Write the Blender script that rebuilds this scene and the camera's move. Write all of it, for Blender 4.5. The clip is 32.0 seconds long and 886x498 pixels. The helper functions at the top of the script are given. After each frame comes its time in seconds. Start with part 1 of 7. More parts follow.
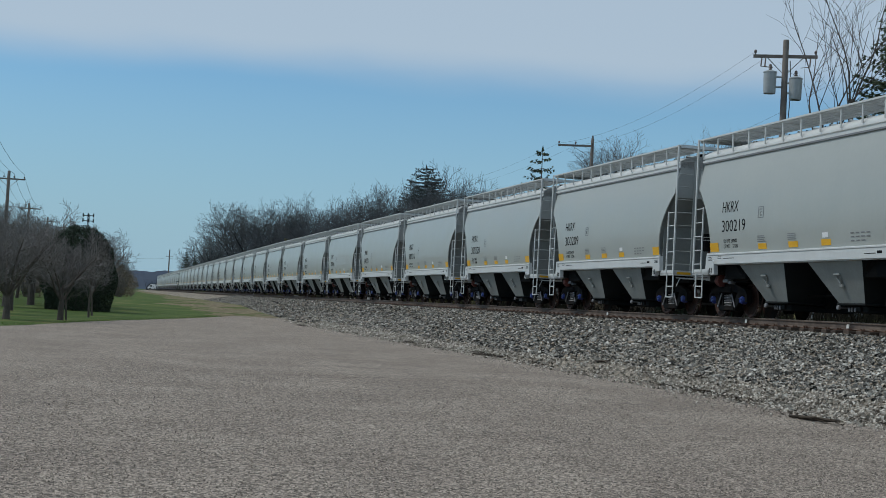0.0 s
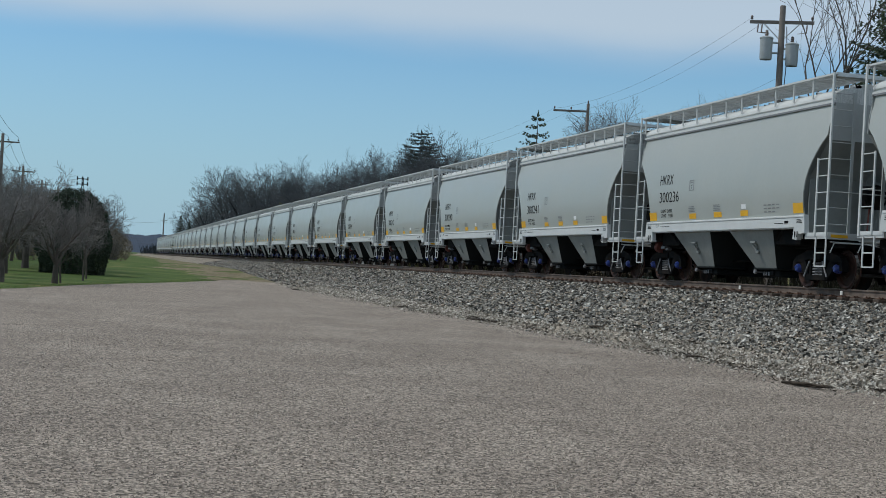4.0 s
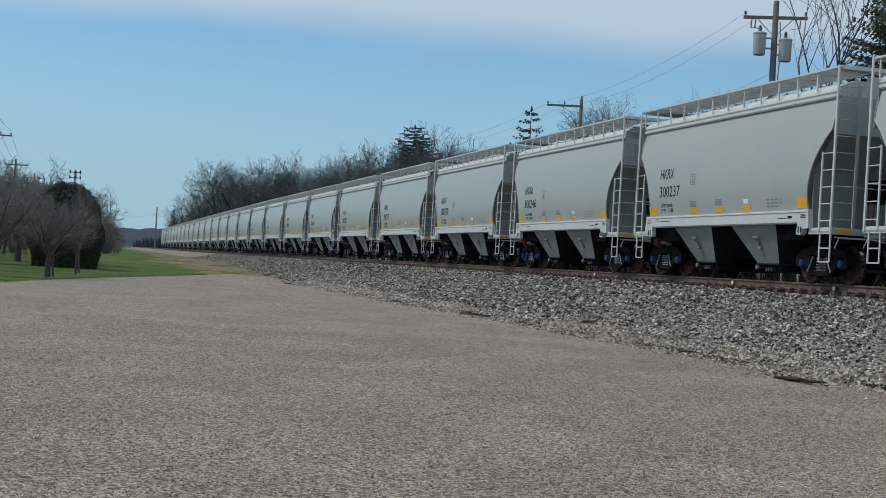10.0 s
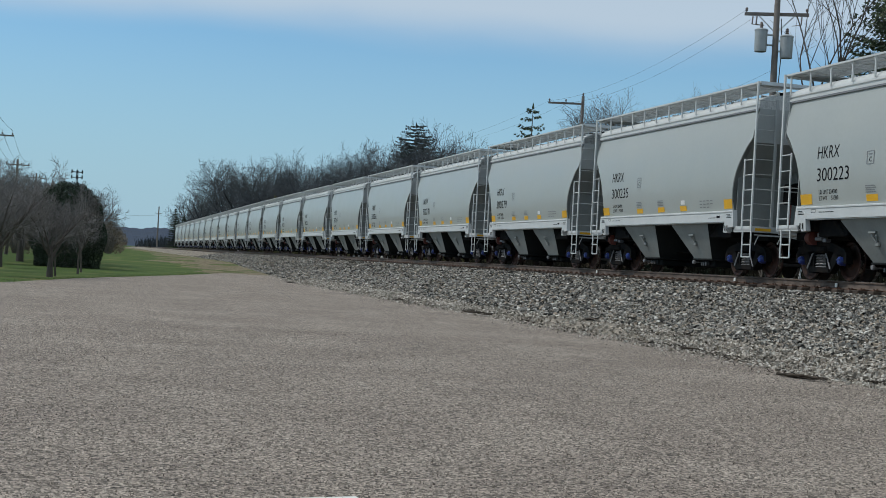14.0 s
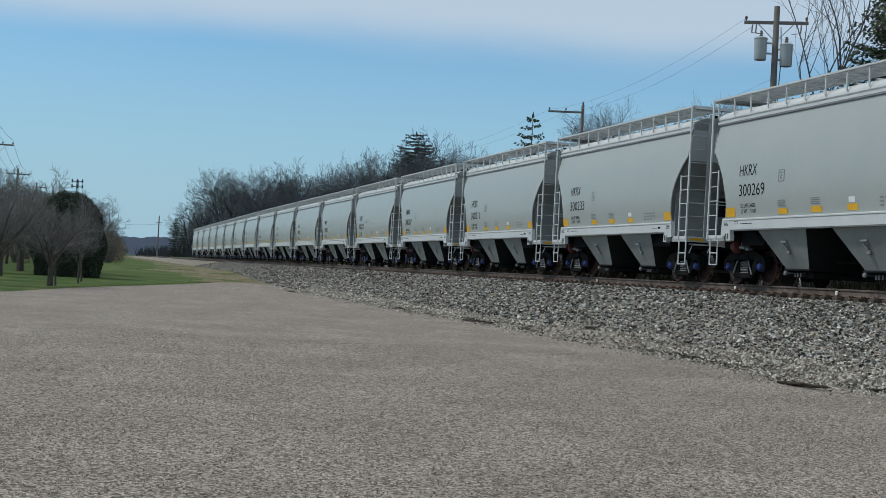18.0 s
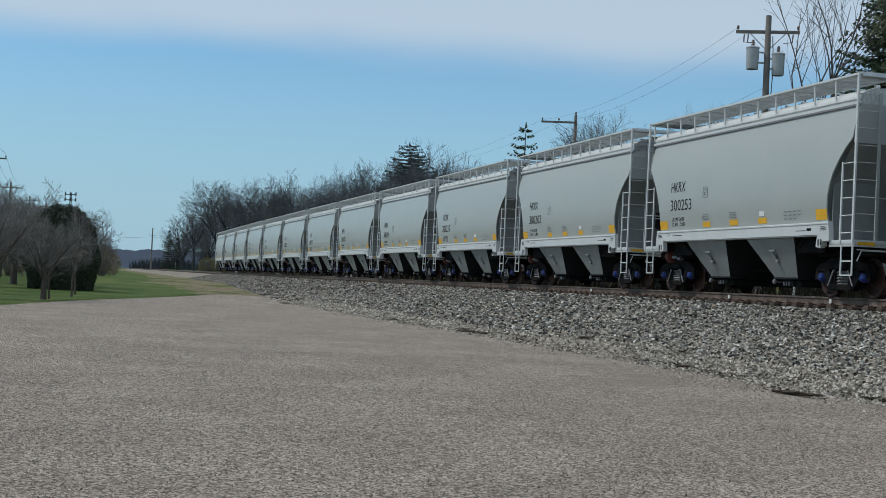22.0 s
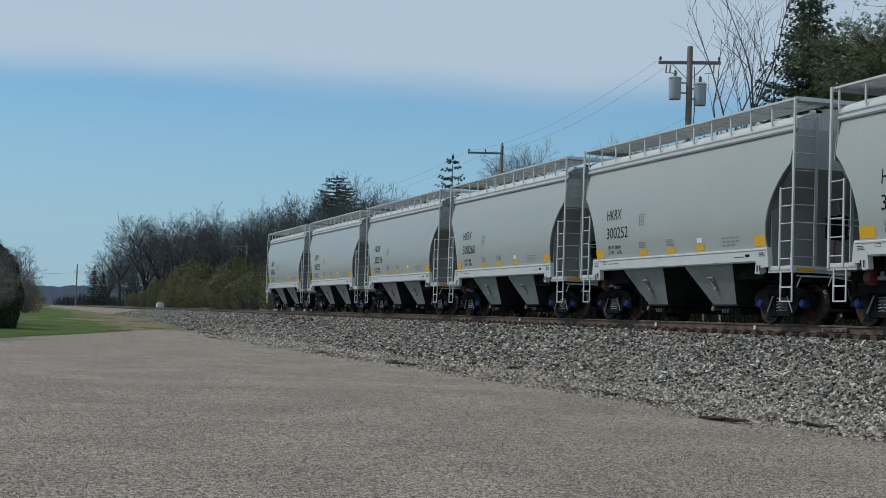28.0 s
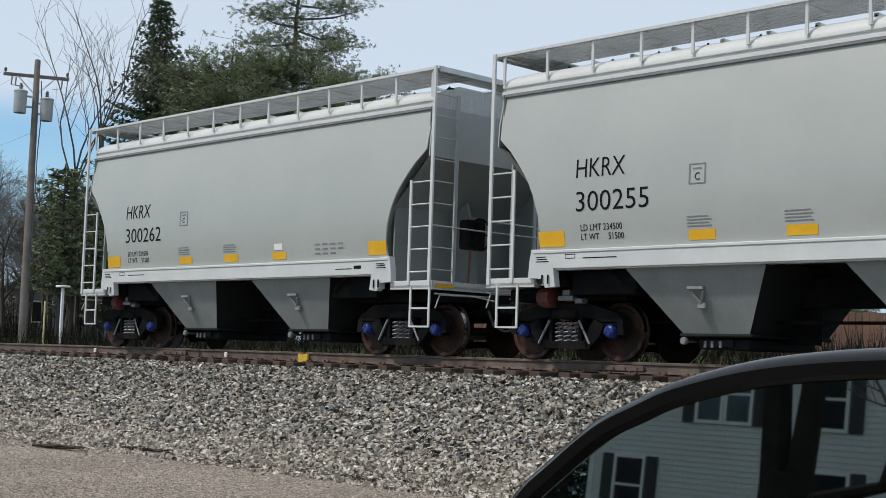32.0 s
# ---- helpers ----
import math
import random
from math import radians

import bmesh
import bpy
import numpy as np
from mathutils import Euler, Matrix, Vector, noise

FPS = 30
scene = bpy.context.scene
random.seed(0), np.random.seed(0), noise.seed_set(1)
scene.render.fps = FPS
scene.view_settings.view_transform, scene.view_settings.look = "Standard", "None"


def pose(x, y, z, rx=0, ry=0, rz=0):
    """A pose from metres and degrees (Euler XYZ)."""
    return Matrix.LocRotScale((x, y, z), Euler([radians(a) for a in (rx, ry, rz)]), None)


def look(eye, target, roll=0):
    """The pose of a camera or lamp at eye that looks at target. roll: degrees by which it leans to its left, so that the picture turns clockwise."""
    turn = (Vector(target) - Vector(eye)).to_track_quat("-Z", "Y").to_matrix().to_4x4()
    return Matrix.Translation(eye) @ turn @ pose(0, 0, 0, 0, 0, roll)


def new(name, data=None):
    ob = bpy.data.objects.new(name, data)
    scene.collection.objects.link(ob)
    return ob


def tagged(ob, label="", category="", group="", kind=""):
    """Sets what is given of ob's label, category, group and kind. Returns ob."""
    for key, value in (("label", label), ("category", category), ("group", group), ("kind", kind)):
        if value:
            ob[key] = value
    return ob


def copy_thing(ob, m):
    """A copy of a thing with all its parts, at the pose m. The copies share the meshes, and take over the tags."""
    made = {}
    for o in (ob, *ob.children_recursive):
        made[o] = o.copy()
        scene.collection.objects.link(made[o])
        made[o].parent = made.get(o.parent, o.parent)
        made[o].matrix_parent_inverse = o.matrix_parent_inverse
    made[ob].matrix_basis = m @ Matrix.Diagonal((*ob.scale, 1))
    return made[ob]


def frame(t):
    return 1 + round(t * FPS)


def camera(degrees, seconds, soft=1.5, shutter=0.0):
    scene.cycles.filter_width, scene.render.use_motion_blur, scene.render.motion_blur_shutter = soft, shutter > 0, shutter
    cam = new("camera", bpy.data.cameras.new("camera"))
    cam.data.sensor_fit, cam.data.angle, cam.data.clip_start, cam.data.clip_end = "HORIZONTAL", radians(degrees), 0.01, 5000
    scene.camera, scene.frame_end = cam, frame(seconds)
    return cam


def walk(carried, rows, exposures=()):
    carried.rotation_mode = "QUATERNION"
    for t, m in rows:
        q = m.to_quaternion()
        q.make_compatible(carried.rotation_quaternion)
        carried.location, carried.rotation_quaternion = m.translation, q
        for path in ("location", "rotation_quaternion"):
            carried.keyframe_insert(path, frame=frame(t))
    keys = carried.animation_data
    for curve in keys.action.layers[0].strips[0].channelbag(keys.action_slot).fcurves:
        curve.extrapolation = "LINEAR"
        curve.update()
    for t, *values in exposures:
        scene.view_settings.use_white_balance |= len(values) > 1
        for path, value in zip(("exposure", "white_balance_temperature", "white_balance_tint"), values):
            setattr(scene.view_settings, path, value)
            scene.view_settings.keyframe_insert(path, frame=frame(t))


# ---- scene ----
cam = camera(35.53, 32.0, soft=0.8)


def aim(yaw, pitch, roll, x, y, z):
    """Camera pose: yaw clockwise from +Y, pitch up, roll to its left."""
    a, b = radians(yaw), radians(pitch)
    d = Vector((math.sin(a) * math.cos(b), math.cos(a) * math.cos(b), math.sin(b)))
    eye = Vector((x, y, z))
    return look(eye, eye + d * 10, roll)


walk(cam, [
    (0.0, aim(-76.06, 2.34, 3.10, 0.000, 0.000, 1.300)),
    (0.5, aim(-76.17, 2.33, 3.02, 0.000, 0.000, 1.300)),
    (1.0, aim(-75.99, 1.96, 3.10, 0.000, 0.000, 1.300)),
    (1.5, aim(-75.77, 1.28, 2.98, 0.000, 0.000, 1.300)),
    (2.0, aim(-75.72, 1.06, 3.10, 0.000, 0.000, 1.300)),
    (2.5, aim(-75.68, 1.08, 3.18, 0.000, 0.000, 1.300)),
    (3.0, aim(-75.78, 1.12, 3.21, 0.000, 0.000, 1.300)),
    (3.5, aim(-75.79, 0.94, 3.29, 0.000, 0.000, 1.300)),
    (5.5, aim(-75.72, 0.88, 3.42, 0.000, 0.000, 1.300)),
    (6.0, aim(-75.71, 0.73, 3.45, 0.000, 0.000, 1.300)),
    (6.5, aim(-75.61, 0.70, 3.49, 0.000, 0.000, 1.300)),
    (7.0, aim(-75.60, 0.77, 3.50, 0.000, 0.000, 1.300)),
    (7.5, aim(-75.58, 0.80, 3.55, 0.000, 0.000, 1.300)),
    (8.0, aim(-75.59, 0.67, 3.62, 0.000, 0.000, 1.300)),
    (8.5, aim(-75.39, 0.52, 3.54, 0.000, 0.000, 1.300)),
    (9.0, aim(-75.31, 0.48, 3.59, 0.000, 0.000, 1.300)),
    (9.5, aim(-75.40, 0.67, 3.51, 0.000, 0.000, 1.300)),
    (10.0, aim(-75.46, 0.69, 3.48, 0.000, 0.000, 1.300)),
    (10.5, aim(-75.45, 0.71, 3.52, 0.000, 0.000, 1.300)),
    (11.0, aim(-75.40, 0.69, 3.52, 0.000, 0.000, 1.300)),
    (11.5, aim(-75.41, 0.65, 3.43, 0.000, 0.000, 1.300)),
    (12.0, aim(-75.52, 0.75, 3.39, 0.000, 0.000, 1.300)),
    (12.5, aim(-75.53, 0.72, 3.30, 0.000, 0.000, 1.300)),
    (13.0, aim(-75.56, 0.70, 3.15, 0.000, 0.000, 1.300)),
    (13.5, aim(-75.52, 0.64, 3.18, 0.000, 0.000, 1.300)),
    (14.0, aim(-75.54, 0.61, 3.24, 0.000, 0.000, 1.300)),
    (14.5, aim(-75.50, 0.56, 3.16, 0.000, 0.000, 1.300)),
    (16.5, aim(-75.37, 0.78, 3.25, 0.000, 0.000, 1.300)),
    (17.0, aim(-75.39, 0.84, 3.20, 0.000, 0.000, 1.300)),
    (17.5, aim(-75.45, 0.86, 3.26, 0.000, 0.000, 1.300)),
    (18.0, aim(-75.57, 0.97, 3.15, 0.000, 0.000, 1.300)),
    (18.5, aim(-75.57, 1.10, 3.08, 0.000, 0.000, 1.300)),
    (19.0, aim(-75.34, 1.21, 3.03, 0.000, 0.000, 1.300)),
    (19.5, aim(-75.36, 1.25, 2.88, 0.000, 0.000, 1.300)),
    (20.0, aim(-75.26, 1.26, 2.91, 0.000, 0.000, 1.300)),
    (20.5, aim(-75.33, 1.34, 2.89, 0.000, 0.000, 1.300)),
    (21.0, aim(-75.45, 1.40, 2.88, 0.000, 0.000, 1.300)),
    (21.5, aim(-75.48, 1.37, 2.88, 0.000, 0.000, 1.300)),
    (22.0, aim(-75.34, 1.43, 2.79, 0.000, 0.000, 1.300)),
    (22.5, aim(-75.25, 1.37, 2.66, 0.000, 0.000, 1.300)),
    (23.0, aim(-75.26, 1.48, 2.63, 0.000, 0.000, 1.300)),
    (23.5, aim(-75.25, 1.55, 2.64, 0.000, 0.000, 1.300)),
    (24.0, aim(-75.28, 1.48, 2.69, 0.000, 0.000, 1.300)),
    (24.5, aim(-75.30, 1.45, 2.58, 0.000, 0.000, 1.300)),
    (25.0, aim(-75.25, 1.63, 2.34, 0.000, 0.000, 1.300)),
    (25.5, aim(-74.89, 2.25, 1.83, 0.000, 0.000, 1.300)),
    (26.0, aim(-74.70, 2.60, 1.62, 0.000, 0.000, 1.300)),
    (26.5, aim(-74.28, 2.46, 1.84, 0.000, 0.000, 1.300)),
    (28.5, aim(-70.11, 3.50, 1.94, 0.016, 0.015, 1.298)),
    (29.0, aim(-65.16, 3.94, 1.76, 0.003, 0.007, 1.317)),
    (29.5, aim(-62.10, 3.71, 1.68, -0.013, 0.002, 1.321)),
    (30.0, aim(-61.08, 4.68, 1.55, -0.027, -0.005, 1.335)),
    (30.5, aim(-58.98, 4.68, 1.76, -0.067, 0.021, 1.364)),
    (31.0, aim(-56.99, 4.36, 1.92, -0.107, 0.059, 1.392)),
    (31.5, aim(-53.24, 3.60, 1.95, -0.107, 0.100, 1.394)),
    (32.0, aim(-45.79, 4.55, 1.86, -0.096, 0.137, 1.374)),
], exposures=[(0.0, -0.2, 6250, 6), (3.0, -0.08, 6350, 7), (6.0, -0.05, 6400, 7), (13.0, -0.02, 6400, 7), (19.0, -0.01, 6300, 6), (24.0, -0.02, 6300, 6), (26.0, -0.14, 6200, 5), (29.0, -0.1, 6350, 7), (30.0, 0.05, 6400, 7), (31.0, 0.05, 6700, 10), (32.0, 0.32, 6750, 11)])


# ---------------------------------------------------------------- world, sun
SUN_DIR = Vector((-0.38, -0.92, 0.0)).normalized()
SUN_EL = radians(52)
world = bpy.data.worlds.new("sky")
scene.world = world
world.use_nodes = True
wt = world.node_tree
wt.nodes.clear()


def wnode(kind, **kw):
    n = wt.nodes.new(kind)
    for k, v in kw.items():
        n.inputs[k].default_value = v
    return n


sky = wt.nodes.new("ShaderNodeTexSky")
sky.sky_type = "NISHITA"
sky.sun_disc = False
sky.sun_elevation = SUN_EL
sky.sun_rotation = math.atan2(SUN_DIR.x, SUN_DIR.y)
sky.air_density, sky.dust_density, sky.ozone_density = 1.0, 0.15, 4.0
wco = wt.nodes.new("ShaderNodeTexCoord")
wsep = wt.nodes.new("ShaderNodeSeparateXYZ")
wt.links.new(wco.outputs["Generated"], wsep.inputs[0])
# thin high cloud sheet, its edge low over the far end of the line
wmap = wt.nodes.new("ShaderNodeMapping")
wmap.inputs["Scale"].default_value = (1.0, 1.0, 4.0)
wt.links.new(wco.outputs["Generated"], wmap.inputs[0])
wno = wt.nodes.new("ShaderNodeTexNoise")
wno.inputs["Scale"].default_value = 3.5
wno.inputs["Detail"].default_value = 5.0
wno.inputs["Roughness"].default_value = 0.45
wt.links.new(wmap.outputs[0], wno.inputs["Vector"])


def wmath(op, a, b, c=None):
    n = wt.nodes.new("ShaderNodeMath")
    n.operation = op
    for i, v in enumerate((a, b) if c is None else (a, b, c)):
        if isinstance(v, (int, float)):
            n.inputs[i].default_value = v
        else:
            wt.links.new(v, n.inputs[i])
    return n.outputs[0]


wa = wmath("MULTIPLY_ADD", wsep.outputs["Y"], 0.012, wsep.outputs["Z"])
wb = wmath("MULTIPLY_ADD", wno.outputs[0], 0.05, wa)
wr = wt.nodes.new("ShaderNodeMapRange")
wr.interpolation_type = "SMOOTHSTEP"
wr.inputs["From Min"].default_value, wr.inputs["From Max"].default_value = 0.174, 0.216
wr.inputs["To Min"].default_value, wr.inputs["To Max"].default_value = 0.0, 0.86
wt.links.new(wb, wr.inputs["Value"])
wmix = wt.nodes.new("ShaderNodeMix")
wmix.data_type = "RGBA"
wmix.inputs[7].default_value = (6.65, 7.7, 8.9, 1)
wt.links.new(wr.outputs[0], wmix.inputs[0])
# clear blue, paler towards the horizon
wtint = wt.nodes.new("ShaderNodeMix")
wtint.data_type, wtint.blend_type = "RGBA", "MULTIPLY"
wtint.inputs[0].default_value = 1.0
wtint.inputs[7].default_value = (0.98, 1.32, 1.45, 1)
wt.links.new(sky.outputs[0], wtint.inputs[6])
whr = wt.nodes.new("ShaderNodeMapRange")
whr.interpolation_type = "SMOOTHSTEP"
whr.inputs["From Min"].default_value, whr.inputs["From Max"].default_value = -0.02, 0.24
whr.inputs["To Min"].default_value, whr.inputs["To Max"].default_value = 0.95, 0.0
wt.links.new(wsep.outputs["Z"], whr.inputs["Value"])
whz = wt.nodes.new("ShaderNodeMix")
whz.data_type = "RGBA"
whz.inputs[7].default_value = (4.35, 6.4, 7.95, 1)
wt.links.new(whr.outputs[0], whz.inputs[0])
wt.links.new(wtint.outputs[2], whz.inputs[6])
wt.links.new(whz.outputs[2], wmix.inputs[6])
wbg = wt.nodes.new("ShaderNodeBackground")
wbg.inputs["Strength"].default_value = 0.08
wt.links.new(wmix.outputs[2], wbg.inputs["Color"])
wout = wt.nodes.new("ShaderNodeOutputWorld")
wt.links.new(wbg.outputs[0], wout.inputs["Surface"])

sun = new("sun", bpy.data.lights.new("sun", "SUN"))
sun.data.energy = 1.85
sun.data.angle = radians(3.0)
sun.data.color = (1.0, 0.95, 0.88)
sd = Vector((SUN_DIR.x * math.cos(SUN_EL), SUN_DIR.y * math.cos(SUN_EL), math.sin(SUN_EL)))
sun.matrix_world = look(sd * 60, (0, 0, 0))


# ---------------------------------------------------------------- materials
def mat(name, color, rough=0.6, metal=0.0, vary=0.15, scale=4.0, fine=60.0, bump=0.1, second=None,
        blend=(0.45, 0.6), rand=0.0, coat=0.0, bump_dist=0.01, coord="Object", spec=0.5, fine_vary=0.12, island=False, speck=0.0, speck_scale=60.0, tones=None, dots=None):
    """Procedural surface: base colour broken up by coarse and fine noise, with fine relief."""
    m = bpy.data.materials.new(name)
    m.use_nodes = True
    nt = m.node_tree
    bs = nt.nodes["Principled BSDF"]
    bs.inputs["Roughness"].default_value = rough
    bs.inputs["Metallic"].default_value = metal
    bs.inputs["Coat Weight"].default_value = coat
    bs.inputs["Specular IOR Level"].default_value = spec
    co = nt.nodes.new("ShaderNodeTexCoord")

    def noi(s, d=4.0, r=0.55):
        n = nt.nodes.new("ShaderNodeTexNoise")
        n.inputs["Scale"].default_value, n.inputs["Detail"].default_value, n.inputs["Roughness"].default_value = s, d, r
        nt.links.new(co.outputs[coord], n.inputs["Vector"])
        return n.outputs[0]

    def mixc(f, a, b, kind="MIX"):
        n = nt.nodes.new("ShaderNodeMix")
        n.data_type, n.blend_type = "RGBA", kind
        for i, v in ((0, f), (6, a), (7, b)):
            if isinstance(v, (int, float)):
                n.inputs[i].default_value = v
            elif isinstance(v, tuple):
                n.inputs[i].default_value = (*v[:3], 1)
            else:
                nt.links.new(v, n.inputs[i])
        return n.outputs[2]

    def rng(v, a, b, lo, hi):
        n = nt.nodes.new("ShaderNodeMapRange")
        n.inputs["From Min"].default_value, n.inputs["From Max"].default_value = a, b
        n.inputs["To Min"].default_value, n.inputs["To Max"].default_value = lo, hi
        nt.links.new(v, n.inputs["Value"])
        return n.outputs[0]

    coarse, grain = noi(scale, 5.0), noi(fine, 3.0, 0.65)
    c = color
    if second:
        c = mixc(rng(coarse, blend[0], blend[1], 0, 1), color, second)
    n1 = rng(coarse, 0.3, 0.7, 1 - vary, 1 + vary)
    n2 = rng(grain, 0.25, 0.75, 1 - fine_vary, 1 + fine_vary)
    mul = nt.nodes.new("ShaderNodeMath")
    mul.operation = "MULTIPLY"
    nt.links.new(n1, mul.inputs[0])
    nt.links.new(n2, mul.inputs[1])
    fac = mul.outputs[0]
    if rand or island:
        src = nt.nodes.new("ShaderNodeNewGeometry").outputs["Random Per Island"] if island else nt.nodes.new("ShaderNodeObjectInfo").outputs["Random"]
        m2 = nt.nodes.new("ShaderNodeMath")
        m2.operation = "MULTIPLY"
        nt.links.new(fac, m2.inputs[0])
        nt.links.new(rng(src, 0, 1, 1 - (rand or 0.3), 1 + (rand or 0.3)), m2.inputs[1])
        fac = m2.outputs[0]
    if speck:
        vo = nt.nodes.new("ShaderNodeTexVoronoi")
        vo.inputs["Scale"].default_value = speck_scale
        nt.links.new(co.outputs[coord], vo.inputs["Vector"])
        sx = nt.nodes.new("ShaderNodeSeparateColor")
        nt.links.new(vo.outputs["Color"], sx.inputs[0])
        m3 = nt.nodes.new("ShaderNodeMath")
        m3.operation = "MULTIPLY"
        nt.links.new(fac, m3.inputs[0])
        nt.links.new(rng(sx.outputs[0], 0, 1, 1 - speck, 1 + speck), m3.inputs[1])
        fac = m3.outputs[0]
    if dots:
        vd = nt.nodes.new("ShaderNodeTexVoronoi")
        vd.inputs["Scale"].default_value = dots[0]
        nt.links.new(co.outputs[coord], vd.inputs["Vector"])
        sd_ = nt.nodes.new("ShaderNodeSeparateColor")
        nt.links.new(vd.outputs["Color"], sd_.inputs[0])
        m4 = nt.nodes.new("ShaderNodeMath")
        m4.operation = "MULTIPLY"
        nt.links.new(fac, m4.inputs[0])
        nt.links.new(rng(sd_.outputs[1], dots[1] * 0.8, dots[1], dots[2], 1), m4.inputs[1])
        fac = m4.outputs[0]
    if tones:
        src = nt.nodes.new("ShaderNodeNewGeometry").outputs["Random Per Island"]
        ramp = nt.nodes.new("ShaderNodeValToRGB")
        ramp.color_ramp.interpolation = "CONSTANT"
        while len(ramp.color_ramp.elements) < len(tones):
            ramp.color_ramp.elements.new(0.5)
        for i, (pos, col) in enumerate(tones):
            ramp.color_ramp.elements[i].position, ramp.color_ramp.elements[i].color = pos, (*col, 1)
        nt.links.new(src, ramp.inputs[0])
        c = ramp.outputs[0]
    sc = nt.nodes.new("ShaderNodeVectorMath")
    sc.operation = "SCALE"
    if isinstance(c, tuple):
        sc.inputs[0].default_value = c
    else:
        nt.links.new(c, sc.inputs[0])
    nt.links.new(fac, sc.inputs["Scale"])
    nt.links.new(sc.outputs[0], bs.inputs["Base Color"])
    nt.links.new(rng(coarse, 0.3, 0.7, max(rough - 0.08, 0.03), min(rough + 0.08, 1)), bs.inputs["Roughness"])
    if bump:
        bp = nt.nodes.new("ShaderNodeBump")
        bp.inputs["Strength"].default_value, bp.inputs["Distance"].default_value = bump, bump_dist
        nt.links.new(grain, bp.inputs["Height"])
        nt.links.new(bp.outputs[0], bs.inputs["Normal"])
    return m


M = {}
M["paint"] = mat("grey_car_paint", (0.400, 0.418, 0.396), 0.42, vary=0.04, scale=0.7, fine=9, bump=0.02, fine_vary=0.02, coat=0.18)
M["paint_white"] = mat("white_sill_paint", (0.58, 0.595, 0.59), 0.5, vary=0.06, scale=1.2, fine=14, bump=0.02, fine_vary=0.03)
M["paint_end"] = mat("grey_end_paint", (0.36, 0.375, 0.37), 0.55, vary=0.07, scale=1.0, fine=12, bump=0.02, fine_vary=0.04)
# Car grey darkened for the recessed ends: shade between cars put into the colour.
M["slope"] = mat("shade_grey_slope_paint", (0.215, 0.23, 0.226), 0.65, spec=0.25, vary=0.10, scale=1.2, fine=14, bump=0.03, fine_vary=0.05)
# Side grey toned down for the hoppers, which hang in shade.
M["hopper"] = mat("shade_grey_hopper_paint", (0.255, 0.27, 0.262), 0.6, spec=0.3, vary=0.12, scale=1.5, fine=14, bump=0.03, fine_vary=0.06)
M["paint_roof"] = mat("pale_roof_paint", (0.60, 0.61, 0.60), 0.55, vary=0.06, scale=1.2, fine=14, bump=0.02, fine_vary=0.03)
# Near black for the slopes under the car: their shade is in the colour.
M["underbody_shade"] = mat("shade_dark_underbody_paint", (0.022, 0.025, 0.026), 0.85, spec=0.10, vary=0.15, scale=1.0, fine=12, bump=0.03, fine_vary=0.06)
M["grating"] = mat("galvanised_grating", (0.56, 0.58, 0.585), 0.5, metal=0.2, vary=0.1, scale=3, fine=60)
M["black"] = mat("black_undergear", (0.008, 0.009, 0.010), 0.8, spec=0.07, vary=0.35, scale=3, fine=30, bump=0.1, second=(0.014, 0.012, 0.011))
M["rubber"] = mat("black_rubber", (0.015, 0.015, 0.016), 0.7, vary=0.2)
M["wheel"] = mat("brown_wheel_steel", (0.026, 0.015, 0.012), 0.6, metal=0.1, spec=0.25, vary=0.3, scale=3, fine=25, second=(0.05, 0.024, 0.018))
M["tread"] = mat("polished_tread_steel", (0.5, 0.48, 0.46), 0.25, metal=1.0, vary=0.1)
M["blue"] = mat("blue_bearing_cap", (0.012, 0.032, 0.185), 0.3, vary=0.1)
M["spring"] = mat("grey_spring_steel", (0.22, 0.22, 0.23), 0.5, metal=0.2, vary=0.2)
M["red"] = mat("red_brown_brake_part", (0.15, 0.042, 0.032), 0.6, vary=0.3)
M["yellow"] = mat("yellow_reflective_tape", (0.78, 0.42, 0.02), 0.4, vary=0.05, fine_vary=0.04)
M["letter"] = mat("black_lettering", (0.010, 0.010, 0.012), 0.7, spec=0.08, vary=0.1)
M["faint"] = mat("dark_grey_stencil", (0.20, 0.20, 0.21), 0.5, vary=0.1)
M["decal_white"] = mat("white_decal", (0.8, 0.8, 0.8), 0.5, vary=0.03)



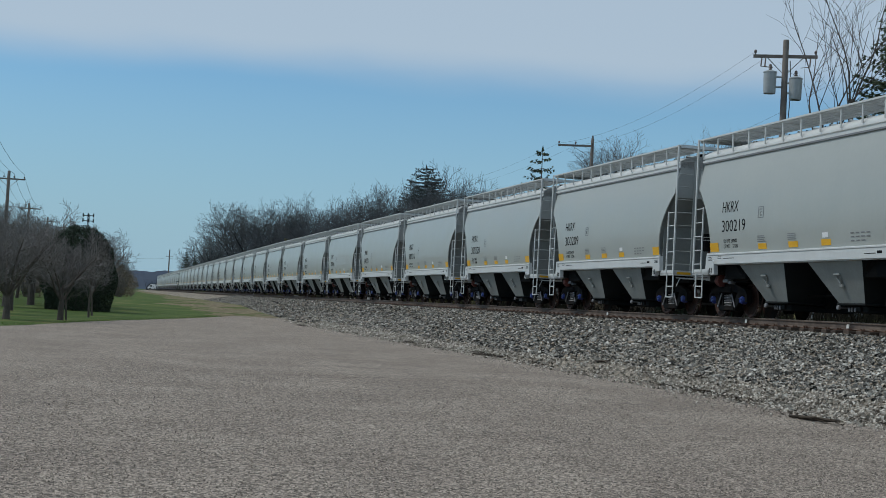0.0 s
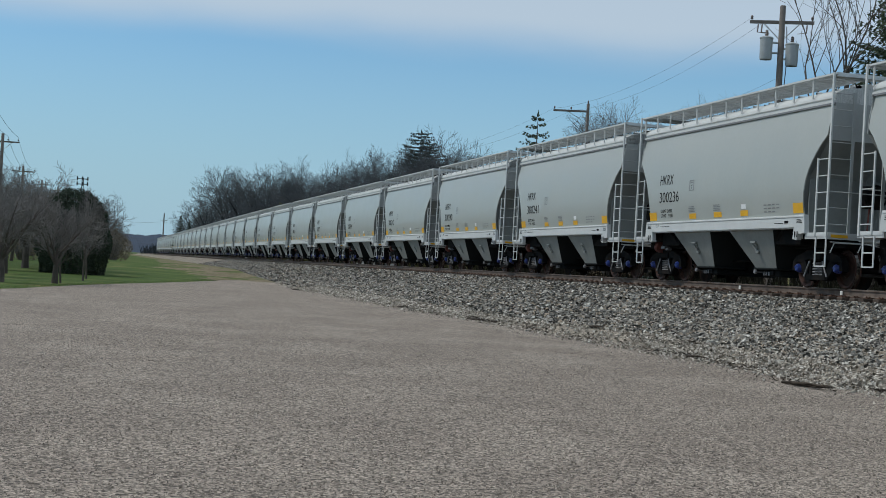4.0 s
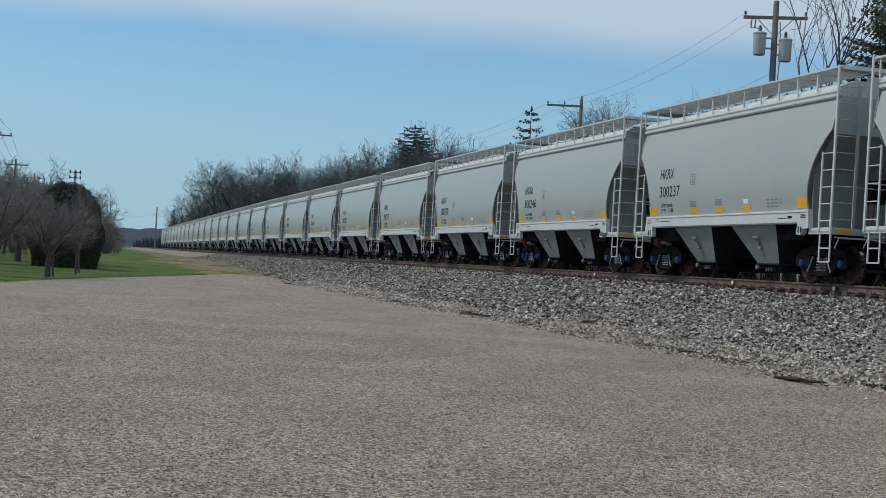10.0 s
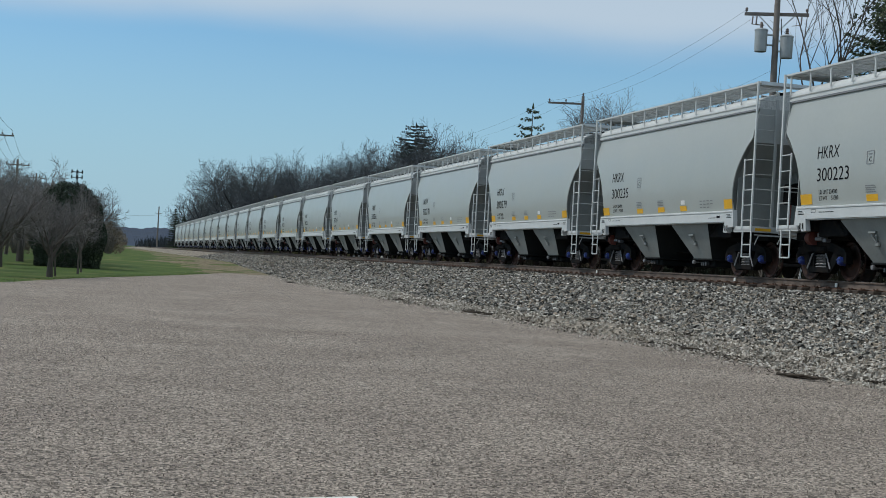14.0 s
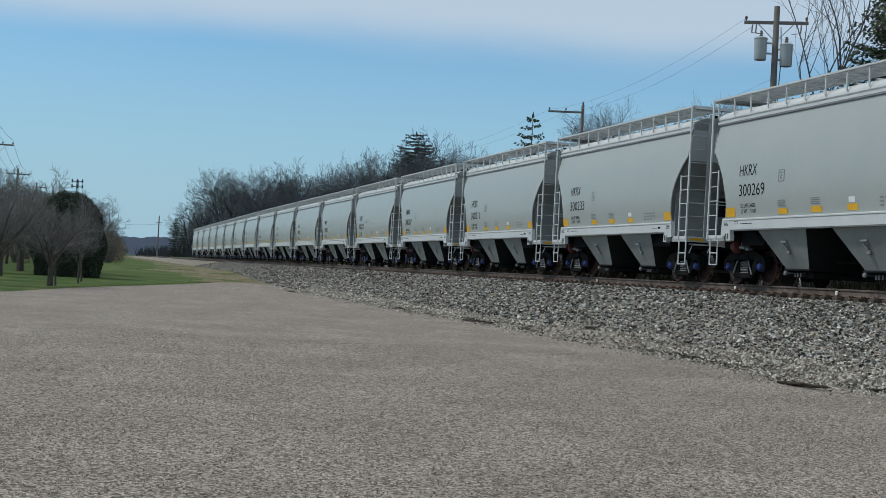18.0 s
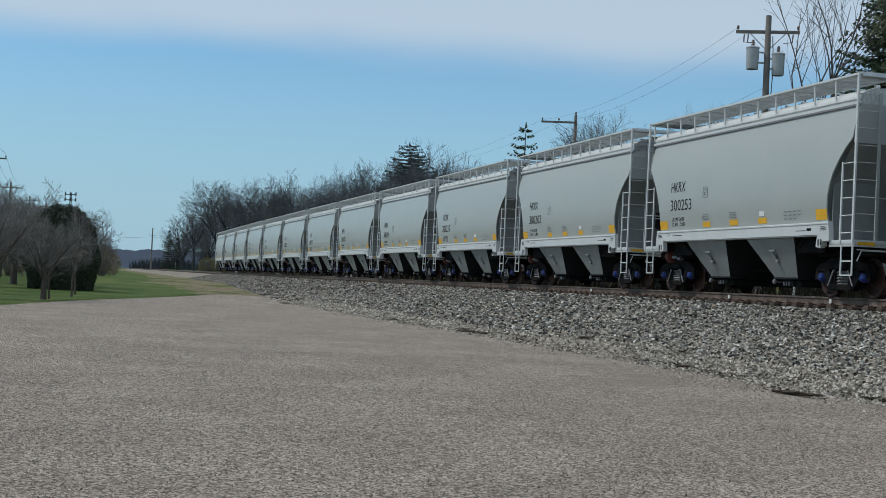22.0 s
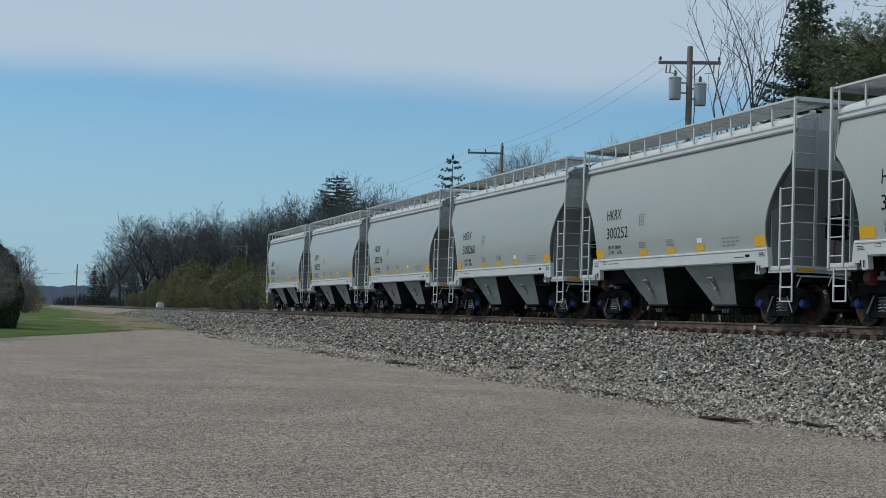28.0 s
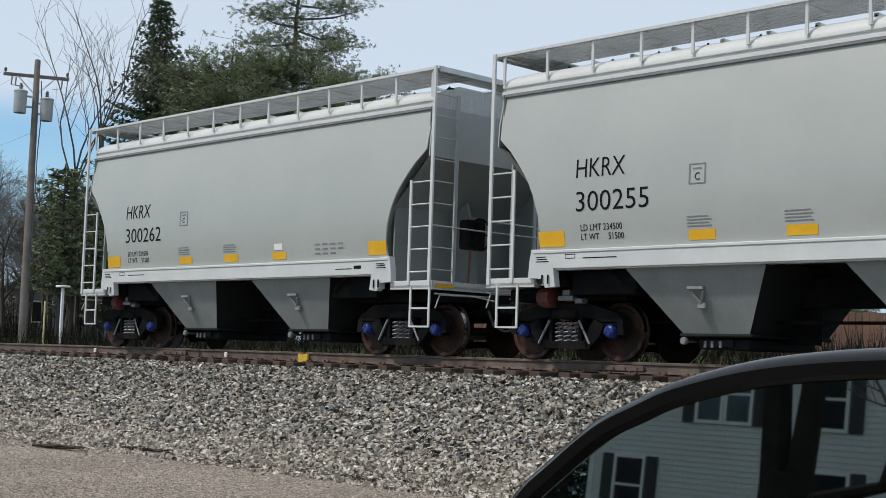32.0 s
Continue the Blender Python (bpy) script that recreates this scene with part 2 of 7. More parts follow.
# ---------------------------------------------------------------- mesh helpers
class Geo:
    """Collects vertices and faces for one mesh."""

    def __init__(self):
        self.v, self.f, self.k = [], [], []

    def add(self, verts, faces, slot=0):
        o = len(self.v)
        self.v += [tuple(p) for p in verts]
        self.f += [tuple(i + o for i in f) for f in faces]
        self.k += [slot] * len(faces)
        return self

    def box(self, x0, x1, y0, y1, z0, z1, b=0.0, slot=0):
        """A box; b cuts its twelve edges."""
        if b <= 0:
            vs = [(x, y, z) for z in (z0, z1) for y in (y0, y1) for x in (x0, x1)]
            return self.add(vs, [(0, 2, 3, 1), (4, 5, 7, 6), (0, 1, 5, 4), (2, 6, 7, 3), (0, 4, 6, 2), (1, 3, 7, 5)], slot)
        ring = lambda a: [(x0 + a, y0), (x1 - a, y0), (x1, y0 + a), (x1, y1 - a), (x1 - a, y1), (x0 + a, y1), (x0, y1 - a), (x0, y0 + a)]
        inner = [(x0 + b, y0 + b), (x1 - b, y0 + b), (x1 - b, y0 + b), (x1 - b, y1 - b), (x1 - b, y1 - b), (x0 + b, y1 - b), (x0 + b, y1 - b), (x0 + b, y0 + b)]
        inner4 = [inner[0], inner[1], inner[3], inner[5]]
        r = ring(b)
        vs = [(x, y, z0) for x, y in inner4] + [(x, y, z0 + b) for x, y in r] + [(x, y, z1 - b) for x, y in r] + [(x, y, z1) for x, y in inner4]
        fs = [(3, 2, 1, 0), (20, 21, 22, 23)]
        fs += [(4 + i, 4 + (i + 1) % 8, 12 + (i + 1) % 8, 12 + i) for i in range(8)]
        for i in range(4):
            a, c = i, (i + 1) % 4
            p, q = 4 + 2 * i, 4 + 2 * i + 1
            fs += [(a, c, q, p), (q, c, 4 + (2 * i + 2) % 8)]
            p, q = 12 + 2 * i, 12 + 2 * i + 1
            fs += [(20 + c, 20 + a, p, q), (20 + c, q, 12 + (2 * i + 2) % 8)]
        return self.add(vs, fs, slot)

    def tube(self, p, q, r, r2=None, n=6, slot=0, caps=True):
        p, q = Vector(p), Vector(q)
        d = q - p
        if d.length < 1e-6:
            return self
        d.normalize()
        u = d.cross(Vector((0, 0, 1)) if abs(d.z) < 0.9 else Vector((1, 0, 0))).normalized()
        w = d.cross(u)
        r2 = r if r2 is None else r2
        vs = []
        for c, rr in ((p, r), (q, r2)):
            for i in range(n):
                a = 2 * math.pi * i / n
                vs.append(c + (u * math.cos(a) + w * math.sin(a)) * rr)
        fs = [(i, (i + 1) % n, n + (i + 1) % n, n + i) for i in range(n)]
        if caps:
            fs += [tuple(range(n - 1, -1, -1)), tuple(range(n, 2 * n))]
        return self.add(vs, fs, slot)

    def path(self, pts, r, n=6, slot=0):
        for a, b in zip(pts, pts[1:]):
            self.tube(a, b, r, n=n, slot=slot)
        return self

    def lathe(self, prof, axis="z", n=24, at=(0, 0, 0), slot=0):
        """prof: (radius, along) pairs turned round an axis."""
        vs = []
        for r, h in prof:
            for i in range(n):
                a = 2 * math.pi * i / n
                c, s = r * math.cos(a), r * math.sin(a)
                vs.append({"z": (c, s, h), "y": (c, h, s), "x": (h, c, s)}[axis])
        vs = [(x + at[0], y + at[1], z + at[2]) for x, y, z in vs]
        m = len(prof)
        fs = [(j * n + i, j * n + (i + 1) % n, (j + 1) * n + (i + 1) % n, (j + 1) * n + i) for j in range(m - 1) for i in range(n)]
        return self.add(vs, fs, slot)

    def prism(self, poly, axis, a, b, slot=0):
        """A flat outline swept along an axis from a to b."""
        place = {"x": lambda p, t: (t, p[0], p[1]), "y": lambda p, t: (p[0], t, p[1]), "z": lambda p, t: (p[0], p[1], t)}[axis]
        n = len(poly)
        vs = [place(p, a) for p in poly] + [place(p, b) for p in poly]
        fs = [tuple(range(n - 1, -1, -1)), tuple(range(n, 2 * n))]
        fs += [(i, (i + 1) % n, n + (i + 1) % n, n + i) for i in range(n)]
        return self.add(vs, fs, slot)

    def grid(self, rows, slot=0, close=False):
        """Quads over a list of equally long rows of points."""
        n, m = len(rows), len(rows[0])
        vs = [p for r in rows for p in r]
        fs = [(i * m + j, i * m + (j + 1) % m, (i + 1) * m + (j + 1) % m, (i + 1) * m + j) for i in range(n - 1) for j in range(m if close else m - 1)]
        return self.add(vs, fs, slot)

    def mesh(self, name, mats, smooth=False, fix=True):
        me = bpy.data.meshes.new(name)
        me.from_pydata(self.v, [], self.f)
        for m in mats:
            me.materials.append(m)
        if len(mats) > 1:
            me.polygons.foreach_set("material_index", self.k)
        if fix:
            bm = bmesh.new()
            bm.from_mesh(me)
            bmesh.ops.recalc_face_normals(bm, faces=bm.faces)
            bm.to_mesh(me)
            bm.free()
        if smooth:
            me.polygons.foreach_set("use_smooth", [True] * len(me.polygons))
            me.set_sharp_from_angle(angle=radians(35))
        me.update()
        return me


def part(name, g, material, parent, label="", smooth=False, fix=True):
    """One mesh object under a thing or a part."""
    mats = material if isinstance(material, (list, tuple)) else [material]
    ob = new(name, g.mesh(name, mats, smooth, fix) if isinstance(g, Geo) else g)
    ob.parent = parent
    return tagged(ob, label)


def thing(name, label, category, group="", kind="", m=None, g=None, material=None, smooth=False, fix=True):
    """A top-level object: an Empty at its base, or one mesh."""
    data = g.mesh(name, material if isinstance(material, (list, tuple)) else [material], smooth, fix) if g else None
    ob = new(name, data)
    if m is not None:
        ob.matrix_basis = m
    return tagged(ob, label, category, group, kind)


def lettering(body, size, m, name, parent, at, width=None, label="", heavy=0.0):
    """Letters on a side that faces -y, from the built-in font, as a thin mesh."""
    cu = bpy.data.curves.new(name, "FONT")
    cu.body, cu.size, cu.extrude, cu.resolution_u, cu.offset = body, size, 0.002, 3, heavy
    tmp = bpy.data.objects.new(name, cu)
    scene.collection.objects.link(tmp)
    dg = bpy.context.evaluated_depsgraph_get()
    me = bpy.data.meshes.new_from_object(tmp.evaluated_get(dg))
    bpy.data.objects.remove(tmp)
    xs = [v.co.x for v in me.vertices]
    x0, x1 = min(xs), max(xs)
    k = width / (x1 - x0) if width else 1.0
    for v in me.vertices:
        v.co = Vector(((v.co.x - x0) * k, -v.co.z, v.co.y))
    me.materials.clear()
    me.materials.append(m)
    ob = new(name, me)
    ob.parent = parent
    ob.location = at
    return tagged(ob, label)


# ---------------------------------------------------------------- ground, lot, ballast, track
D, RAIL = 17.76, 1.42          # track centre line, rail top
TOE = 10.2                     # foot of the ballast towards the lot

M["grass"] = mat("spring_grass", (0.070, 0.106, 0.030), 0.95, spec=0.08, vary=0.2, scale=0.35, fine=9, bump=0.4, bump_dist=0.03, fine_vary=0.28, second=(0.125, 0.125, 0.048), blend=(0.52, 0.70))
M["blade"] = mat("grass_blades", (0.062, 0.105, 0.022), 0.9, spec=0.08, vary=0.2, scale=0.4, bump=0, rand=0.3, island=True, tones=((0.0, (0.08, 0.14, 0.03)), (0.45, (0.11, 0.17, 0.04)), (0.8, (0.17, 0.17, 0.065)), (0.92, (0.28, 0.23, 0.12))))
M["straw"] = mat("dry_grass_and_dirt", (0.215, 0.175, 0.115), 0.95, spec=0.08, vary=0.3, scale=0.30, fine=5, bump=0.5, bump_dist=0.05, second=(0.085, 0.10, 0.035), blend=(0.47, 0.56), fine_vary=0.45, speck=0.3, speck_scale=5.0)
# Soil across the track darkened in colour to stand for the train's shade.
M["far_soil"] = mat("shade_dark_soil", (0.038, 0.035, 0.024), 0.95, spec=0.08, vary=0.3, scale=0.5, fine=9, bump=0.5, second=(0.03, 0.045, 0.014), fine_vary=0.4, bump_dist=0.05)
M["lot"] = mat("worn_chip_seal", (0.266, 0.220, 0.182), 0.9, spec=0.2, vary=0.07, scale=0.5, fine=60, bump=0.8, second=(0.304, 0.256, 0.213), blend=(0.42, 0.62), bump_dist=0.02, fine_vary=0.6, speck=0.75, speck_scale=52.0, dots=(28.0, 0.2, 0.64))
M["crack"] = mat("dark_crack_filler", (0.085, 0.072, 0.060), 0.95, vary=0.2)
M["grit"] = mat("fine_gravel_bed", (0.255, 0.222, 0.182), 0.95, spec=0.1, vary=0.25, scale=1.2, fine=9, bump=1.0, bump_dist=0.08, fine_vary=0.5, speck=0.5, speck_scale=11.0)
M["stone"] = mat("grey_ballast_stone", (0.29, 0.29, 0.29), 0.85, spec=0.25, vary=0.15, scale=6, fine=40, bump=0.3, rand=0.2, island=True, tones=((0.0, (0.06, 0.057, 0.052)), (0.17, (0.17, 0.162, 0.146)), (0.44, (0.29, 0.272, 0.24)), (0.62, (0.31, 0.256, 0.198)), (0.78, (0.40, 0.376, 0.335)), (0.95, (0.54, 0.515, 0.47))))
M["dead"] = mat("dead_leaf_litter", (0.045, 0.034, 0.024), 0.95, vary=0.3, island=True)
M["paintline"] = mat("white_road_paint", (0.72, 0.71, 0.68), 0.8, vary=0.2, scale=8, fine=60)
M["rail"] = mat("rusty_rail_steel", (0.10, 0.072, 0.057), 0.75, vary=0.2, scale=2.5, fine=30, bump=0.15, second=(0.14, 0.105, 0.085))
M["railtop"] = mat("worn_rail_head", (0.33, 0.29, 0.26), 0.4, metal=0.7, vary=0.1)
M["tie"] = mat("weathered_tie_wood", (0.075, 0.055, 0.043), 0.9, vary=0.3, scale=3, fine=30, bump=0.5, rand=0.25)
M["plate"] = mat("rusty_tie_plate", (0.11, 0.058, 0.038), 0.8, vary=0.3)
M["marker_yellow"] = mat("yellow_marker_paint", (0.66, 0.42, 0.04), 0.6, vary=0.25, scale=20)
M["marker_white"] = mat("white_paint_mark", (0.75, 0.74, 0.7), 0.7, vary=0.2)


def curve(x):
    """The line bears off gently to the far side beyond 120 m."""
    d = -x - 120
    return 0.0128 * d * d / (d + 25) if d > 0 else 0.0


def ground_z(x, y):
    """Lot level near the camera, the land over the track rising gently."""
    z = 0.0
    if y > 20.5:
        u = min((y - 20.5) / 9.0, 1.0)
        z = 0.9 + 0.75 * u * u * (3 - 2 * u) + 0.008 * max(min(y, 200) - 30, 0)
    elif y > TOE:
        z = -0.25
    elif x < -45:
        u = min(max(-64 - x, 0) / 40.0, 1.0)
        z = min(0.5 * u * u + max(-90 - x, 0) * 0.0015, 1.2)
    return z


def spread(a, b, near, n):
    """Values from a to b, close together near one value."""
    out = set()
    for i in range(n + 1):
        u = -1 + 2 * i / n
        s = abs(u) ** 2.6 * (1 if u > 0 else -1)
        out.add(round(near + s * ((b - near) if s > 0 else (near - a)), 3))
    return sorted(out)


xs = spread(-4500, 4500, -70, 90)
ys = sorted(set(spread(-4500, 4500, 12, 70)) | {TOE, 10.0, 20.5, 21.5, 23, 25, 27, 29.5})
g = Geo()
g.grid([[(x, y, ground_z(x, y) - 0.03 ) for y in ys] for x in xs])
thing("ground", "green spring grass with brown dead patches", "ground", kind="structure", g=g, material=M["grass"], smooth=True, fix=False)

# lot: its far edge slants from the grass by the trees to the ballast
EDGE = [(-28, -14), (-37, -5.0), (-43.5, -2.2), (-51, -0.6), (-57, 1.0), (-63, 2.8), (-71, 5.2), (-78, 7.4), (-79.5, 8.2), (-78, 8.9)]


def lot_z(x, y):
    return ground_z(x, min(y, 10.0)) + 0.012


def lot_edge(y):
    for (x0, y0), (x1, y1) in zip(EDGE, EDGE[1:]):
        if y0 <= y <= y1:
            return x0 + (x1 - x0) * (y - y0) / (y1 - y0)
    return EDGE[0][0] + 12 * (y < -14) if y < -14 else EDGE[-1][0]


rows = []
yy = [-13] + [-13 + 0.5 * i for i in range(1, 44)] + [8.9]
for y in sorted(set(yy)):
    e = lot_edge(y) + 0.25 * noise.noise((y * 1.7, 3.1, 0))
    row = []
    for i in range(61):
        u = i / 60
        x = e + (40 - e) * u
        row.append((x, y, lot_z(x, y)))
    rows.append(row)
for y in (9.6, 10.2, 10.6, 11.2):
    rows.append([(p[0], y + 0.3 * noise.noise((p[0] * 0.35, y, 2)), p[2]) for p in rows[-1 if y == 9.6 else -1]])
g = Geo()
g.grid(rows)
lot = thing("parking_lot", "tan-grey worn chip-seal parking lot, gravelly surface", "pavement", kind="structure", g=g, material=M["lot"], smooth=True, fix=False)

# loose chips worked out of the worn surface; sparser and bigger away from the camera, to suit its view
M["chip"] = mat("loose_stone_chips", (0.26, 0.22, 0.18), 0.9, spec=0.2, vary=0.1, scale=3, fine=50, bump=0, rand=0.15, island=True, tones=((0.0, (0.08, 0.066, 0.055)), (0.022, (0.17, 0.142, 0.117)), (0.30, (0.28, 0.245, 0.203)), (0.62, (0.37, 0.315, 0.265)), (0.86, (0.50, 0.435, 0.37))))
random.seed(12)
g = Geo()
for i in range(90000):
    d = 4.2 * math.exp(1.75 * random.random())
    a = radians(random.uniform(-8, 64))
    x, y = -d * math.cos(a), d * math.sin(a)
    if y > 10.3 or x < lot_edge(min(y, 8.9)) + 0.4:
        continue
    r = (0.0040 + 0.00018 * d) * random.uniform(0.6, 1.4)
    z = lot_z(x, y)
    b = random.uniform(0, 1.6)
    ring = [(x + r * random.uniform(0.7, 1.2) * math.cos(b + 1.571 * j), y + r * random.uniform(0.7, 1.2) * math.sin(b + 1.571 * j), z - 0.002) for j in range(4)]
    h = r * random.uniform(0.7, 1.5)
    top = [(x + (p[0] - x) * 0.55, y + (p[1] - y) * 0.55, z + h) for p in (ring[0], ring[2])]
    g.add(ring + top, [(0, 1, 4), (1, 2, 5, 4), (2, 3, 5), (3, 0, 4, 5)])
thing("loose_chips", "loose tan and dark stone chips on the lot", "gravel", kind="stuff", g=g, material=M["chip"], fix=False)

# long shallow cracks and a short white line in the lot
random.seed(11)
for k, (x, y, dx, dy, n) in enumerate(((-52, 3.0, 0.9, 0.12, 9), (-30, 2.2, 0.25, 0.5, 12), (-24, 4.2, 0.2, 0.45, 8), (-35, 5.0, -0.35, 0.35, 10), (-17, 1.0, 0.12, 0.3, 9), (-14, 3.4, 0.1, 0.3, 7), (-41, 10.0, 0.9, 0.02, 9), (-31, 10.0, 0.7, -0.01, 8), (-22.5, 9.95, 0.5, 0.0, 9), (-46, 6.4, 0.8, -0.1, 8), (-20, 6.8, 0.3, 0.28, 8))):
    g = Geo()
    pts = []
    px, py = x, y
    for i in range(n):
        pts.append((px, py))
        px += dx * random.uniform(0.5, 1.4)
        py += dy * random.uniform(0.4, 1.5) + random.uniform(-0.06, 0.06)
    z = 0.018
    up = [(p[0], p[1] + random.uniform(0.01, 0.035), lot_z(*p) + 0.006) for p in pts]
    lo = [(p[0] + 0.01, p[1] - random.uniform(0.004, 0.012), lot_z(*p) + 0.006) for p in pts]
    g.grid([up, lo])
    part("crack", g, M["crack"], lot, fix=False)
g = Geo()
g.add([(-7.20, 0.74, 0.017), (-7.11, 0.74, 0.017), (-7.27, 1.50, 0.017), (-7.36, 1.49, 0.017)], [(0, 1, 2, 3)])
part("parking_line", g, M["paintline"], lot, "worn white painted line", fix=False)

# dry grass and dirt between lawn and ballast, past the end of the lot
g = Geo()
rows = []
x = -74.0
while x > -620:
    wide = 6.0 if x > -105 else 6.0 - 3.4 * min((-105 - x) / 60, 1)
    lo = TOE - 0.6 - wide * (0.72 + 0.55 * noise.noise((x * 0.11, 4.2, 0)) + 0.25 * noise.noise((x * 0.5, 1.2, 0))) * min(1, (-72 - x) / 7)
    rows.append([(x, lo + (10.5 - lo) * j / 6, ground_z(x, min(lo + (10.5 - lo) * j / 6, 10.1)) + (0.0 if j else -0.03) - 0.006) for j in range(7)])
    x -= 1.2 if x > -160 else 8
g.grid(rows)
thing("dry_verge", "dry straw-coloured grass and dirt beside the ballast", "verge", kind="structure", g=g, material=M["straw"], smooth=True, fix=False)
random.seed(6)
g = Geo()
for i in range(4000):
    y = random.uniform(-13, 9.2)
    e = lot_edge(min(y, 8.9))
    x = e - 0.1 - 5 * random.random() ** 2.0
    h = random.uniform(0.02, 0.045) * (1.5 if random.random() < 0.06 else 1)
    z = ground_z(x, y) - 0.035
    a = random.uniform(0, 3.14)
    w = random.uniform(0.012, 0.03)
    dx, dy = random.uniform(-.05, .05), random.uniform(-.05, .05)
    g.add([(x + w * math.cos(a), y + w * math.sin(a), z), (x - w * math.cos(a), y - w * math.sin(a), z), (x + dx, y + dy, z + h)], [(0, 1, 2)])
thing("grass_blades", "short spring grass along the lot edge", "grass", kind="stuff", g=g, material=M["blade"], fix=False)
g = Geo()
rows = []
for i in range(60):
    x = -300 + 6 * i
    rows.append([(x, y + 0.8 * noise.noise((x * 0.1, y, 0)), ground_z(x, y) + 0.03) for y in (21.4, 22.4, 23.5, 25, 26.8, 28.4, 30.5, 33, 38)])
g.grid(rows)
thing("far_verge", "ground across the track, train's shade in its colour", "verge", kind="structure", g=g, material=M["far_soil"], smooth=True, fix=False)


def ballast_z(y):
    a = abs(y - D) if y > D else D - y
    if y <= D:
        if y < 15.9:
            return max(0.0, (y - TOE)) * 1.10 / (15.9 - TOE)
        return 1.10 if y < 16.3 else 1.06
    return 1.06 if y < D + 1.9 else max(0.85, 1.06 - (y - D - 1.9) * 0.3)


g = Geo()
rows = []
bx = [-900, -700, -500, -400, -300, -220, -160] + list(range(-130, 44, 2))
for x in bx:
    rows.append([(x, y + (0.3 * noise.noise((x * 0.3, 1, 0)) if y < 10.5 else 0), ballast_z(y) - (0.04 if y < 10.6 else 0.0) + 0.03 * noise.noise((x * 0.7, y * 0.9, 3))) for y in (9.9, 10.5, 11.4, 12.5, 13.6, 14.7, 15.6, 16.0, 17.0, 18.5, 19.7, 21.0, 22.4)])
g.grid(rows)
thing("ballast_bed", "grey crushed-stone bed sloping up to the rails", "ballast", kind="structure", g=g, material=M["grit"], smooth=True, fix=False)


def toe(x):
    """The bare tan foot of the slope reaches farther up in places."""
    return 10.0 + 1.15 * math.exp(-((x + 29.5) / 6.0) ** 2) + 0.35 * noise.noise((x * 0.33, 7.7, 0))


def stones(seed, count, xr, yr, size, spill=0.0):
    """Loose crushed stones lying on the bed, joined."""
    random.seed(seed)
    g = Geo()
    v0 = [(-.62, -.62, -.6), (.62, -.62, -.6), (.62, .62, -.6), (-.62, .62, -.6), (-.5, -.5, .62), (.5, -.5, .62), (.5, .5, .62), (-.5, .5, .62)]
    f0 = [(4, 5, 6, 7), (0, 1, 5, 4), (1, 2, 6, 5), (2, 3, 7, 6), (3, 0, 4, 7)]
    for i in range(count):
        x = random.uniform(*xr)
        y = random.uniform(*yr)
        if spill:
            y = yr[0] + (yr[1] - yr[0]) * random.random() ** spill
        if y < toe(x) and random.random() < 0.82:
            continue
        s = size * random.uniform(0.55, 1.35)
        r = Euler((random.uniform(0, 6.3), random.uniform(0, 6.3), random.uniform(0, 6.3))).to_matrix()
        k = (random.uniform(0.7, 1.3), random.uniform(0.6, 1.1), random.uniform(0.45, 0.9))
        z = ballast_z(y) if y > TOE else 0.012
        c = Vector((x, y, z + s * 0.22))
        g.add([c + r @ Vector((p[0] * s * k[0] + random.uniform(-.22, .22) * s, p[1] * s * k[1] + random.uniform(-.22, .22) * s, p[2] * s * k[2] + random.uniform(-.2, .2) * s)) for p in v0], f0)
    return g


for args in ((1, 50000, (-32, 1), (11.3, 16.35), 0.046, 0.8), (2, 34000, (-68, -32), (11.0, 16.35), 0.066, 0.8), (3, 30000, (-170, -68), (10.2, 16.35), 0.074, 0.85)):
    thing("ballast_stones", "loose grey crushed stones on the slope", "ballast", kind="stuff", g=stones(*args), material=M["stone"], fix=False)
M["shoulder"] = mat("tan_shoulder_gravel", (0.38, 0.32, 0.26), 0.9, spec=0.15, vary=0.15, scale=2, fine=40, bump=0, rand=0.15, island=True, tones=((0.0, (0.20, 0.175, 0.145)), (0.10, (0.34, 0.30, 0.252)), (0.42, (0.44, 0.395, 0.335)), (0.78, (0.56, 0.515, 0.455))))
thing("shoulder_gravel", "small tan gravel along the foot of the ballast", "gravel", kind="stuff", g=stones(4, 36000, (-40, 1), (9.8, 13.2), 0.034, 0.95), material=M["shoulder"], fix=False)
thing("shoulder_gravel", "small tan gravel along the foot of the ballast", "gravel", kind="stuff", g=stones(14, 17000, (-80, -40), (9.5, 13.0), 0.048, 0.95), material=M["shoulder"], fix=False)

thing("shoulder_gravel", "sparse small stones strewn over the lot edge", "gravel", kind="stuff", g=stones(24, 7000, (-66, 1), (10.5, 9.0), 0.020, 1.8), material=M["shoulder"], fix=False)

# dead leaf heaps and twigs at the foot of the ballast
random.seed(8)
heaps = [(-36.9, 10.3, 110, 0.9), (-37.4, 12.9, 30, 0.25), (-17.1, 9.46, 150, 0.7), (-16.2, 10.2, 150, 0.6), (-17.4, 11.2, 70, 0.35), (-22.6, 10.3, 120, 0.9), (-25.2, 10.9, 60, 0.6), (-35.8, 10.25, 170, 1.1), (-44, 10.1, 60, 0.8), (-62, 9.2, 60, 0.9), (-24, 10.3, 80, 0.8), (-20.5, 10.1, 150, 0.9), (-28, 10.2, 60, 0.6), (-31.5, 10.2, 80, 0.9), (-50, 10.0, 60, 0.9), (-14, 10.0, 110, 0.6), (-11.5, 10.1, 90, 0.5)]
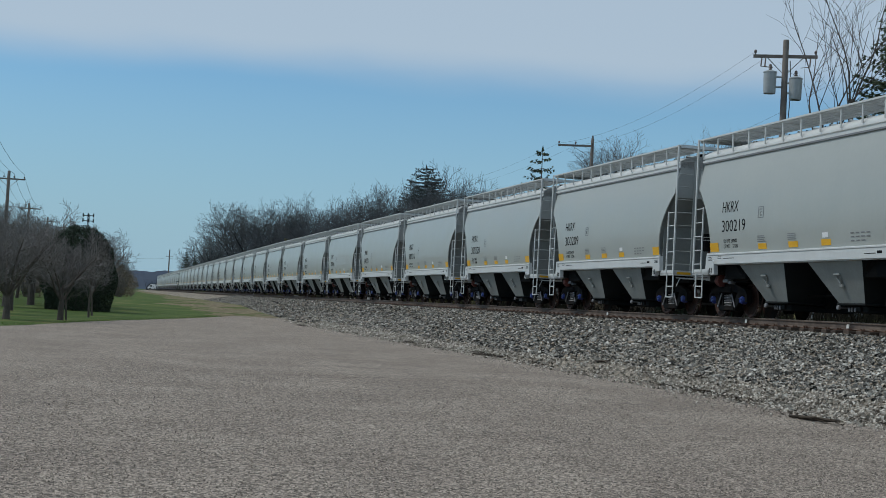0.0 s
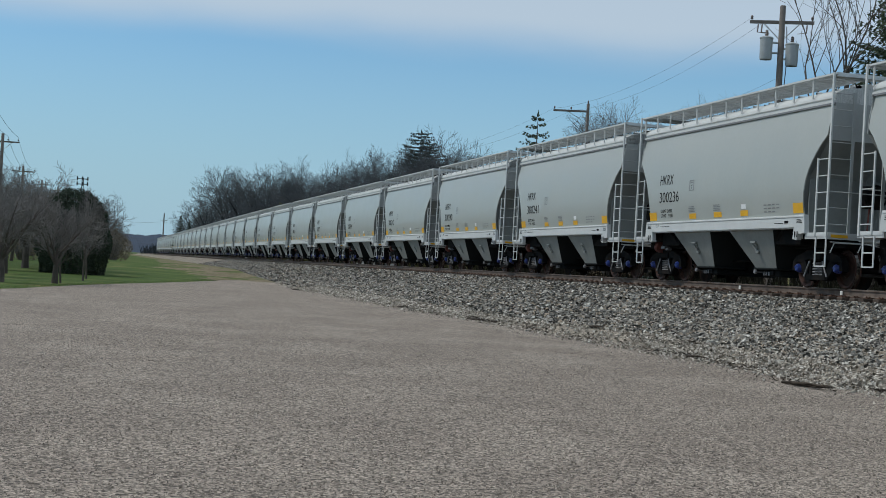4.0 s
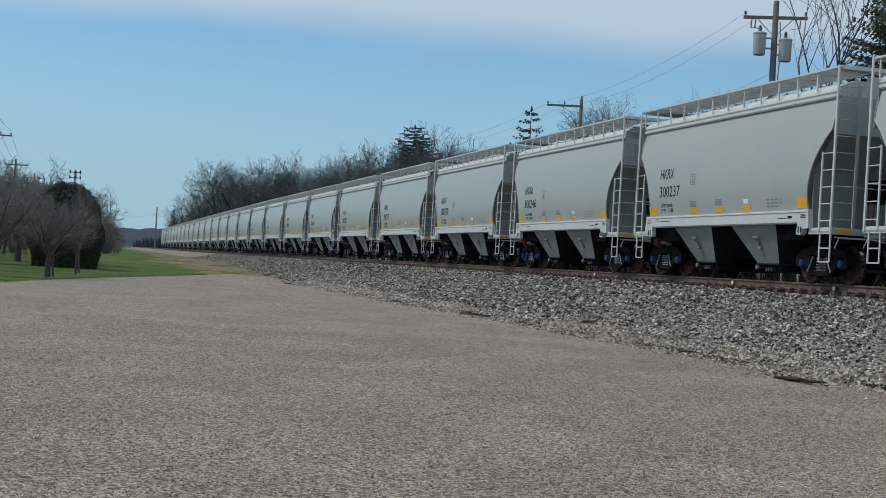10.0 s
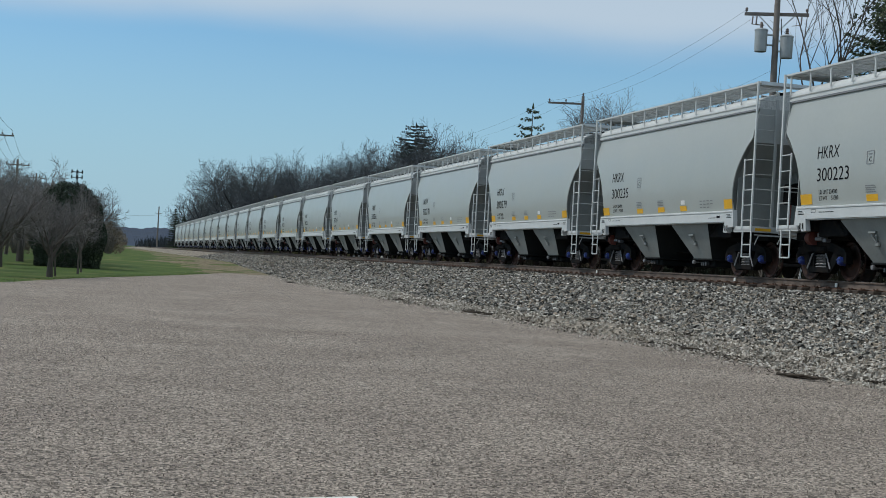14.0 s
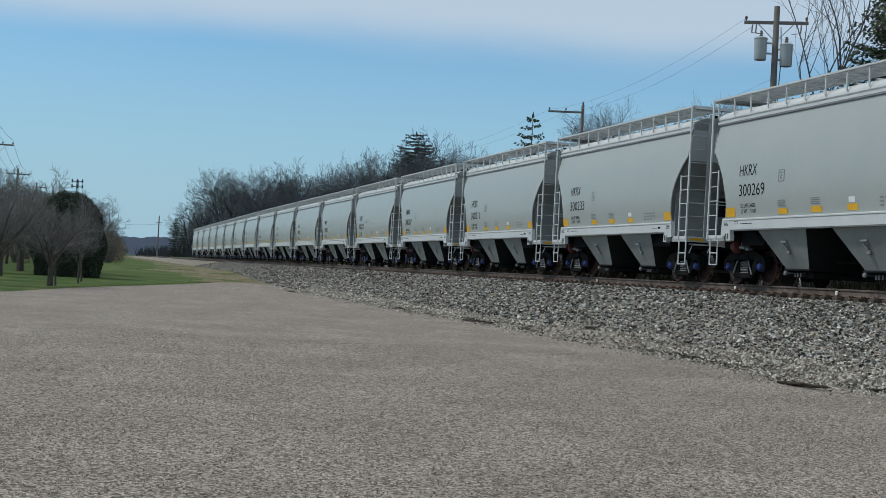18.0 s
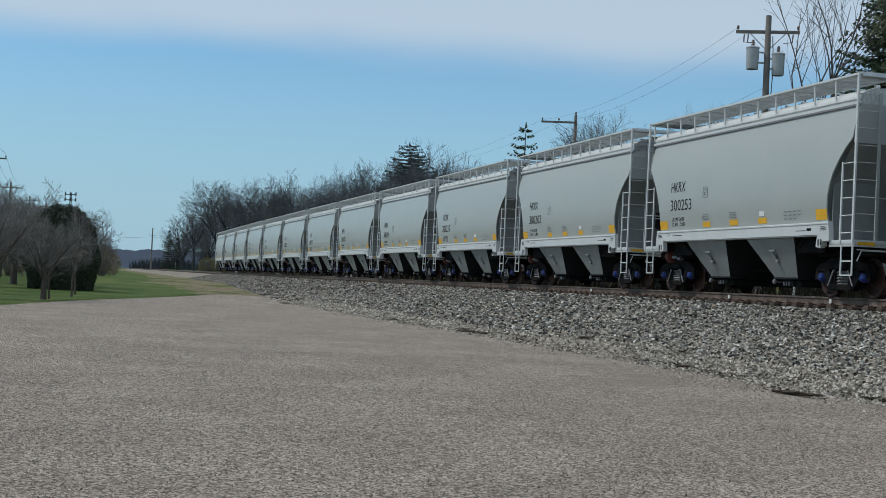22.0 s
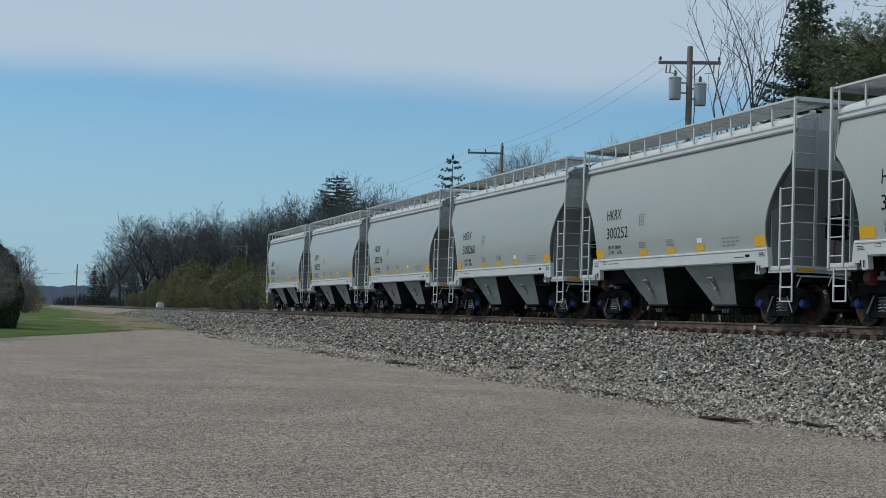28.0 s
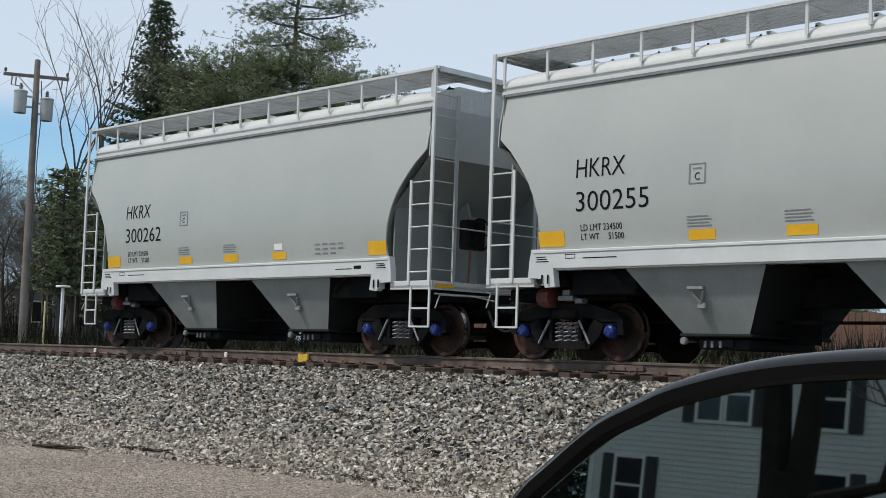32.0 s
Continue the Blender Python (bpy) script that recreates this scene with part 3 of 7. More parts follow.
for (x, y, n, w) in [(a, b, int(c * 0.6), e * 1.1) for a, b, c, e in heaps]:
    g = Geo()
    for i in range(n):
        a, r = random.uniform(0, 6.3), abs(random.gauss(0, 0.45))
        p = Vector((x + r * w * math.cos(a) * 2.6, y + 0.16 * r * w * math.sin(a), max(ballast_z(y), 0.012) + random.uniform(0.005, 0.07) * (1 if r < 0.6 else 0.4)))
        q = p + Vector((random.uniform(-.14, .14), random.uniform(-.09, .09), random.uniform(-.01, .05)))
        if i % 3:
            g.tube(p, q, 0.006, 0.003, n=3)
        else:
            u = Vector((random.uniform(-.05, .05), random.uniform(-.05, .05), random.uniform(0, .03)))
            g.add([p, p + u, p + u + Vector((.04, -.03, .01)), p + Vector((.05, -.02, 0))], [(0, 1, 2, 3)])
    thing("leaf_litter", "small heap of dark dead leaves and twigs", "debris", "litter along the ballast", kind="stuff", g=g, material=M["dead"], fix=False)

for x, y, turn, n, length in ((-17.1, 9.46, 12, 5, 1.0), (-16.1, 10.3, -8, 4, 0.6), (-36.3, 10.15, 4, 6, 1.5), (-34.9, 10.35, -6, 4, 0.9), (-22.5, 10.3, 10, 4, 0.7), (-29.8, 11.25, 3, 4, 0.8), (-24.4, 11.2, -10, 3, 0.5), (-43.9, 9.85, 5, 4, 1.0), (-64.0, 9.2, 6, 4, 1.2)):
    g = Geo()
    for k in range(n):
        p = Vector((random.uniform(-.35, .1) * length, random.uniform(-.07, .07), 0.02))
        for q in range(4):
            nxt = p + Vector((length * random.uniform(0.14, 0.28), random.uniform(-.05, .05), random.uniform(-.012, .022)))
            nxt.z = max(nxt.z, 0.012)
            g.tube(p, nxt, 0.022 - 0.004 * q, 0.018 - 0.004 * q, n=5)
            p = nxt
    thing("fallen_branch", "dark fallen branches at the foot of the ballast", "branch", "litter along the ballast", kind="stuff", m=pose(x, y, max(ballast_z(y), 0.012) + 0.01, 0, 0, turn), g=g, material=M["dead"], fix=False)

# rails: flat-bottom section
SEC = [(-0.07, -0.17), (0.07, -0.17), (0.07, -0.158), (0.012, -0.14), (0.009, -0.045), (0.036, -0.035), (0.036, -0.006), (0.03, 0.0), (-0.03, 0.0), (-0.036, -0.006), (-0.036, -0.035), (-0.009, -0.045), (-0.012, -0.14), (-0.07, -0.158)]
for side in (-1, 1):
    rail = thing("rail", "rust-brown steel rail with a worn bright head", "rail", "rails of the line", m=pose(0, D + side * 0.753, RAIL))
    g = Geo()
    x = -900.0
    while x < 60:
        x2 = min(x + (11.9 if x > -200 else 100), 60)
        g.prism(SEC, "x", x, x2)
        x = x2
    part("rail_bar", g, M["rail"], rail, fix=True)
    g = Geo()
    for a, b in ((-900, -500), (-500, -300), (-300, -200), (-200, -160), (-160, -120), (-120, 60)):
        g.box(a, b, -0.026, 0.026, 0.001, 0.004)
    part("running_surface", g, M["railtop"], rail, "bright worn running surface")
    if side < 0:
        for x in (-28.9, -23.7, -26.3 + 5.2 - 13, -44.5):
            g = Geo()
            g.box(x - 0.05, x + 0.05, -0.075, -0.045, -0.15, -0.05, b=0.01)
            part("paint_mark", g, M["marker_white"], rail, "small white painted mark")
        g = Geo()
        g.box(-21.28, -20.98, -0.10, -0.045, -0.20, -0.03, b=0.012)
        part("rail_marker", g, M["marker_yellow"], rail, "yellow painted block on the rail")
        for sx in (-25.6, -13.4):
            g = Geo()
            g.box(sx - 0.45, sx + 0.45, -0.075, -0.03, -0.14, -0.05, b=0.01)
            for i in range(4):
                g.tube((sx - 0.34 + 0.225 * i, -0.075, -0.095), (sx - 0.34 + 0.225 * i, -0.10, -0.095), 0.018, n=6)
            part("joint_bar", g, M["rail"], rail)


# ---------------------------------------------------------------- the train: covered hopper cars
BWY, BWZ = -0.30, 2.15         # hand-brake wheel on the end
CAR = 12.79                    # coupled length
TRUCK = 4.48                   # truck centres from the car's middle


def side_y(h):
    """Half width of the bulging side at height h over the rail."""
    u = (h - 2.55) / 1.71
    return 1.625 - (0.20 * u * u if u > 0 else 0.30 * u * u)


def side_end(h):
    """Half length of the side sheet at height h: full at the top, cut back in a curve below."""
    pts = [(1.62, 4.64), (1.95, 4.60), (2.25, 4.64), (2.55, 4.74), (2.75, 4.84), (2.9, 4.94), (3.1, 5.10), (3.3, 5.28), (3.46, 5.47), (3.52, 5.53), (4.26, 5.57)]
    for (h0, x0), (h1, x1) in zip(pts, pts[1:]):
        if h <= h1:
            return x0 + (x1 - x0) * (h - h0) / (h1 - h0)
    return 5.57


def wheelset(parent, x):
    g = Geo()
    g.tube((0, -0.98, 0), (0, 0.98, 0), 0.075, n=10)
    ws = part("wheelset", g, M["black"], parent)
    ws.location = (x, 0, 0.457)
    for s in (-1, 1):
        g = Geo()
        yo = s * 0.82
        yi = s * 0.69
        g.lathe([(0.09, yo), (0.16, yo + s * 0.01), (0.20, yo - s * 0.03), (0.36, yo - s * 0.05), (0.385, yo - s * 0.01), (0.44, yo), (0.457, yo - s * 0.01), (0.46, yi + s * 0.035), (0.485, yi + s * 0.02), (0.485, yi), (0.37, yi), (0.2, yi + s * 0.03), (0.09, yi)], "y", 28, slot=0)
        part("wheel", g, M["wheel"], ws, "rust-brown steel wheel", smooth=True)
        g = Geo()
        g.lathe([(0.4585, yo - s * 0.012), (0.4615, yi + s * 0.036)], "y", 28)
        part("tread", g, M["tread"], ws, fix=False)
        g = Geo()
        yc = s * 1.02
        g.lathe([(0.0, yc + s * 0.10), (0.06, yc + s * 0.10), (0.09, yc + s * 0.085), (0.115, yc + s * 0.02), (0.115, yc - s * 0.06)], "y", 16)
        for i in range(3):
            a = 2.1 * i + 0.4
            g.tube((0.06 * math.cos(a), yc + s * 0.09, 0.06 * math.sin(a)), (0.06 * math.cos(a), yc + s * 0.12, 0.06 * math.sin(a)), 0.014, n=6)
        part("bearing_cap", g, M["blue"], ws, "bright blue axle bearing cap")
    return ws


def truck(car, cx):
    sets = []
    for s in (-1, 1):
        y0, y1 = s * 0.90, s * 1.07
        lo, hi = min(y0, y1), max(y0, y1)
        g = Geo()
        # cast side frame: top chord, pedestals over the axles, sloping tension member
        top = [(-1.16, 0.40), (-1.14, 0.62), (-1.02, 0.74), (-0.55, 0.86), (-0.4, 0.90), (0.4, 0.90), (0.55, 0.86), (1.02, 0.74), (1.14, 0.62), (1.16, 0.40), (1.04, 0.40), (1.02, 0.58), (0.72, 0.58), (0.60, 0.64), (0.32, 0.68), (-0.32, 0.68), (-0.60, 0.64), (-0.72, 0.58), (-1.02, 0.58), (-1.04, 0.40)]
        g.prism(top, "y", lo, hi)
        for k in (-1, 1):
            g.prism([(k * 0.58, 0.66), (k * 0.78, 0.58), (k * 0.70, 0.40), (k * 0.46, 0.16), (k * 0.28, 0.16)], "y", lo, hi)
            g.prism([(k * 0.34, 0.70), (k * 0.27, 0.70), (k * 0.27, 0.30), (k * 0.34, 0.30)], "y", lo, hi)
            g.box(k * 0.89 - 0.15, k * 0.89 + 0.15, lo - 0.0, hi, 0.54, 0.62, b=0.015)
        g.prism([(-0.46, 0.18), (0.46, 0.18), (0.42, 0.30), (-0.42, 0.30)], "y", lo - 0.03, hi + 0.03)
        f = part("side_frame", g, M["black"], car, "black cast truck side frame")
        f.location = (cx, 0, 0)
        for k in (-0.17, 0.0, 0.17) if s < 0 else ():
            g = Geo()
            n = 44
            pts = [(k + 0.068 * math.cos(i * 0.75), s * 1.0 + 0.068 * math.sin(i * 0.75), 0.25 + 0.36 * i / n) for i in range(n + 1)]
            rings = []
            for i, p in enumerate(pts):
                a = i * 0.75
                rings.append([(p[0] + 0.015 * math.cos(a) * math.cos(b), p[1] + 0.015 * math.sin(a) * math.cos(b), p[2] + 0.015 * math.sin(b)) for b in (0.0, 1.257, 2.513, 3.77, 5.027)])
            g.grid(rings, close=True)
            sp = part("spring", g, M["spring"], car, "pale grey coil spring", fix=False)
            sp.location = (cx, 0, 0)
    g = Geo()
    g.box(-0.26, 0.26, -1.12, 1.12, 0.64, 0.80, b=0.03)
    g.box(-0.3, 0.3, -0.25, 0.25, 0.70, 0.98, b=0.02)
    b = part("bolster", g, M["black"], car)
    b.location = (cx, 0, 0)
    g = Geo()
    for k in (-1, 1):
        g.box(k * 0.36 - 0.05, k * 0.36 + 0.05, -0.8, 0.8, 0.32, 0.46, b=0.01)
        g.tube((k * 0.3, -1.10, 0.62), (k * 0.52, -1.10, 0.26), 0.02, n=5)
    br = part("brake_beam", g, M["spring"], car)
    br.location = (cx, 0, 0)
    for k in (-0.889, 0.889):
        sets.append(wheelset(car, cx + k))
    return sets


def build_car():
    car = thing("covered_hopper_car", "pale grey two-bay covered hopper rail car with a white sill", "rail car", "cars of the train")
    # side sheets
    hs = [1.62, 1.70, 1.8, 1.95, 2.1, 2.25, 2.4, 2.55, 2.75, 2.9, 3.1, 3.3, 3.46, 3.52, 3.7, 3.9, 4.1, 4.26]
    for s in (-1, 1):
        g = Geo()
        outer = [[(side_end(h) * (-1 + 2 * i / 12), s * side_y(h), h) for i in range(13)] for h in hs]
        inner = [[(p[0], p[1] - s * 0.03, p[2]) for p in r] for r in outer]
        g.grid(outer)
        g.grid(inner)
        for k in (0, -1):
            g.grid([[r[k] for r in outer], [r[k] for r in inner]])
        part("side_sheet", g, M["paint"], car, "smooth bulging pale grey side", smooth=True)
    # roof with its drip edge
    g = Geo()
    prof = [(-1.475, 4.265), (-1.475, 4.315), (-1.43, 4.325), (-1.42, 4.37), (-1.46, 4.38), (-1.46, 4.43), (-1.41, 4.51), (-1.28, 4.59), (-1.0, 4.66), (-0.5, 4.71), (0, 4.72)]
    prof = prof + [(-y, h) for y, h in reversed(prof[:-1])]
    n = 12
    stations = [(-5.60, 0.86), (-5.5, 0.9), (-5.4, 0.93), (-5.2, 0.97), (-4.95, 1.0)]
    stations += [(-4.95 + 9.9 * i / 8, 1.0) for i in range(1, 8)] + [(-x, k) for x, k in reversed(stations)]
    rows = [[(x, y, h if h < 4.34 else 4.34 + (h - 4.34) * (0.2 + 0.8 * k)) for y, h in prof] for x, k in stations]
    g.grid(rows)
    for r in (rows[0], rows[-1]):
        g.add(r, [tuple(range(len(r)))])
    part("roof", g, M["paint_roof"], car, "white rounded roof edge", smooth=True)
    g = Geo()
    for s in (-1, 1):
        g.box(-5.61, 5.61, s * 1.455 - 0.02, s * 1.455 + 0.02, 4.222, 4.262)
    part("roof_seam", g, M["faint"], car, "dark seam under the roof edge")
    # ends: upright upper sheet, slope sheet below with its shade in the paint
    for s in (-1, 1):
        g = Geo()
        w = [(0.02, 4.675), (0.5, 4.665), (1.0, 4.615), (1.28, 4.55), (1.41, 4.47), (1.44, 4.40), (1.43, 4.24), (1.53, 3.75), (1.55, 3.40)]
        poly = [(-a, h) for a, h in w] + [(a, h) for a, h in reversed(w)]
        g.prism(poly, "x", *sorted((s * 5.575, s * 5.60)))
        part("end_sheet", g, M["paint_end"], car, "grey upright end sheet")
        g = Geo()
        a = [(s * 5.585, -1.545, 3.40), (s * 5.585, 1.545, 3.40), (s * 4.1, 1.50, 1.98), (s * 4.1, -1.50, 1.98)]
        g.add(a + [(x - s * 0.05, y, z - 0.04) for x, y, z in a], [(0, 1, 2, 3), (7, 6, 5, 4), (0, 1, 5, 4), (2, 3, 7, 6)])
        slope = part("slope_sheet", g, M["slope"], car, "sloping end sheet, shade in its grey")
        # lower slope: the darkness under the car is painted in
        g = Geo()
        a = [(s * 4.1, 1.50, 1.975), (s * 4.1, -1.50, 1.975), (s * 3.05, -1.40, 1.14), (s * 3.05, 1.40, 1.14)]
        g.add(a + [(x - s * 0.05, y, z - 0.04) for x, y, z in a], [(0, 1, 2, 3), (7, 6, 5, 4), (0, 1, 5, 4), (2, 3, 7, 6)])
        part("lower_slope", g, M["underbody_shade"], slope, "lower slope plate, underside shade in its colour")
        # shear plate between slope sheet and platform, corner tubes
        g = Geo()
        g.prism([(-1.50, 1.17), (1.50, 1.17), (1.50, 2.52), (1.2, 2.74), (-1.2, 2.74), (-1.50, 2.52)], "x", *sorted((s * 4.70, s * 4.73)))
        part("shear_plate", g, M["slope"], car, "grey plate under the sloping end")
        # Plate added on the far side to block the bright view through the gap.
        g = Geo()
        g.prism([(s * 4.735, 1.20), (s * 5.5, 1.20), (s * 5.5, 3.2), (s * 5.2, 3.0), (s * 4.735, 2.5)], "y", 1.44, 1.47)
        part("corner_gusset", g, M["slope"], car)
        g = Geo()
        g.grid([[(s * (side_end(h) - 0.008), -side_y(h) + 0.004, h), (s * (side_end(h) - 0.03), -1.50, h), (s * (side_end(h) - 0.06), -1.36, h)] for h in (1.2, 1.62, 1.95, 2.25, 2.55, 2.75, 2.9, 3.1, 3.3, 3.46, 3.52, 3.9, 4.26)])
        part("end_closure", g, M["slope"], car, "closure behind the side edge, shade in its grey")
        g = Geo()
        g.prism([(s * 4.735, 1.20), (s * 5.3, 1.20), (s * 5.25, 2.0), (s * 5.0, 2.78), (s * 4.735, 2.6)], "y", -0.03, 0.03)
        part("centre_web", g, M["slope"], car)
        # end platform
        g = Geo()
        x0, x1 = sorted((s * 4.72, s * 5.76))
        g.box(x0, x1, -1.56, 1.56, 1.15, 1.19)
        for y in (-1.56, 1.52):
            g.box(x0, x1, y, y + 0.04, 1.12, 1.27, b=0.006)
        g.box(s * 5.74 - 0.02, s * 5.74 + 0.02, -1.56, 1.56, 1.12, 1.27)
        part("end_platform", g, M["paint_white"], car, "white end platform")
        g = Geo()
        g.box(s * 5.766 - 0.004, s * 5.766 + 0.004, -1.48, -1.05, 1.155, 1.225)
        part("reflective_strip", g, M["yellow"], car, "yellow reflective strip")
        # draft sill and coupler
        g = Geo()
        x0, x1 = sorted((s * 3.4, s * 5.95))
        g.box(x0, x1, -0.18, 0.18, 0.72, 1.12, b=0.02)
        x0, x1 = sorted((s * 5.95, s * 6.36))
        g.box(x0, x1, -0.09, 0.09, 0.76, 0.94, b=0.03)
        g.box(s * 6.3 - 0.09, s * 6.3 + 0.09, -0.17, 0.17, 0.72, 0.98, b=0.05)
        part("coupler", g, M["black"], car)
        g = Geo()
        g.path([(s * 5.9, -0.3, 0.8), (s * 6.05, -0.32, 0.55), (s * 6.25, -0.25, 0.45), (s * 6.4, -0.1, 0.5)], 0.025)
        part("air_hose", g, M["rubber"], car)
    # side sills with end brackets
    for s in (-1, 1):
        g = Geo()
        y0, y1 = sorted((s * 1.50, s * 1.615))
        g.prism([(-4.72, 1.63), (4.72, 1.63), (4.72, 1.52), (4.66, 1.45), (4.28, 1.40), (-4.28, 1.40), (-4.66, 1.45), (-4.72, 1.52)], "y", y0, y1)
        y2, y3 = sorted((s * 1.40, s * 1.58))
        g.box(-4.3, 4.3, y2, y3, 1.375, 1.40)
        y4, y5 = sorted((s * 1.48, s * 1.632))
        g.box(-4.70, 4.70, y4, y5, 1.628, 1.682, b=0.012)
        part("side_sill", g, M["paint_white"], car, "white side sill beam")
        for k in (-1, 1):
            g = Geo()
            g.prism([(k * 4.74, 1.70), (k * 4.50, 1.70), (k * 4.30, 1.48), (k * 4.24, 1.12), (k * 4.44, 1.10), (k * 4.5, 1.24), (k * 4.8, 1.26), (k * 4.78, 1.5)], "y", y0 - 0.004, y1 + 0.004)
            for x in (4.36, 4.48):
                g.box(k * x - 0.015, k * x + 0.015, y0 - 0.02, y1 + 0.02, 1.14, 1.26)
            part("jacking_bracket", g, M["paint_white"], car)
            if s < 0:
                g = Geo()
                for x in (4.37, 4.49):
                    g.box(k * x - 0.016, k * x + 0.016, -1.642, -1.634, 1.16, 1.30)
                for i, z in enumerate((1.50, 1.535, 1.57)):
                    g.box(k * 4.52 - 0.12 + 0.02 * (i % 2), k * 4.52 + 0.14 - 0.03 * i, -1.624, -1.6195, z, z + 0.014)
                tagged(part("bracket_slot", g, M["letter"], car, "black slots and tiny stencil lines"), "black slots and tiny stencil lines", kind="stuff")
    # hoppers, the shade below the sill toned into their grey
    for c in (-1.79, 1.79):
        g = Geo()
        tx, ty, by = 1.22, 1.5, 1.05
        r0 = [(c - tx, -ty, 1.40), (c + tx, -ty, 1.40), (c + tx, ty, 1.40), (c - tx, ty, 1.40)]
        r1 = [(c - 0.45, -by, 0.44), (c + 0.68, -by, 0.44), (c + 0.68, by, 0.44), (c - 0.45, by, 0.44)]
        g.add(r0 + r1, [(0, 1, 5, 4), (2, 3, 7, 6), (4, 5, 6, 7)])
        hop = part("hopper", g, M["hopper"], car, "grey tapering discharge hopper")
        # end slopes of the bay, darker than its front to paint in their shade
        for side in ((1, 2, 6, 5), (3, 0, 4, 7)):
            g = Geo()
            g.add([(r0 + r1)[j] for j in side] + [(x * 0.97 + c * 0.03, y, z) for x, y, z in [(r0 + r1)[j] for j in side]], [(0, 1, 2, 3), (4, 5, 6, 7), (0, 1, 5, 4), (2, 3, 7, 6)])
            part("hopper_slope", g, M["underbody_shade"], hop, "sloping plate, underside shade in its colour")
        for s in (-1, 1):
            g = Geo()
            g.box(c - 0.15, c + 0.12, s * 1.385 - 0.02, s * 1.385 + 0.02, 1.06, 1.10)
            g.tube((c - 0.1, s * 1.36, 1.02), (c + 0.03, s * 1.27, 0.82), 0.022, n=5)
            g.tube((c + 0.1, s * 1.36, 1.02), (c + 0.01, s * 1.27, 0.84), 0.022, n=5)
            g.box(c - 0.05, c + 0.09, s * 1.265 - 0.03, s * 1.265 + 0.03, 0.78, 0.88, b=0.015)
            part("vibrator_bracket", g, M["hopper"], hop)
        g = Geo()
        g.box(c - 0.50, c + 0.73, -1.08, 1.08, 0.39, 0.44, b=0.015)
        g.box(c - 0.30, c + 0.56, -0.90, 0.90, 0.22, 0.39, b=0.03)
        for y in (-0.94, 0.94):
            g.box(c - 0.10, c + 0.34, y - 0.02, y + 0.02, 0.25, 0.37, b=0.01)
        gate = part("outlet_gate", g, M["underbody_shade"], hop, "dark steel outlet gate")
        g = Geo()
        g.tube((c - 0.42, -1.10, 0.33), (c - 0.42, 1.10, 0.33), 0.024, n=6)
        for y in (-1.07, 1.07):
            g.lathe([(0.0, -0.035), (0.05, -0.035), (0.06, -0.02), (0.06, 0.02), (0.05, 0.035), (0.0, 0.035)], "y", 8, at=(c - 0.42, y, 0.33))
        for x in (-0.12, 0.0, 0.14):
            g.box(c + x - 0.022, c + x + 0.022, -0.985, -0.955, 0.24, 0.34, b=0.006)
        part("gate_shaft", g, M["spring"], gate, "galvanised capstan shaft and lugs")
    # centre sill shadow box, train pipe
    g = Geo()
    g.box(-3.6, 3.6, -0.22, 0.22, 0.85, 1.25)
    g.tube((-5.6, -0.55, 0.62), (5.6, -0.55, 0.62), 0.025, n=5)
    part("centre_sill", g, M["black"], car)
    # Black boxes added under the car to keep light and background out.
    for k in (-1, 1):
        g = Geo()
        x0, x1 = sorted((k * 3.3, k * 5.7))
        g.box(x0, x1, -1.05, 1.05, 0.93, 1.12, b=0.02)
        part("stub_sill", g, M["black"], car)
        g = Geo()
        x0, x1 = sorted((k * 2.9, k * 4.14))
        g.box(x0, x1, -1.34, 1.34, 1.0, 1.375, b=0.02)
        part("cross_bearer", g, M["black"], car)
        g = Geo()
        g.box(k * 4.48 - 0.33, k * 4.48 + 0.20, -1.38, 1.38, 1.13, 1.5, b=0.02)
        part("body_bolster", g, M["black"], car)
        g = Geo()
        x0, x1 = sorted((k * 0.62, k * 3.9))
        g.box(x0, x1, -0.06, 0.06, 0.32, 0.86, b=0.02)
        part("centre_plate", g, M["black"], car)
    # brake gear at one end
    g = Geo()
    g.lathe([(0.0, -0.16), (0.14, -0.16), (0.17, -0.08), (0.17, 0.1), (0.0, 0.12)], "x", 14, at=(-4.78, -1.12, 0.98))
    part("brake_cylinder", g, M["red"], car, "red-brown brake cylinder")
    g = Geo()
    g.box(-4.52, -4.22, -1.22, -0.95, 0.92, 1.0, b=0.01)
    g.box(-4.45, -4.30, -1.2, -1.0, 1.0, 1.10, b=0.01)
    g.box(-4.2, -4.05, -1.2, -1.05, 0.88, 0.96, b=0.01)
    part("control_valve", g, M["spring"], car, "pale grey brake valve")
    g = Geo()
    at = (5.64, BWY, BWZ)
    g.lathe([(0.27, -0.02), (0.295, 0.0), (0.27, 0.02), (0.25, 0.0), (0.27, -0.02)], "x", 20, at=at)
    for i in range(5):
        a = 1.257 * i
        g.tube(at, (at[0], at[1] + 0.26 * math.cos(a), at[2] + 0.26 * math.sin(a)), 0.016, n=4)
    g.box(5.30, 5.58, BWY - 0.22, BWY + 0.22, BWZ - 0.26, BWZ + 0.26, b=0.04)
    part("brake_wheel", g, M["black"], car, "black hand-brake wheel and gear box")
    g = Geo()
    g.tube((5.45, BWY - 0.05, BWZ - 0.26), (5.45, BWY - 0.08, 1.2), 0.022, n=5)
    part("brake_rod", g, M["red"], car)
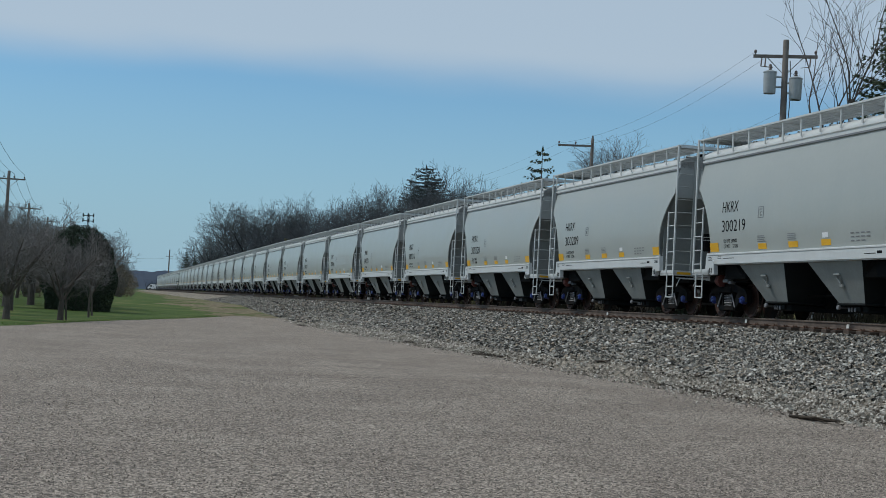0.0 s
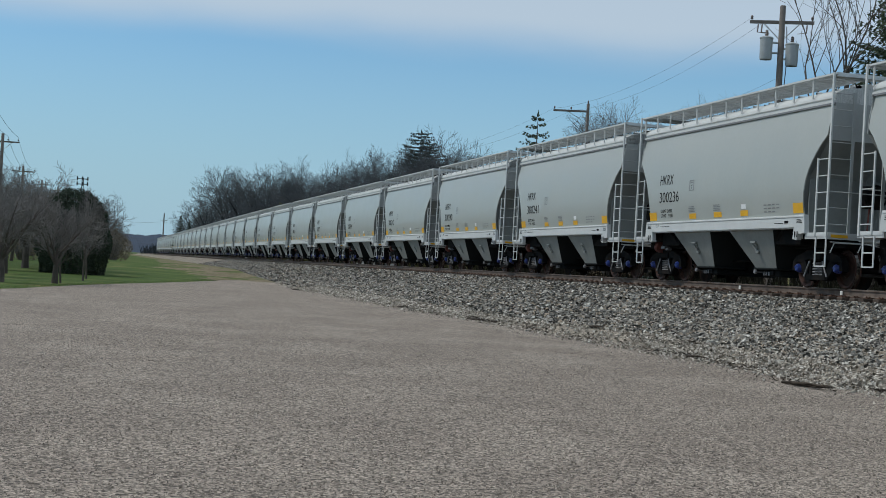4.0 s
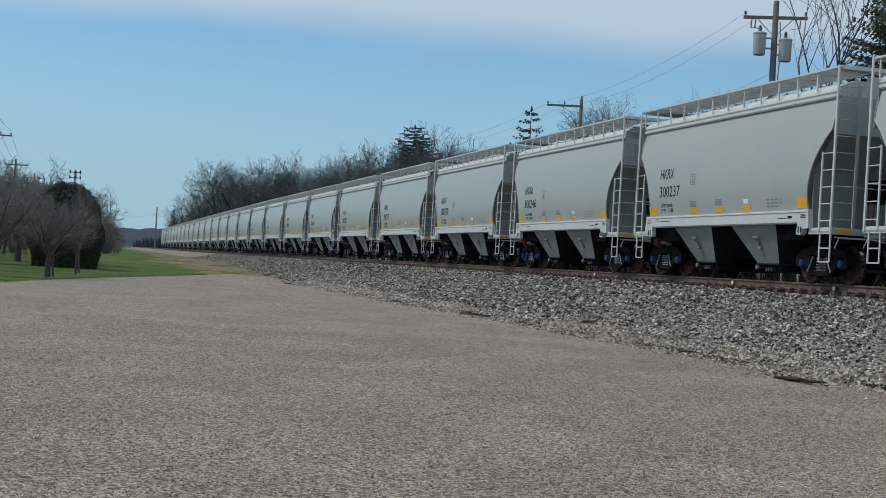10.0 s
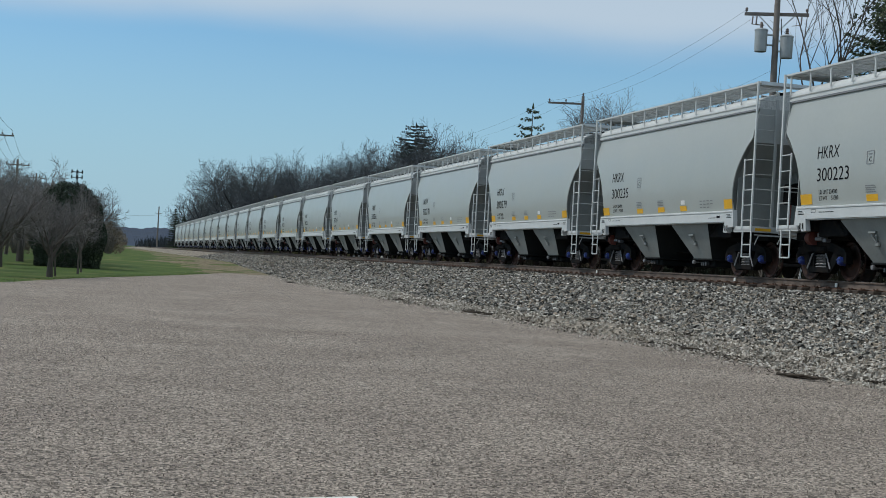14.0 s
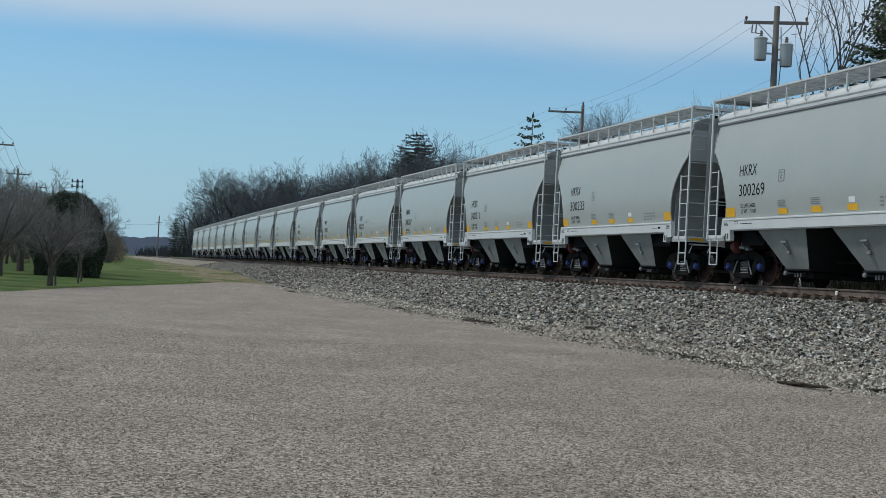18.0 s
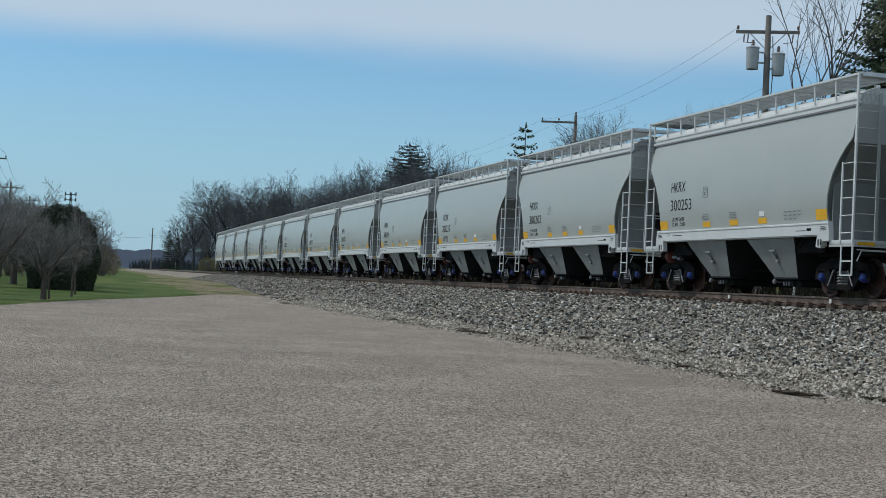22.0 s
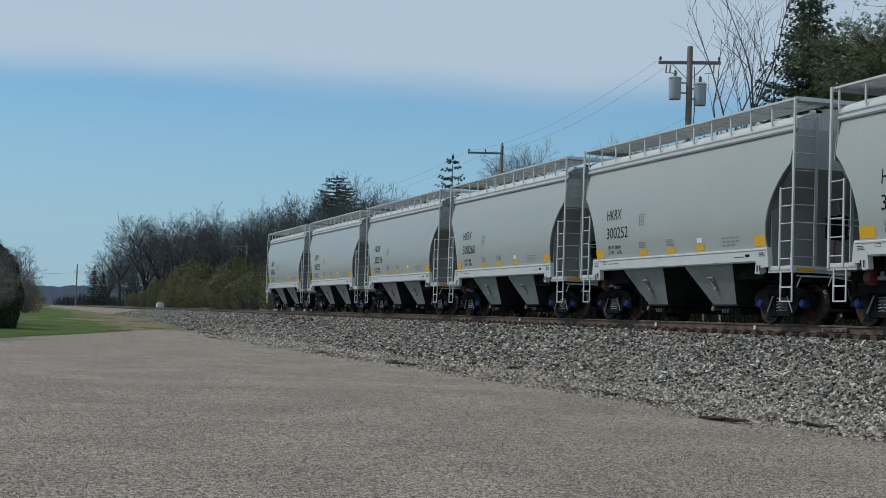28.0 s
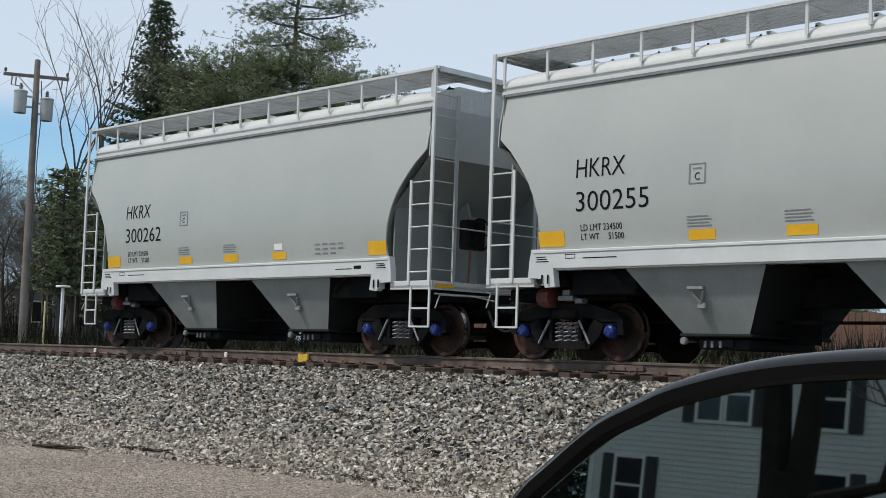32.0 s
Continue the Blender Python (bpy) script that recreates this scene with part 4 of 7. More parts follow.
    # ladders at the four corners
    for s in (-1, 1):
        for k in (-1, 1):
            yq = s * 1.57
            g = Geo()
            g.box(k * 5.70 - 0.032, k * 5.70 + 0.032, yq - 0.018, yq + 0.018, 1.17, 4.935)
            g.box(k * 5.19 - 0.025, k * 5.19 + 0.025, yq - 0.015, yq + 0.015, 1.2, 3.0)
            side = part("side_ladder", g, M["paint_white"], car, "white steel side ladder")
            if s < 0:
                for i in range(5):
                    h = 1.42 + 0.385 * i
                    g = Geo()
                    g.tube((k * 5.18, yq - s * 0.005, h), (k * 5.72, yq - s * 0.005, h), 0.014, n=5)
                    part("rung", g, M["paint_white"], side)
            # end ladder beside it, greyer than the side one to paint in its shade
            g = Geo()
            y2 = s * 1.02
            g.box(k * 5.72 - 0.018, k * 5.72 + 0.018, y2 - 0.035, y2 + 0.035, 1.2, 4.50)
            endl = part("end_ladder", g, M["paint_end"], car, "end ladder, shade in its grey paint")
            for i in range(9 if s < 0 and k > 0 else 0):
                h = 1.46 + 0.375 * i
                g = Geo()
                g.tube((k * 5.72, s * 1.56, h), (k * 5.72, y2, h), 0.011, n=5)
                part("rung", g, M["paint_end"], endl)
            # stirrup below the platform
            g = Geo()
            a, b = k * 5.06, k * 5.50
            if k > 0:
                a, b = 5.26, 5.72
            for x in (a, b):
                g.box(x - 0.02, x + 0.02, yq - 0.012, yq + 0.012, 0.48, 1.16)
            for h in (0.49, 0.80):
                g.box(min(a, b), max(a, b), yq - 0.012, yq + 0.012, h - 0.015, h + 0.015)
            part("stirrup_step", g, M["paint_white"], car, "white stirrup step")
    # handrail across the end
    for k in (-1, 1):
        g = Geo()
        g.tube((k * 5.74, -1.5, 2.2), (k * 5.74, 1.5, 2.2), 0.014, n=5)
        g.tube((k * 5.78, -1.5, 1.05), (k * 5.78, 1.5, 1.05), 0.014, n=5)
        part("grab_rail", g, M["paint_end"], car)
    # running boards: gratings on posts along both roof edges and across the ends
    for s in (-1, 1):
        g = Geo()
        y0, y1 = sorted((s * 0.48, s * 1.49))
        for j in range(6):
            yj = y0 + 0.02 + (y1 - y0 - 0.04) * j / 5
            g.box(-5.72, 5.72, yj - 0.012, yj + 0.012, 4.885, 4.915)
        for j in range(228):
            xj = -5.675 + 0.05 * j
            g.box(xj - 0.014, xj + 0.014, y0, y1, 4.893, 4.912)
        board = part("running_board", g, M["grating"], car, "galvanised grating walkway")
        g = Geo()
        g.box(-5.74, 5.74, s * 1.51 - 0.015, s * 1.51 + 0.015, 4.895, 4.940)
        part("board_edge", g, M["paint_white"], board)
        for i in range(13 if s < 0 else 0):
            g = Geo()
            x = -5.55 + 11.1 * i / 12
            g.box(x - 0.022, x + 0.022, s * 1.485 - 0.015, s * 1.485 + 0.015, 4.44, 4.92)
            g.box(x - 0.02, x + 0.02, min(s * 1.5, s * 0.95), max(s * 1.5, s * 0.95), 4.84, 4.87)
            part("board_post", g, M["paint_white"], board)
    for k in (-1, 1):
        g = Geo()
        x0, x1 = sorted((k * 5.1, k * 5.72))
        g.box(x0, x1, -1.49, 1.49, 4.90, 4.92)
        g.box(k * 5.73 - 0.015, k * 5.73 + 0.015, -1.5, 1.5, 4.85, 4.94)
        part("end_walkway", g, M["grating"], car)
    # trough hatch covers down the middle
    for i in range(4):
        g = Geo()
        x = -3.75 + 2.5 * i
        g.prism([(-0.44, 4.66), (-0.42, 4.82), (-0.30, 4.86), (0.30, 4.86), (0.42, 4.82), (0.44, 4.66)], "x", x - 1.24, x + 1.24)
        for d in (-0.8, 0.0, 0.8):
            g.box(x + d - 0.04, x + d + 0.04, -0.47, 0.47, 4.74, 4.88, b=0.01)
        part("hatch_cover", g, M["paint_roof"], car, "white trough hatch cover")
    g = Geo()
    for i in range(12):
        x = -5.0 + 10.0 * i / 11
        for y in (-0.52, 0.52):
            g.box(x - 0.06, x + 0.06, y - 0.05, y + 0.05, 4.70, 4.80, b=0.015)
            g.tube((x, y, 4.74), (x + 0.10, y * 1.25, 4.78), 0.02, n=5)
    tagged(part("hatch_clamp", g, M["black"], car, "dark hatch clamps"), "dark hatch clamps", kind="stuff")
    # uncoupling levers along the end sills
    for k in (-1, 1):
        g = Geo()
        g.path([(k * 5.80, -1.50, 0.80), (k * 5.80, -1.40, 1.03), (k * 5.83, -0.6, 1.04), (k * 5.95, -0.22, 0.98)], 0.013, n=5)
        part("uncoupling_lever", g, M["paint_end"], car, "thin grey uncoupling lever")
    # tape, notices
    for x0, x1, h0, h1 in ((-4.62, -4.10, 1.735, 1.975), (-1.80, -1.35, 1.74, 1.885), (-0.22, 0.25, 1.74, 1.885), (1.35, 1.78, 1.74, 1.885), (4.13, 4.61, 1.74, 1.985)):
        g = Geo()
        rows = [[(x, -side_y(h) - 0.006, h) for x in (x0, x1)] for h in (h0, (h0 + h1) / 2, h1)]
        g.grid(rows)
        part("reflective_tape", g, M["yellow"], car, "yellow reflective tape", fix=False)

    def bars(name, items, m, label=""):
        g = Geo()
        for x0, x1, h0, h1 in items:
            g.grid([[(x, -side_y(h) - 0.007, h) for x in (x0, x1)] for h in (h0, h1)])
        return tagged(part(name, g, m, car, label, fix=False), label, kind="stuff" if len(items) > 2 else "")

    bars("plate_notice", [(-1.78, -1.755, 2.53, 2.82), (-1.515, -1.49, 2.53, 2.82), (-1.78, -1.49, 2.53, 2.545), (-1.78, -1.49, 2.805, 2.82), (-1.71, -1.56, 2.74, 2.76)], M["faint"], "small framed stencil")
    bars("stencil_text", [(-1.82, -1.40 - 0.05 * (i % 2), 1.93 + 0.045 * i, 1.945 + 0.045 * i) for i in range(4)] + [(-0.24, 0.20 - 0.04 * (i % 2), 1.93 + 0.045 * i, 1.945 + 0.045 * i) for i in range(4)], M["faint"], "rows of small stencilled lines")
    bars("stencil_block", [(2.65 + 0.22 * j, 2.65 + 0.22 * j + 0.15, 1.80 + 0.085 * i, 1.825 + 0.085 * i) for i in range(3) for j in range(4) if (i, j) != (0, 3)], M["faint"], "block of small stencilled dates")
    bars("white_label", [(1.42, 1.68, 1.92, 2.04)], M["decal_white"], "white notice label")
    g = Geo()
    for x0, x1, h0, h1 in ((-4.05, -3.85, 1.54, 1.55), (-4.05, -3.85, 1.60, 1.61), (-4.05, -4.04, 1.54, 1.61), (-3.86, -3.85, 1.54, 1.61), (-3.7, -3.05, 1.535, 1.55), (3.3, 3.75, 1.50, 1.515), (3.8, 4.0, 1.50, 1.56), (4.5, 4.66, 1.55, 1.56)):
        g.add([(x0, -1.619, h0), (x1, -1.619, h0), (x1, -1.619, h1), (x0, -1.619, h1)], [(0, 1, 2, 3)])
    tagged(part("sill_stencil", g, M["letter"], car, fix=False), kind="stuff")
    sets = truck(car, -TRUCK) + truck(car, TRUCK)
    return car, sets


def bend(ob, x, h):
    """Lay flat lettering on the bulging side."""
    me = ob.data
    for v in me.vertices:
        v.co = Vector((v.co.x + x, -side_y(v.co.z + h) - 0.006 + v.co.y * 0.3, v.co.z + h))
    ob.location = (0, 0, 0)


NUMBERS = {0: "300262", 1: "300255", 2: "300276", 3: "300260", 4: "300252", 5: "300257", 6: "300259", 7: "300250", 8: "300205", 9: "300217", 10: "300202", 11: "300253", 12: "300218", 13: "300207", 14: "300211", 15: "300233", 16: "300269", 17: "300265", 18: "300278", 19: "300279", 20: "300235", 21: "300223", 22: "300239", 23: "300210", 24: "300246", 25: "300237", 26: "300215", 27: "300221", 28: "300244", 29: "300242", 30: "300240", 31: "300241", 32: "300236", 33: "300224", 34: "300216", 35: "300220", 36: "300209", 37: "300219"}

first_car, first_sets = build_car()
mark = lettering("HKRX", 0.42, M["letter"], "reporting_mark", first_car, (0, 0, 0), 0.93, "black painted letters", -0.002)
bend(mark, -3.86, 2.765)
plate = lettering("C", 0.15, M["letter"], "plate_letter", first_car, (0, 0, 0), 0.085)
bend(plate, -1.677, 2.585)
limit = lettering("LD LMT 234500\nLT WT     51500", 0.14, M["letter"], "load_stencil", first_car, (0, 0, 0), 0.82)
bend(limit, -3.77, 1.955)
COUNT = 39
cars = []
for i in range(COUNT):
    c = first_car if i == 0 else copy_thing(first_car, pose(0, D, RAIL))
    c.matrix_basis = pose(0, D, RAIL)
    cars.append(c)
for i, c in enumerate(cars):
    if i in NUMBERS:
        n = lettering(NUMBERS[i], 0.44, M["letter"], "car_number", c, (0, 0, 0), 1.37, "black painted digits", -0.002)
        bend(n, -3.85, 2.25)


def phase(i):
    """Rows for car i: metres along the line at given times."""
    keys = [(0.0, -509.9), (6.0, -419.75), (13.0, -314.75), (19.0, -224.7), (26.0, -119.45), (28.5, -81.86), (30.5, -51.69), (32.0, -29.01)]
    rows = []
    for t in (0.0, 2.0, 4.0, 6.0, 8.0, 10.0, 13.0, 15.0, 17.0, 19.0, 21.0, 23.0, 26.0, 28.5, 30.5, 32.0):
        s = float(np.interp(t, [k[0] for k in keys], [k[1] for k in keys]))
        x = s + CAR * i + CAR / 2
        turn = math.degrees(math.atan((curve(x + 4) - curve(x - 4)) / 8))
        rows.append((t, pose(x, D + curve(x), RAIL, 0, 0, turn)))
    return rows


def motions():
    for i, c in enumerate(cars):
        walk(c, phase(i))
    # wheels turn with the running speed; alike wheelsets share their turn
    turn = 15.03 / 0.457
    for k, ws in enumerate(first_sets):
        x = ws.location.x
        walk(ws, [(j / 30, Matrix.Translation((x, 0, 0.457)) @ Matrix.Rotation(turn * j / 30, 4, "Y")) for j in range(0, 961)])
    for c in cars[1:]:
        sets = [o for o in c.children if o.name.startswith("wheelset")]
        for ws in sets:
            src = min(first_sets, key=lambda o: abs(o.location.x - ws.location.x))
            ws.rotation_mode = "QUATERNION"
            ws.animation_data_create()
            ws.animation_data.action = src.animation_data.action
            ws.animation_data.action_slot = src.animation_data.action_slot
    other_motions()


# ---------------------------------------------------------------- vegetation
M["bark"] = mat("grey_brown_bark", (0.085, 0.072, 0.062), 0.9, vary=0.3, scale=3, fine=25, bump=0.5, rand=0.2)
M["twig"] = mat("bare_twigs", (0.150, 0.140, 0.134), 0.9, vary=0.25, scale=2, fine=20, bump=0, rand=0.2)
# Far twigs and bark carry the bluish haze of distance in their colour.
M["twig_far"] = mat("haze_tinted_twigs", (0.088, 0.094, 0.100), 0.95, vary=0.2, scale=0.3, fine=4, bump=0, rand=0.2)
M["bark_far"] = mat("haze_tinted_bark", (0.036, 0.040, 0.046), 0.95, vary=0.2, scale=0.5, fine=5, bump=0, rand=0.2)
M["needle"] = mat("blue_green_spruce_needles", (0.086, 0.116, 0.068), 0.75, vary=0.35, scale=1.0, fine=20, bump=0, rand=0.35, island=True)
M["pine"] = mat("yellow_green_pine_needles", (0.150, 0.182, 0.088), 0.75, vary=0.35, scale=0.6, fine=15, bump=0, rand=0.4, island=True)
M["cedar"] = mat("dark_arborvitae_leaves", (0.028, 0.044, 0.026), 0.85, vary=0.35, scale=1.2, fine=20, bump=0, rand=0.4, island=True)
# Needles for the woods' conifers, distance haze mixed into the green.
M["needle_far"] = mat("haze_tinted_needles", (0.046, 0.058, 0.054), 0.85, vary=0.3, scale=0.8, fine=15, bump=0, rand=0.4, island=True)
M["bud"] = mat("olive_budding_leaves", (0.150, 0.142, 0.068), 0.9, vary=0.3, scale=0.8, fine=15, bump=0, rand=0.4, island=True)
M["tan"] = mat("tan_dry_shrub", (0.165, 0.13, 0.088), 0.9, vary=0.3, scale=0.8, fine=15, bump=0, rand=0.4, island=True)


def grow(trunk, crown, p, d, length, r, level, rnd, droop=0.0, spread=0.75, top=4, seg=3, side_r=0.003, sparse=1.0):
    """One limb and, from it, the next finer ones."""
    pts, q, dd = [p.copy()], p.copy(), d.normalized()
    for i in range(seg):
        j = 0.09 if level == 0 else 0.2
        dd = (dd + Vector((rnd.uniform(-j, j), rnd.uniform(-j, j), rnd.uniform(-.1, .16) - droop))).normalized()
        q = q + dd * (length / seg)
        pts.append(q.copy())
    tgt = trunk if level <= 1 else crown
    n = 7 if level == 0 else 5 if level == 1 else 3
    for i in range(seg):
        tgt.tube(pts[i], pts[i + 1], max(r * (1 - 0.75 * i / seg), side_r), max(r * (1 - 0.75 * (i + 1) / seg), side_r * 0.7), n=n, caps=False)
    if level >= top:
        return
    kids = max(2, int((9, 7, 6, 5, 4)[level] * sparse))
    for k in range(kids):
        u = (0.28 if level == 0 else 0.2) + (1 - (0.28 if level == 0 else 0.2)) * (k + rnd.random()) / kids
        i = min(int(u * seg), seg - 1)
        a = pts[i].lerp(pts[i + 1], u * seg - i)
        ax = (pts[i + 1] - pts[i]).normalized()
        side = ax.cross(Vector((rnd.uniform(-1, 1), rnd.uniform(-1, 1), rnd.uniform(-1, 1)))).normalized()
        nd = (ax * (1 - spread * 0.5) + side * spread + Vector((0, 0, 0.18))).normalized()
        grow(trunk, crown, a, nd, length * rnd.uniform(0.42, 0.66) * (1.15 - 0.45 * u), r * 0.5 * (1.1 - 0.5 * u), level + 1, rnd, droop, spread, top, 2 if level > 1 else 3, side_r, sparse)


def bare_tree(label, h, seed, far=False, spread=0.75, stems=1, group="", top=4, r=None, droop=0.0, tw=0.004, name="bare_tree", sparse=1.0):
    rnd = random.Random(seed)
    t, c = Geo(), Geo()
    for s in range(stems):
        d = Vector((rnd.uniform(-.14, .14), rnd.uniform(-.14, .14), 1)) if stems > 1 else Vector((rnd.uniform(-.08, .08), rnd.uniform(-.08, .08), 1))
        grow(t, c, Vector((rnd.uniform(-.2, .2) * (stems > 1), rnd.uniform(-.2, .2) * (stems > 1), -0.1)), d, h * (0.62 if stems == 1 else rnd.uniform(0.55, 0.75)), r or h * 0.018, 0, rnd, droop, spread, top, 4, tw, sparse)
    ob = thing(name, label, "tree", group)
    part("trunk", t, M["bark_far" if far else "bark"], ob, smooth=True, fix=False)
    part("crown", c, M["twig_far" if far else "twig"], ob, "fine bare twigs", fix=False)
    return ob


def vase_tree(label, h, seed, limbs=7, tw=0.006):
    """A short upright trunk that parts low into rising, spreading limbs."""
    rnd = random.Random(seed)
    t, c = Geo(), Geo()
    t.tube((0, 0, -0.15), (0.02, 0, 0.45), 0.17, 0.13, n=9, caps=False)
    t.tube((0.02, 0, 0.45), (0.0, 0.02, 0.85), 0.13, 0.11, n=9, caps=False)
    t.tube((0.0, 0.02, 0.85), (0.0, 0.02, 1.6), 0.11, 0.04, n=9, caps=False)
    for i in range(limbs):
        a = 6.283 * i / limbs + rnd.uniform(-.3, .3)
        tilt = rnd.uniform(0.45, 1.15)
        d = Vector((math.cos(a) * tilt, math.sin(a) * tilt, 1.0))
        grow(t, c, Vector((0, 0, rnd.uniform(0.65, 1.2))), d, h * rnd.uniform(0.5, 0.72), 0.065, 1, rnd, 0.02, 0.75, 4, 4, tw, 1.25)
    ob = thing("bare_tree", label, "tree")
    part("trunk", t, M["bark"], ob, smooth=True, fix=False)
    part("crown", c, M["twig"], ob, "fine bare twigs", fix=False)
    return ob


def crown_tree(label, h, seed, limbs=8, tw=0.014, far=True, group="", bole=0.26, tilt=(0.25, 1.0), name="bare_tree", width=1.0):
    """A tree that parts from one bole into rising limbs, with a rounded, see-through crown."""
    rnd = random.Random(seed)
    t, c = Geo(), Geo()
    top = h * bole
    r = h * 0.026
    bend_x, bend_y = rnd.uniform(-.03, .03) * h, rnd.uniform(-.03, .03) * h
    t.tube((0, 0, -0.3), (bend_x * 0.4, bend_y * 0.4, top * 0.5), r * 1.25, r, n=9, caps=False)
    t.tube((bend_x * 0.4, bend_y * 0.4, top * 0.5), (bend_x, bend_y, top * 1.3), r, r * 0.62, n=9, caps=False)
    for i in range(limbs):
        a = 6.283 * i / limbs + rnd.uniform(-.35, .35)
        lean = tilt[0] + (tilt[1] - tilt[0]) * ((i * 0.618) % 1.0)
        d = Vector((math.cos(a) * lean * width, math.sin(a) * lean * width, 1.0))
        start = Vector((bend_x, bend_y, top * rnd.uniform(0.8, 1.25)))
        grow(t, c, start, d, (h - top) * rnd.uniform(0.72, 0.95) / math.sqrt(1 + 0.35 * lean * lean), r * rnd.uniform(0.36, 0.5), 1, rnd, 0.0, 0.68, 4, 4, tw, 1.0)
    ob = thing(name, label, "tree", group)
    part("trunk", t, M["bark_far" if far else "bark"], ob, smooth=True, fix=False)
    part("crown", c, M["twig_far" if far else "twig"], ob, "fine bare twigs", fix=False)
    return ob


def forked_tree(label, h, seed, fork, limbs=5, lean=0.32):
    """A slim dark trunk that forks high up into a few long sparse limbs."""
    rnd = random.Random(seed)
    t, c = Geo(), Geo()
    p = Vector((0, 0, -0.2))
    for i in range(4):
        q = Vector((rnd.uniform(-.1, .12), rnd.uniform(-.1, .1), fork * (i + 1) / 4))
        t.tube(p, q, 0.17 - 0.018 * i, 0.152 - 0.018 * i, n=8, caps=False)
        p = q
    for i in range(limbs):
        a = 6.283 * i / limbs + rnd.uniform(-.3, .3)
        k = lean * rnd.uniform(0.45, 1.25)
        grow(t, c, Vector((p.x, p.y, fork * rnd.uniform(0.82, 1.0))), Vector((math.cos(a) * k, math.sin(a) * k, 1)), (h - fork) * rnd.uniform(0.75, 1.0), 0.044, 1, rnd, -0.01, 0.56, 3, 6, 0.008, 0.8)
    ob = thing("bare_tree", label, "tree")
    part("trunk", t, M["bark"], ob, smooth=True, fix=False)
    part("crown", c, M["bark"], ob, "sparse dark twigs", fix=False)
    return ob


def conifer(label, h, width, seed, dense=1.0, droop=0.35, material="needle", gap=0.34, lean=0.0, group="", name="spruce_tree", bare=0.06, power=0.9, fol=1.0):
    rnd = random.Random(seed)
    t, c = Geo(), Geo()
    t.tube((0, 0, -0.1), (lean, 0, h * 0.97), h * 0.016, 0.015, n=7, caps=False)
    z = h * bare
    while z < h * 0.985:
        u = (z - h * bare) / (h * (1 - bare))
        reach = width / 2 * (1 - u) ** power * rnd.uniform(0.8, 1.08) + 0.08
        nb = max(4, int((5 + 4 * (1 - u)) * dense))
        a0 = rnd.uniform(0, 6.3)
        for b in range(nb):
            a = a0 + 6.283 * b / nb + rnd.uniform(-.25, .25)
            L = reach * rnd.uniform(0.7, 1.1)
            out = Vector((math.cos(a), math.sin(a), 0))
            sidev = Vector((-math.sin(a), math.cos(a), 0))
            base = Vector((lean * z / h, 0, z + rnd.uniform(-.1, .1)))
            n = max(3, int(L / 0.22))
            pts = []
            for i in range(n + 1):
                v = i / n
                pts.append(base + out * (L * v) + Vector((0, 0, L * (0.10 * v - droop * v * (1.4 - v) + 0.25 * v ** 3 * droop))))
            t.tube(pts[0], pts[n // 2], 0.02 + 0.006 * L, 0.015, n=3, caps=False)
            t.tube(pts[n // 2], pts[-1], 0.015, 0.006, n=3, caps=False)
            for i in range(1, n + 1):
                p = pts[i]
                w = (0.30 + 0.10 * L) * (1.05 - 0.62 * i / n) * min(1, 0.5 + h / 20) * fol
                for sgn in (-1, 1):
                    tip = p + sidev * (sgn * w * rnd.uniform(0.6, 1.2)) + out * rnd.uniform(0.05, 0.28) + Vector((0, 0, rnd.uniform(-.22, .02)))
                    q = p + Vector((rnd.uniform(-.05, .05), rnd.uniform(-.05, .05), -0.10 - 0.09 * rnd.random()))
                    c.add([p, tip, q], [(0, 1, 2)])
                    c.add([p + out * 0.06, tip + Vector((0, 0, 0.07)), p - out * 0.09], [(0, 1, 2)])
                tip = p + out * rnd.uniform(0.12, 0.3) + Vector((0, 0, rnd.uniform(-.12, .06)))
                c.add([p + sidev * 0.06, tip, p - sidev * 0.06, ], [(0, 1, 2)])
        z += gap * (0.75 + 0.5 * (1 - u)) * rnd.uniform(0.85, 1.15)
    top = Vector((lean, 0, h))
    for i in range(5):
        a = 1.257 * i
        c.add([top - Vector((0, 0, 0.5)), top + Vector((0, 0, 0.05)), top + Vector((0.12 * math.cos(a), 0.12 * math.sin(a), -0.4))], [(0, 1, 2)])
    ob = thing(name, label, "tree", group)
    part("trunk", t, M["bark"], ob, fix=False)
    part("crown", c, M[material], ob, fix=False)
    return ob


def tuft(c, p, size, rnd, n=22, up=0.2):
    for i in range(n):
        d = Vector((rnd.gauss(0, 1), rnd.gauss(0, 1), rnd.gauss(0, 0.75) + up)).normalized()
        s = d.cross(Vector((rnd.uniform(-1, 1), rnd.uniform(-1, 1), rnd.uniform(-1, 1)))).normalized() * size * 0.10
        o = p + d * size * rnd.uniform(0, 0.4)
        c.add([o + s, o + d * size * rnd.uniform(0.5, 1.0), o - s], [(0, 1, 2)])


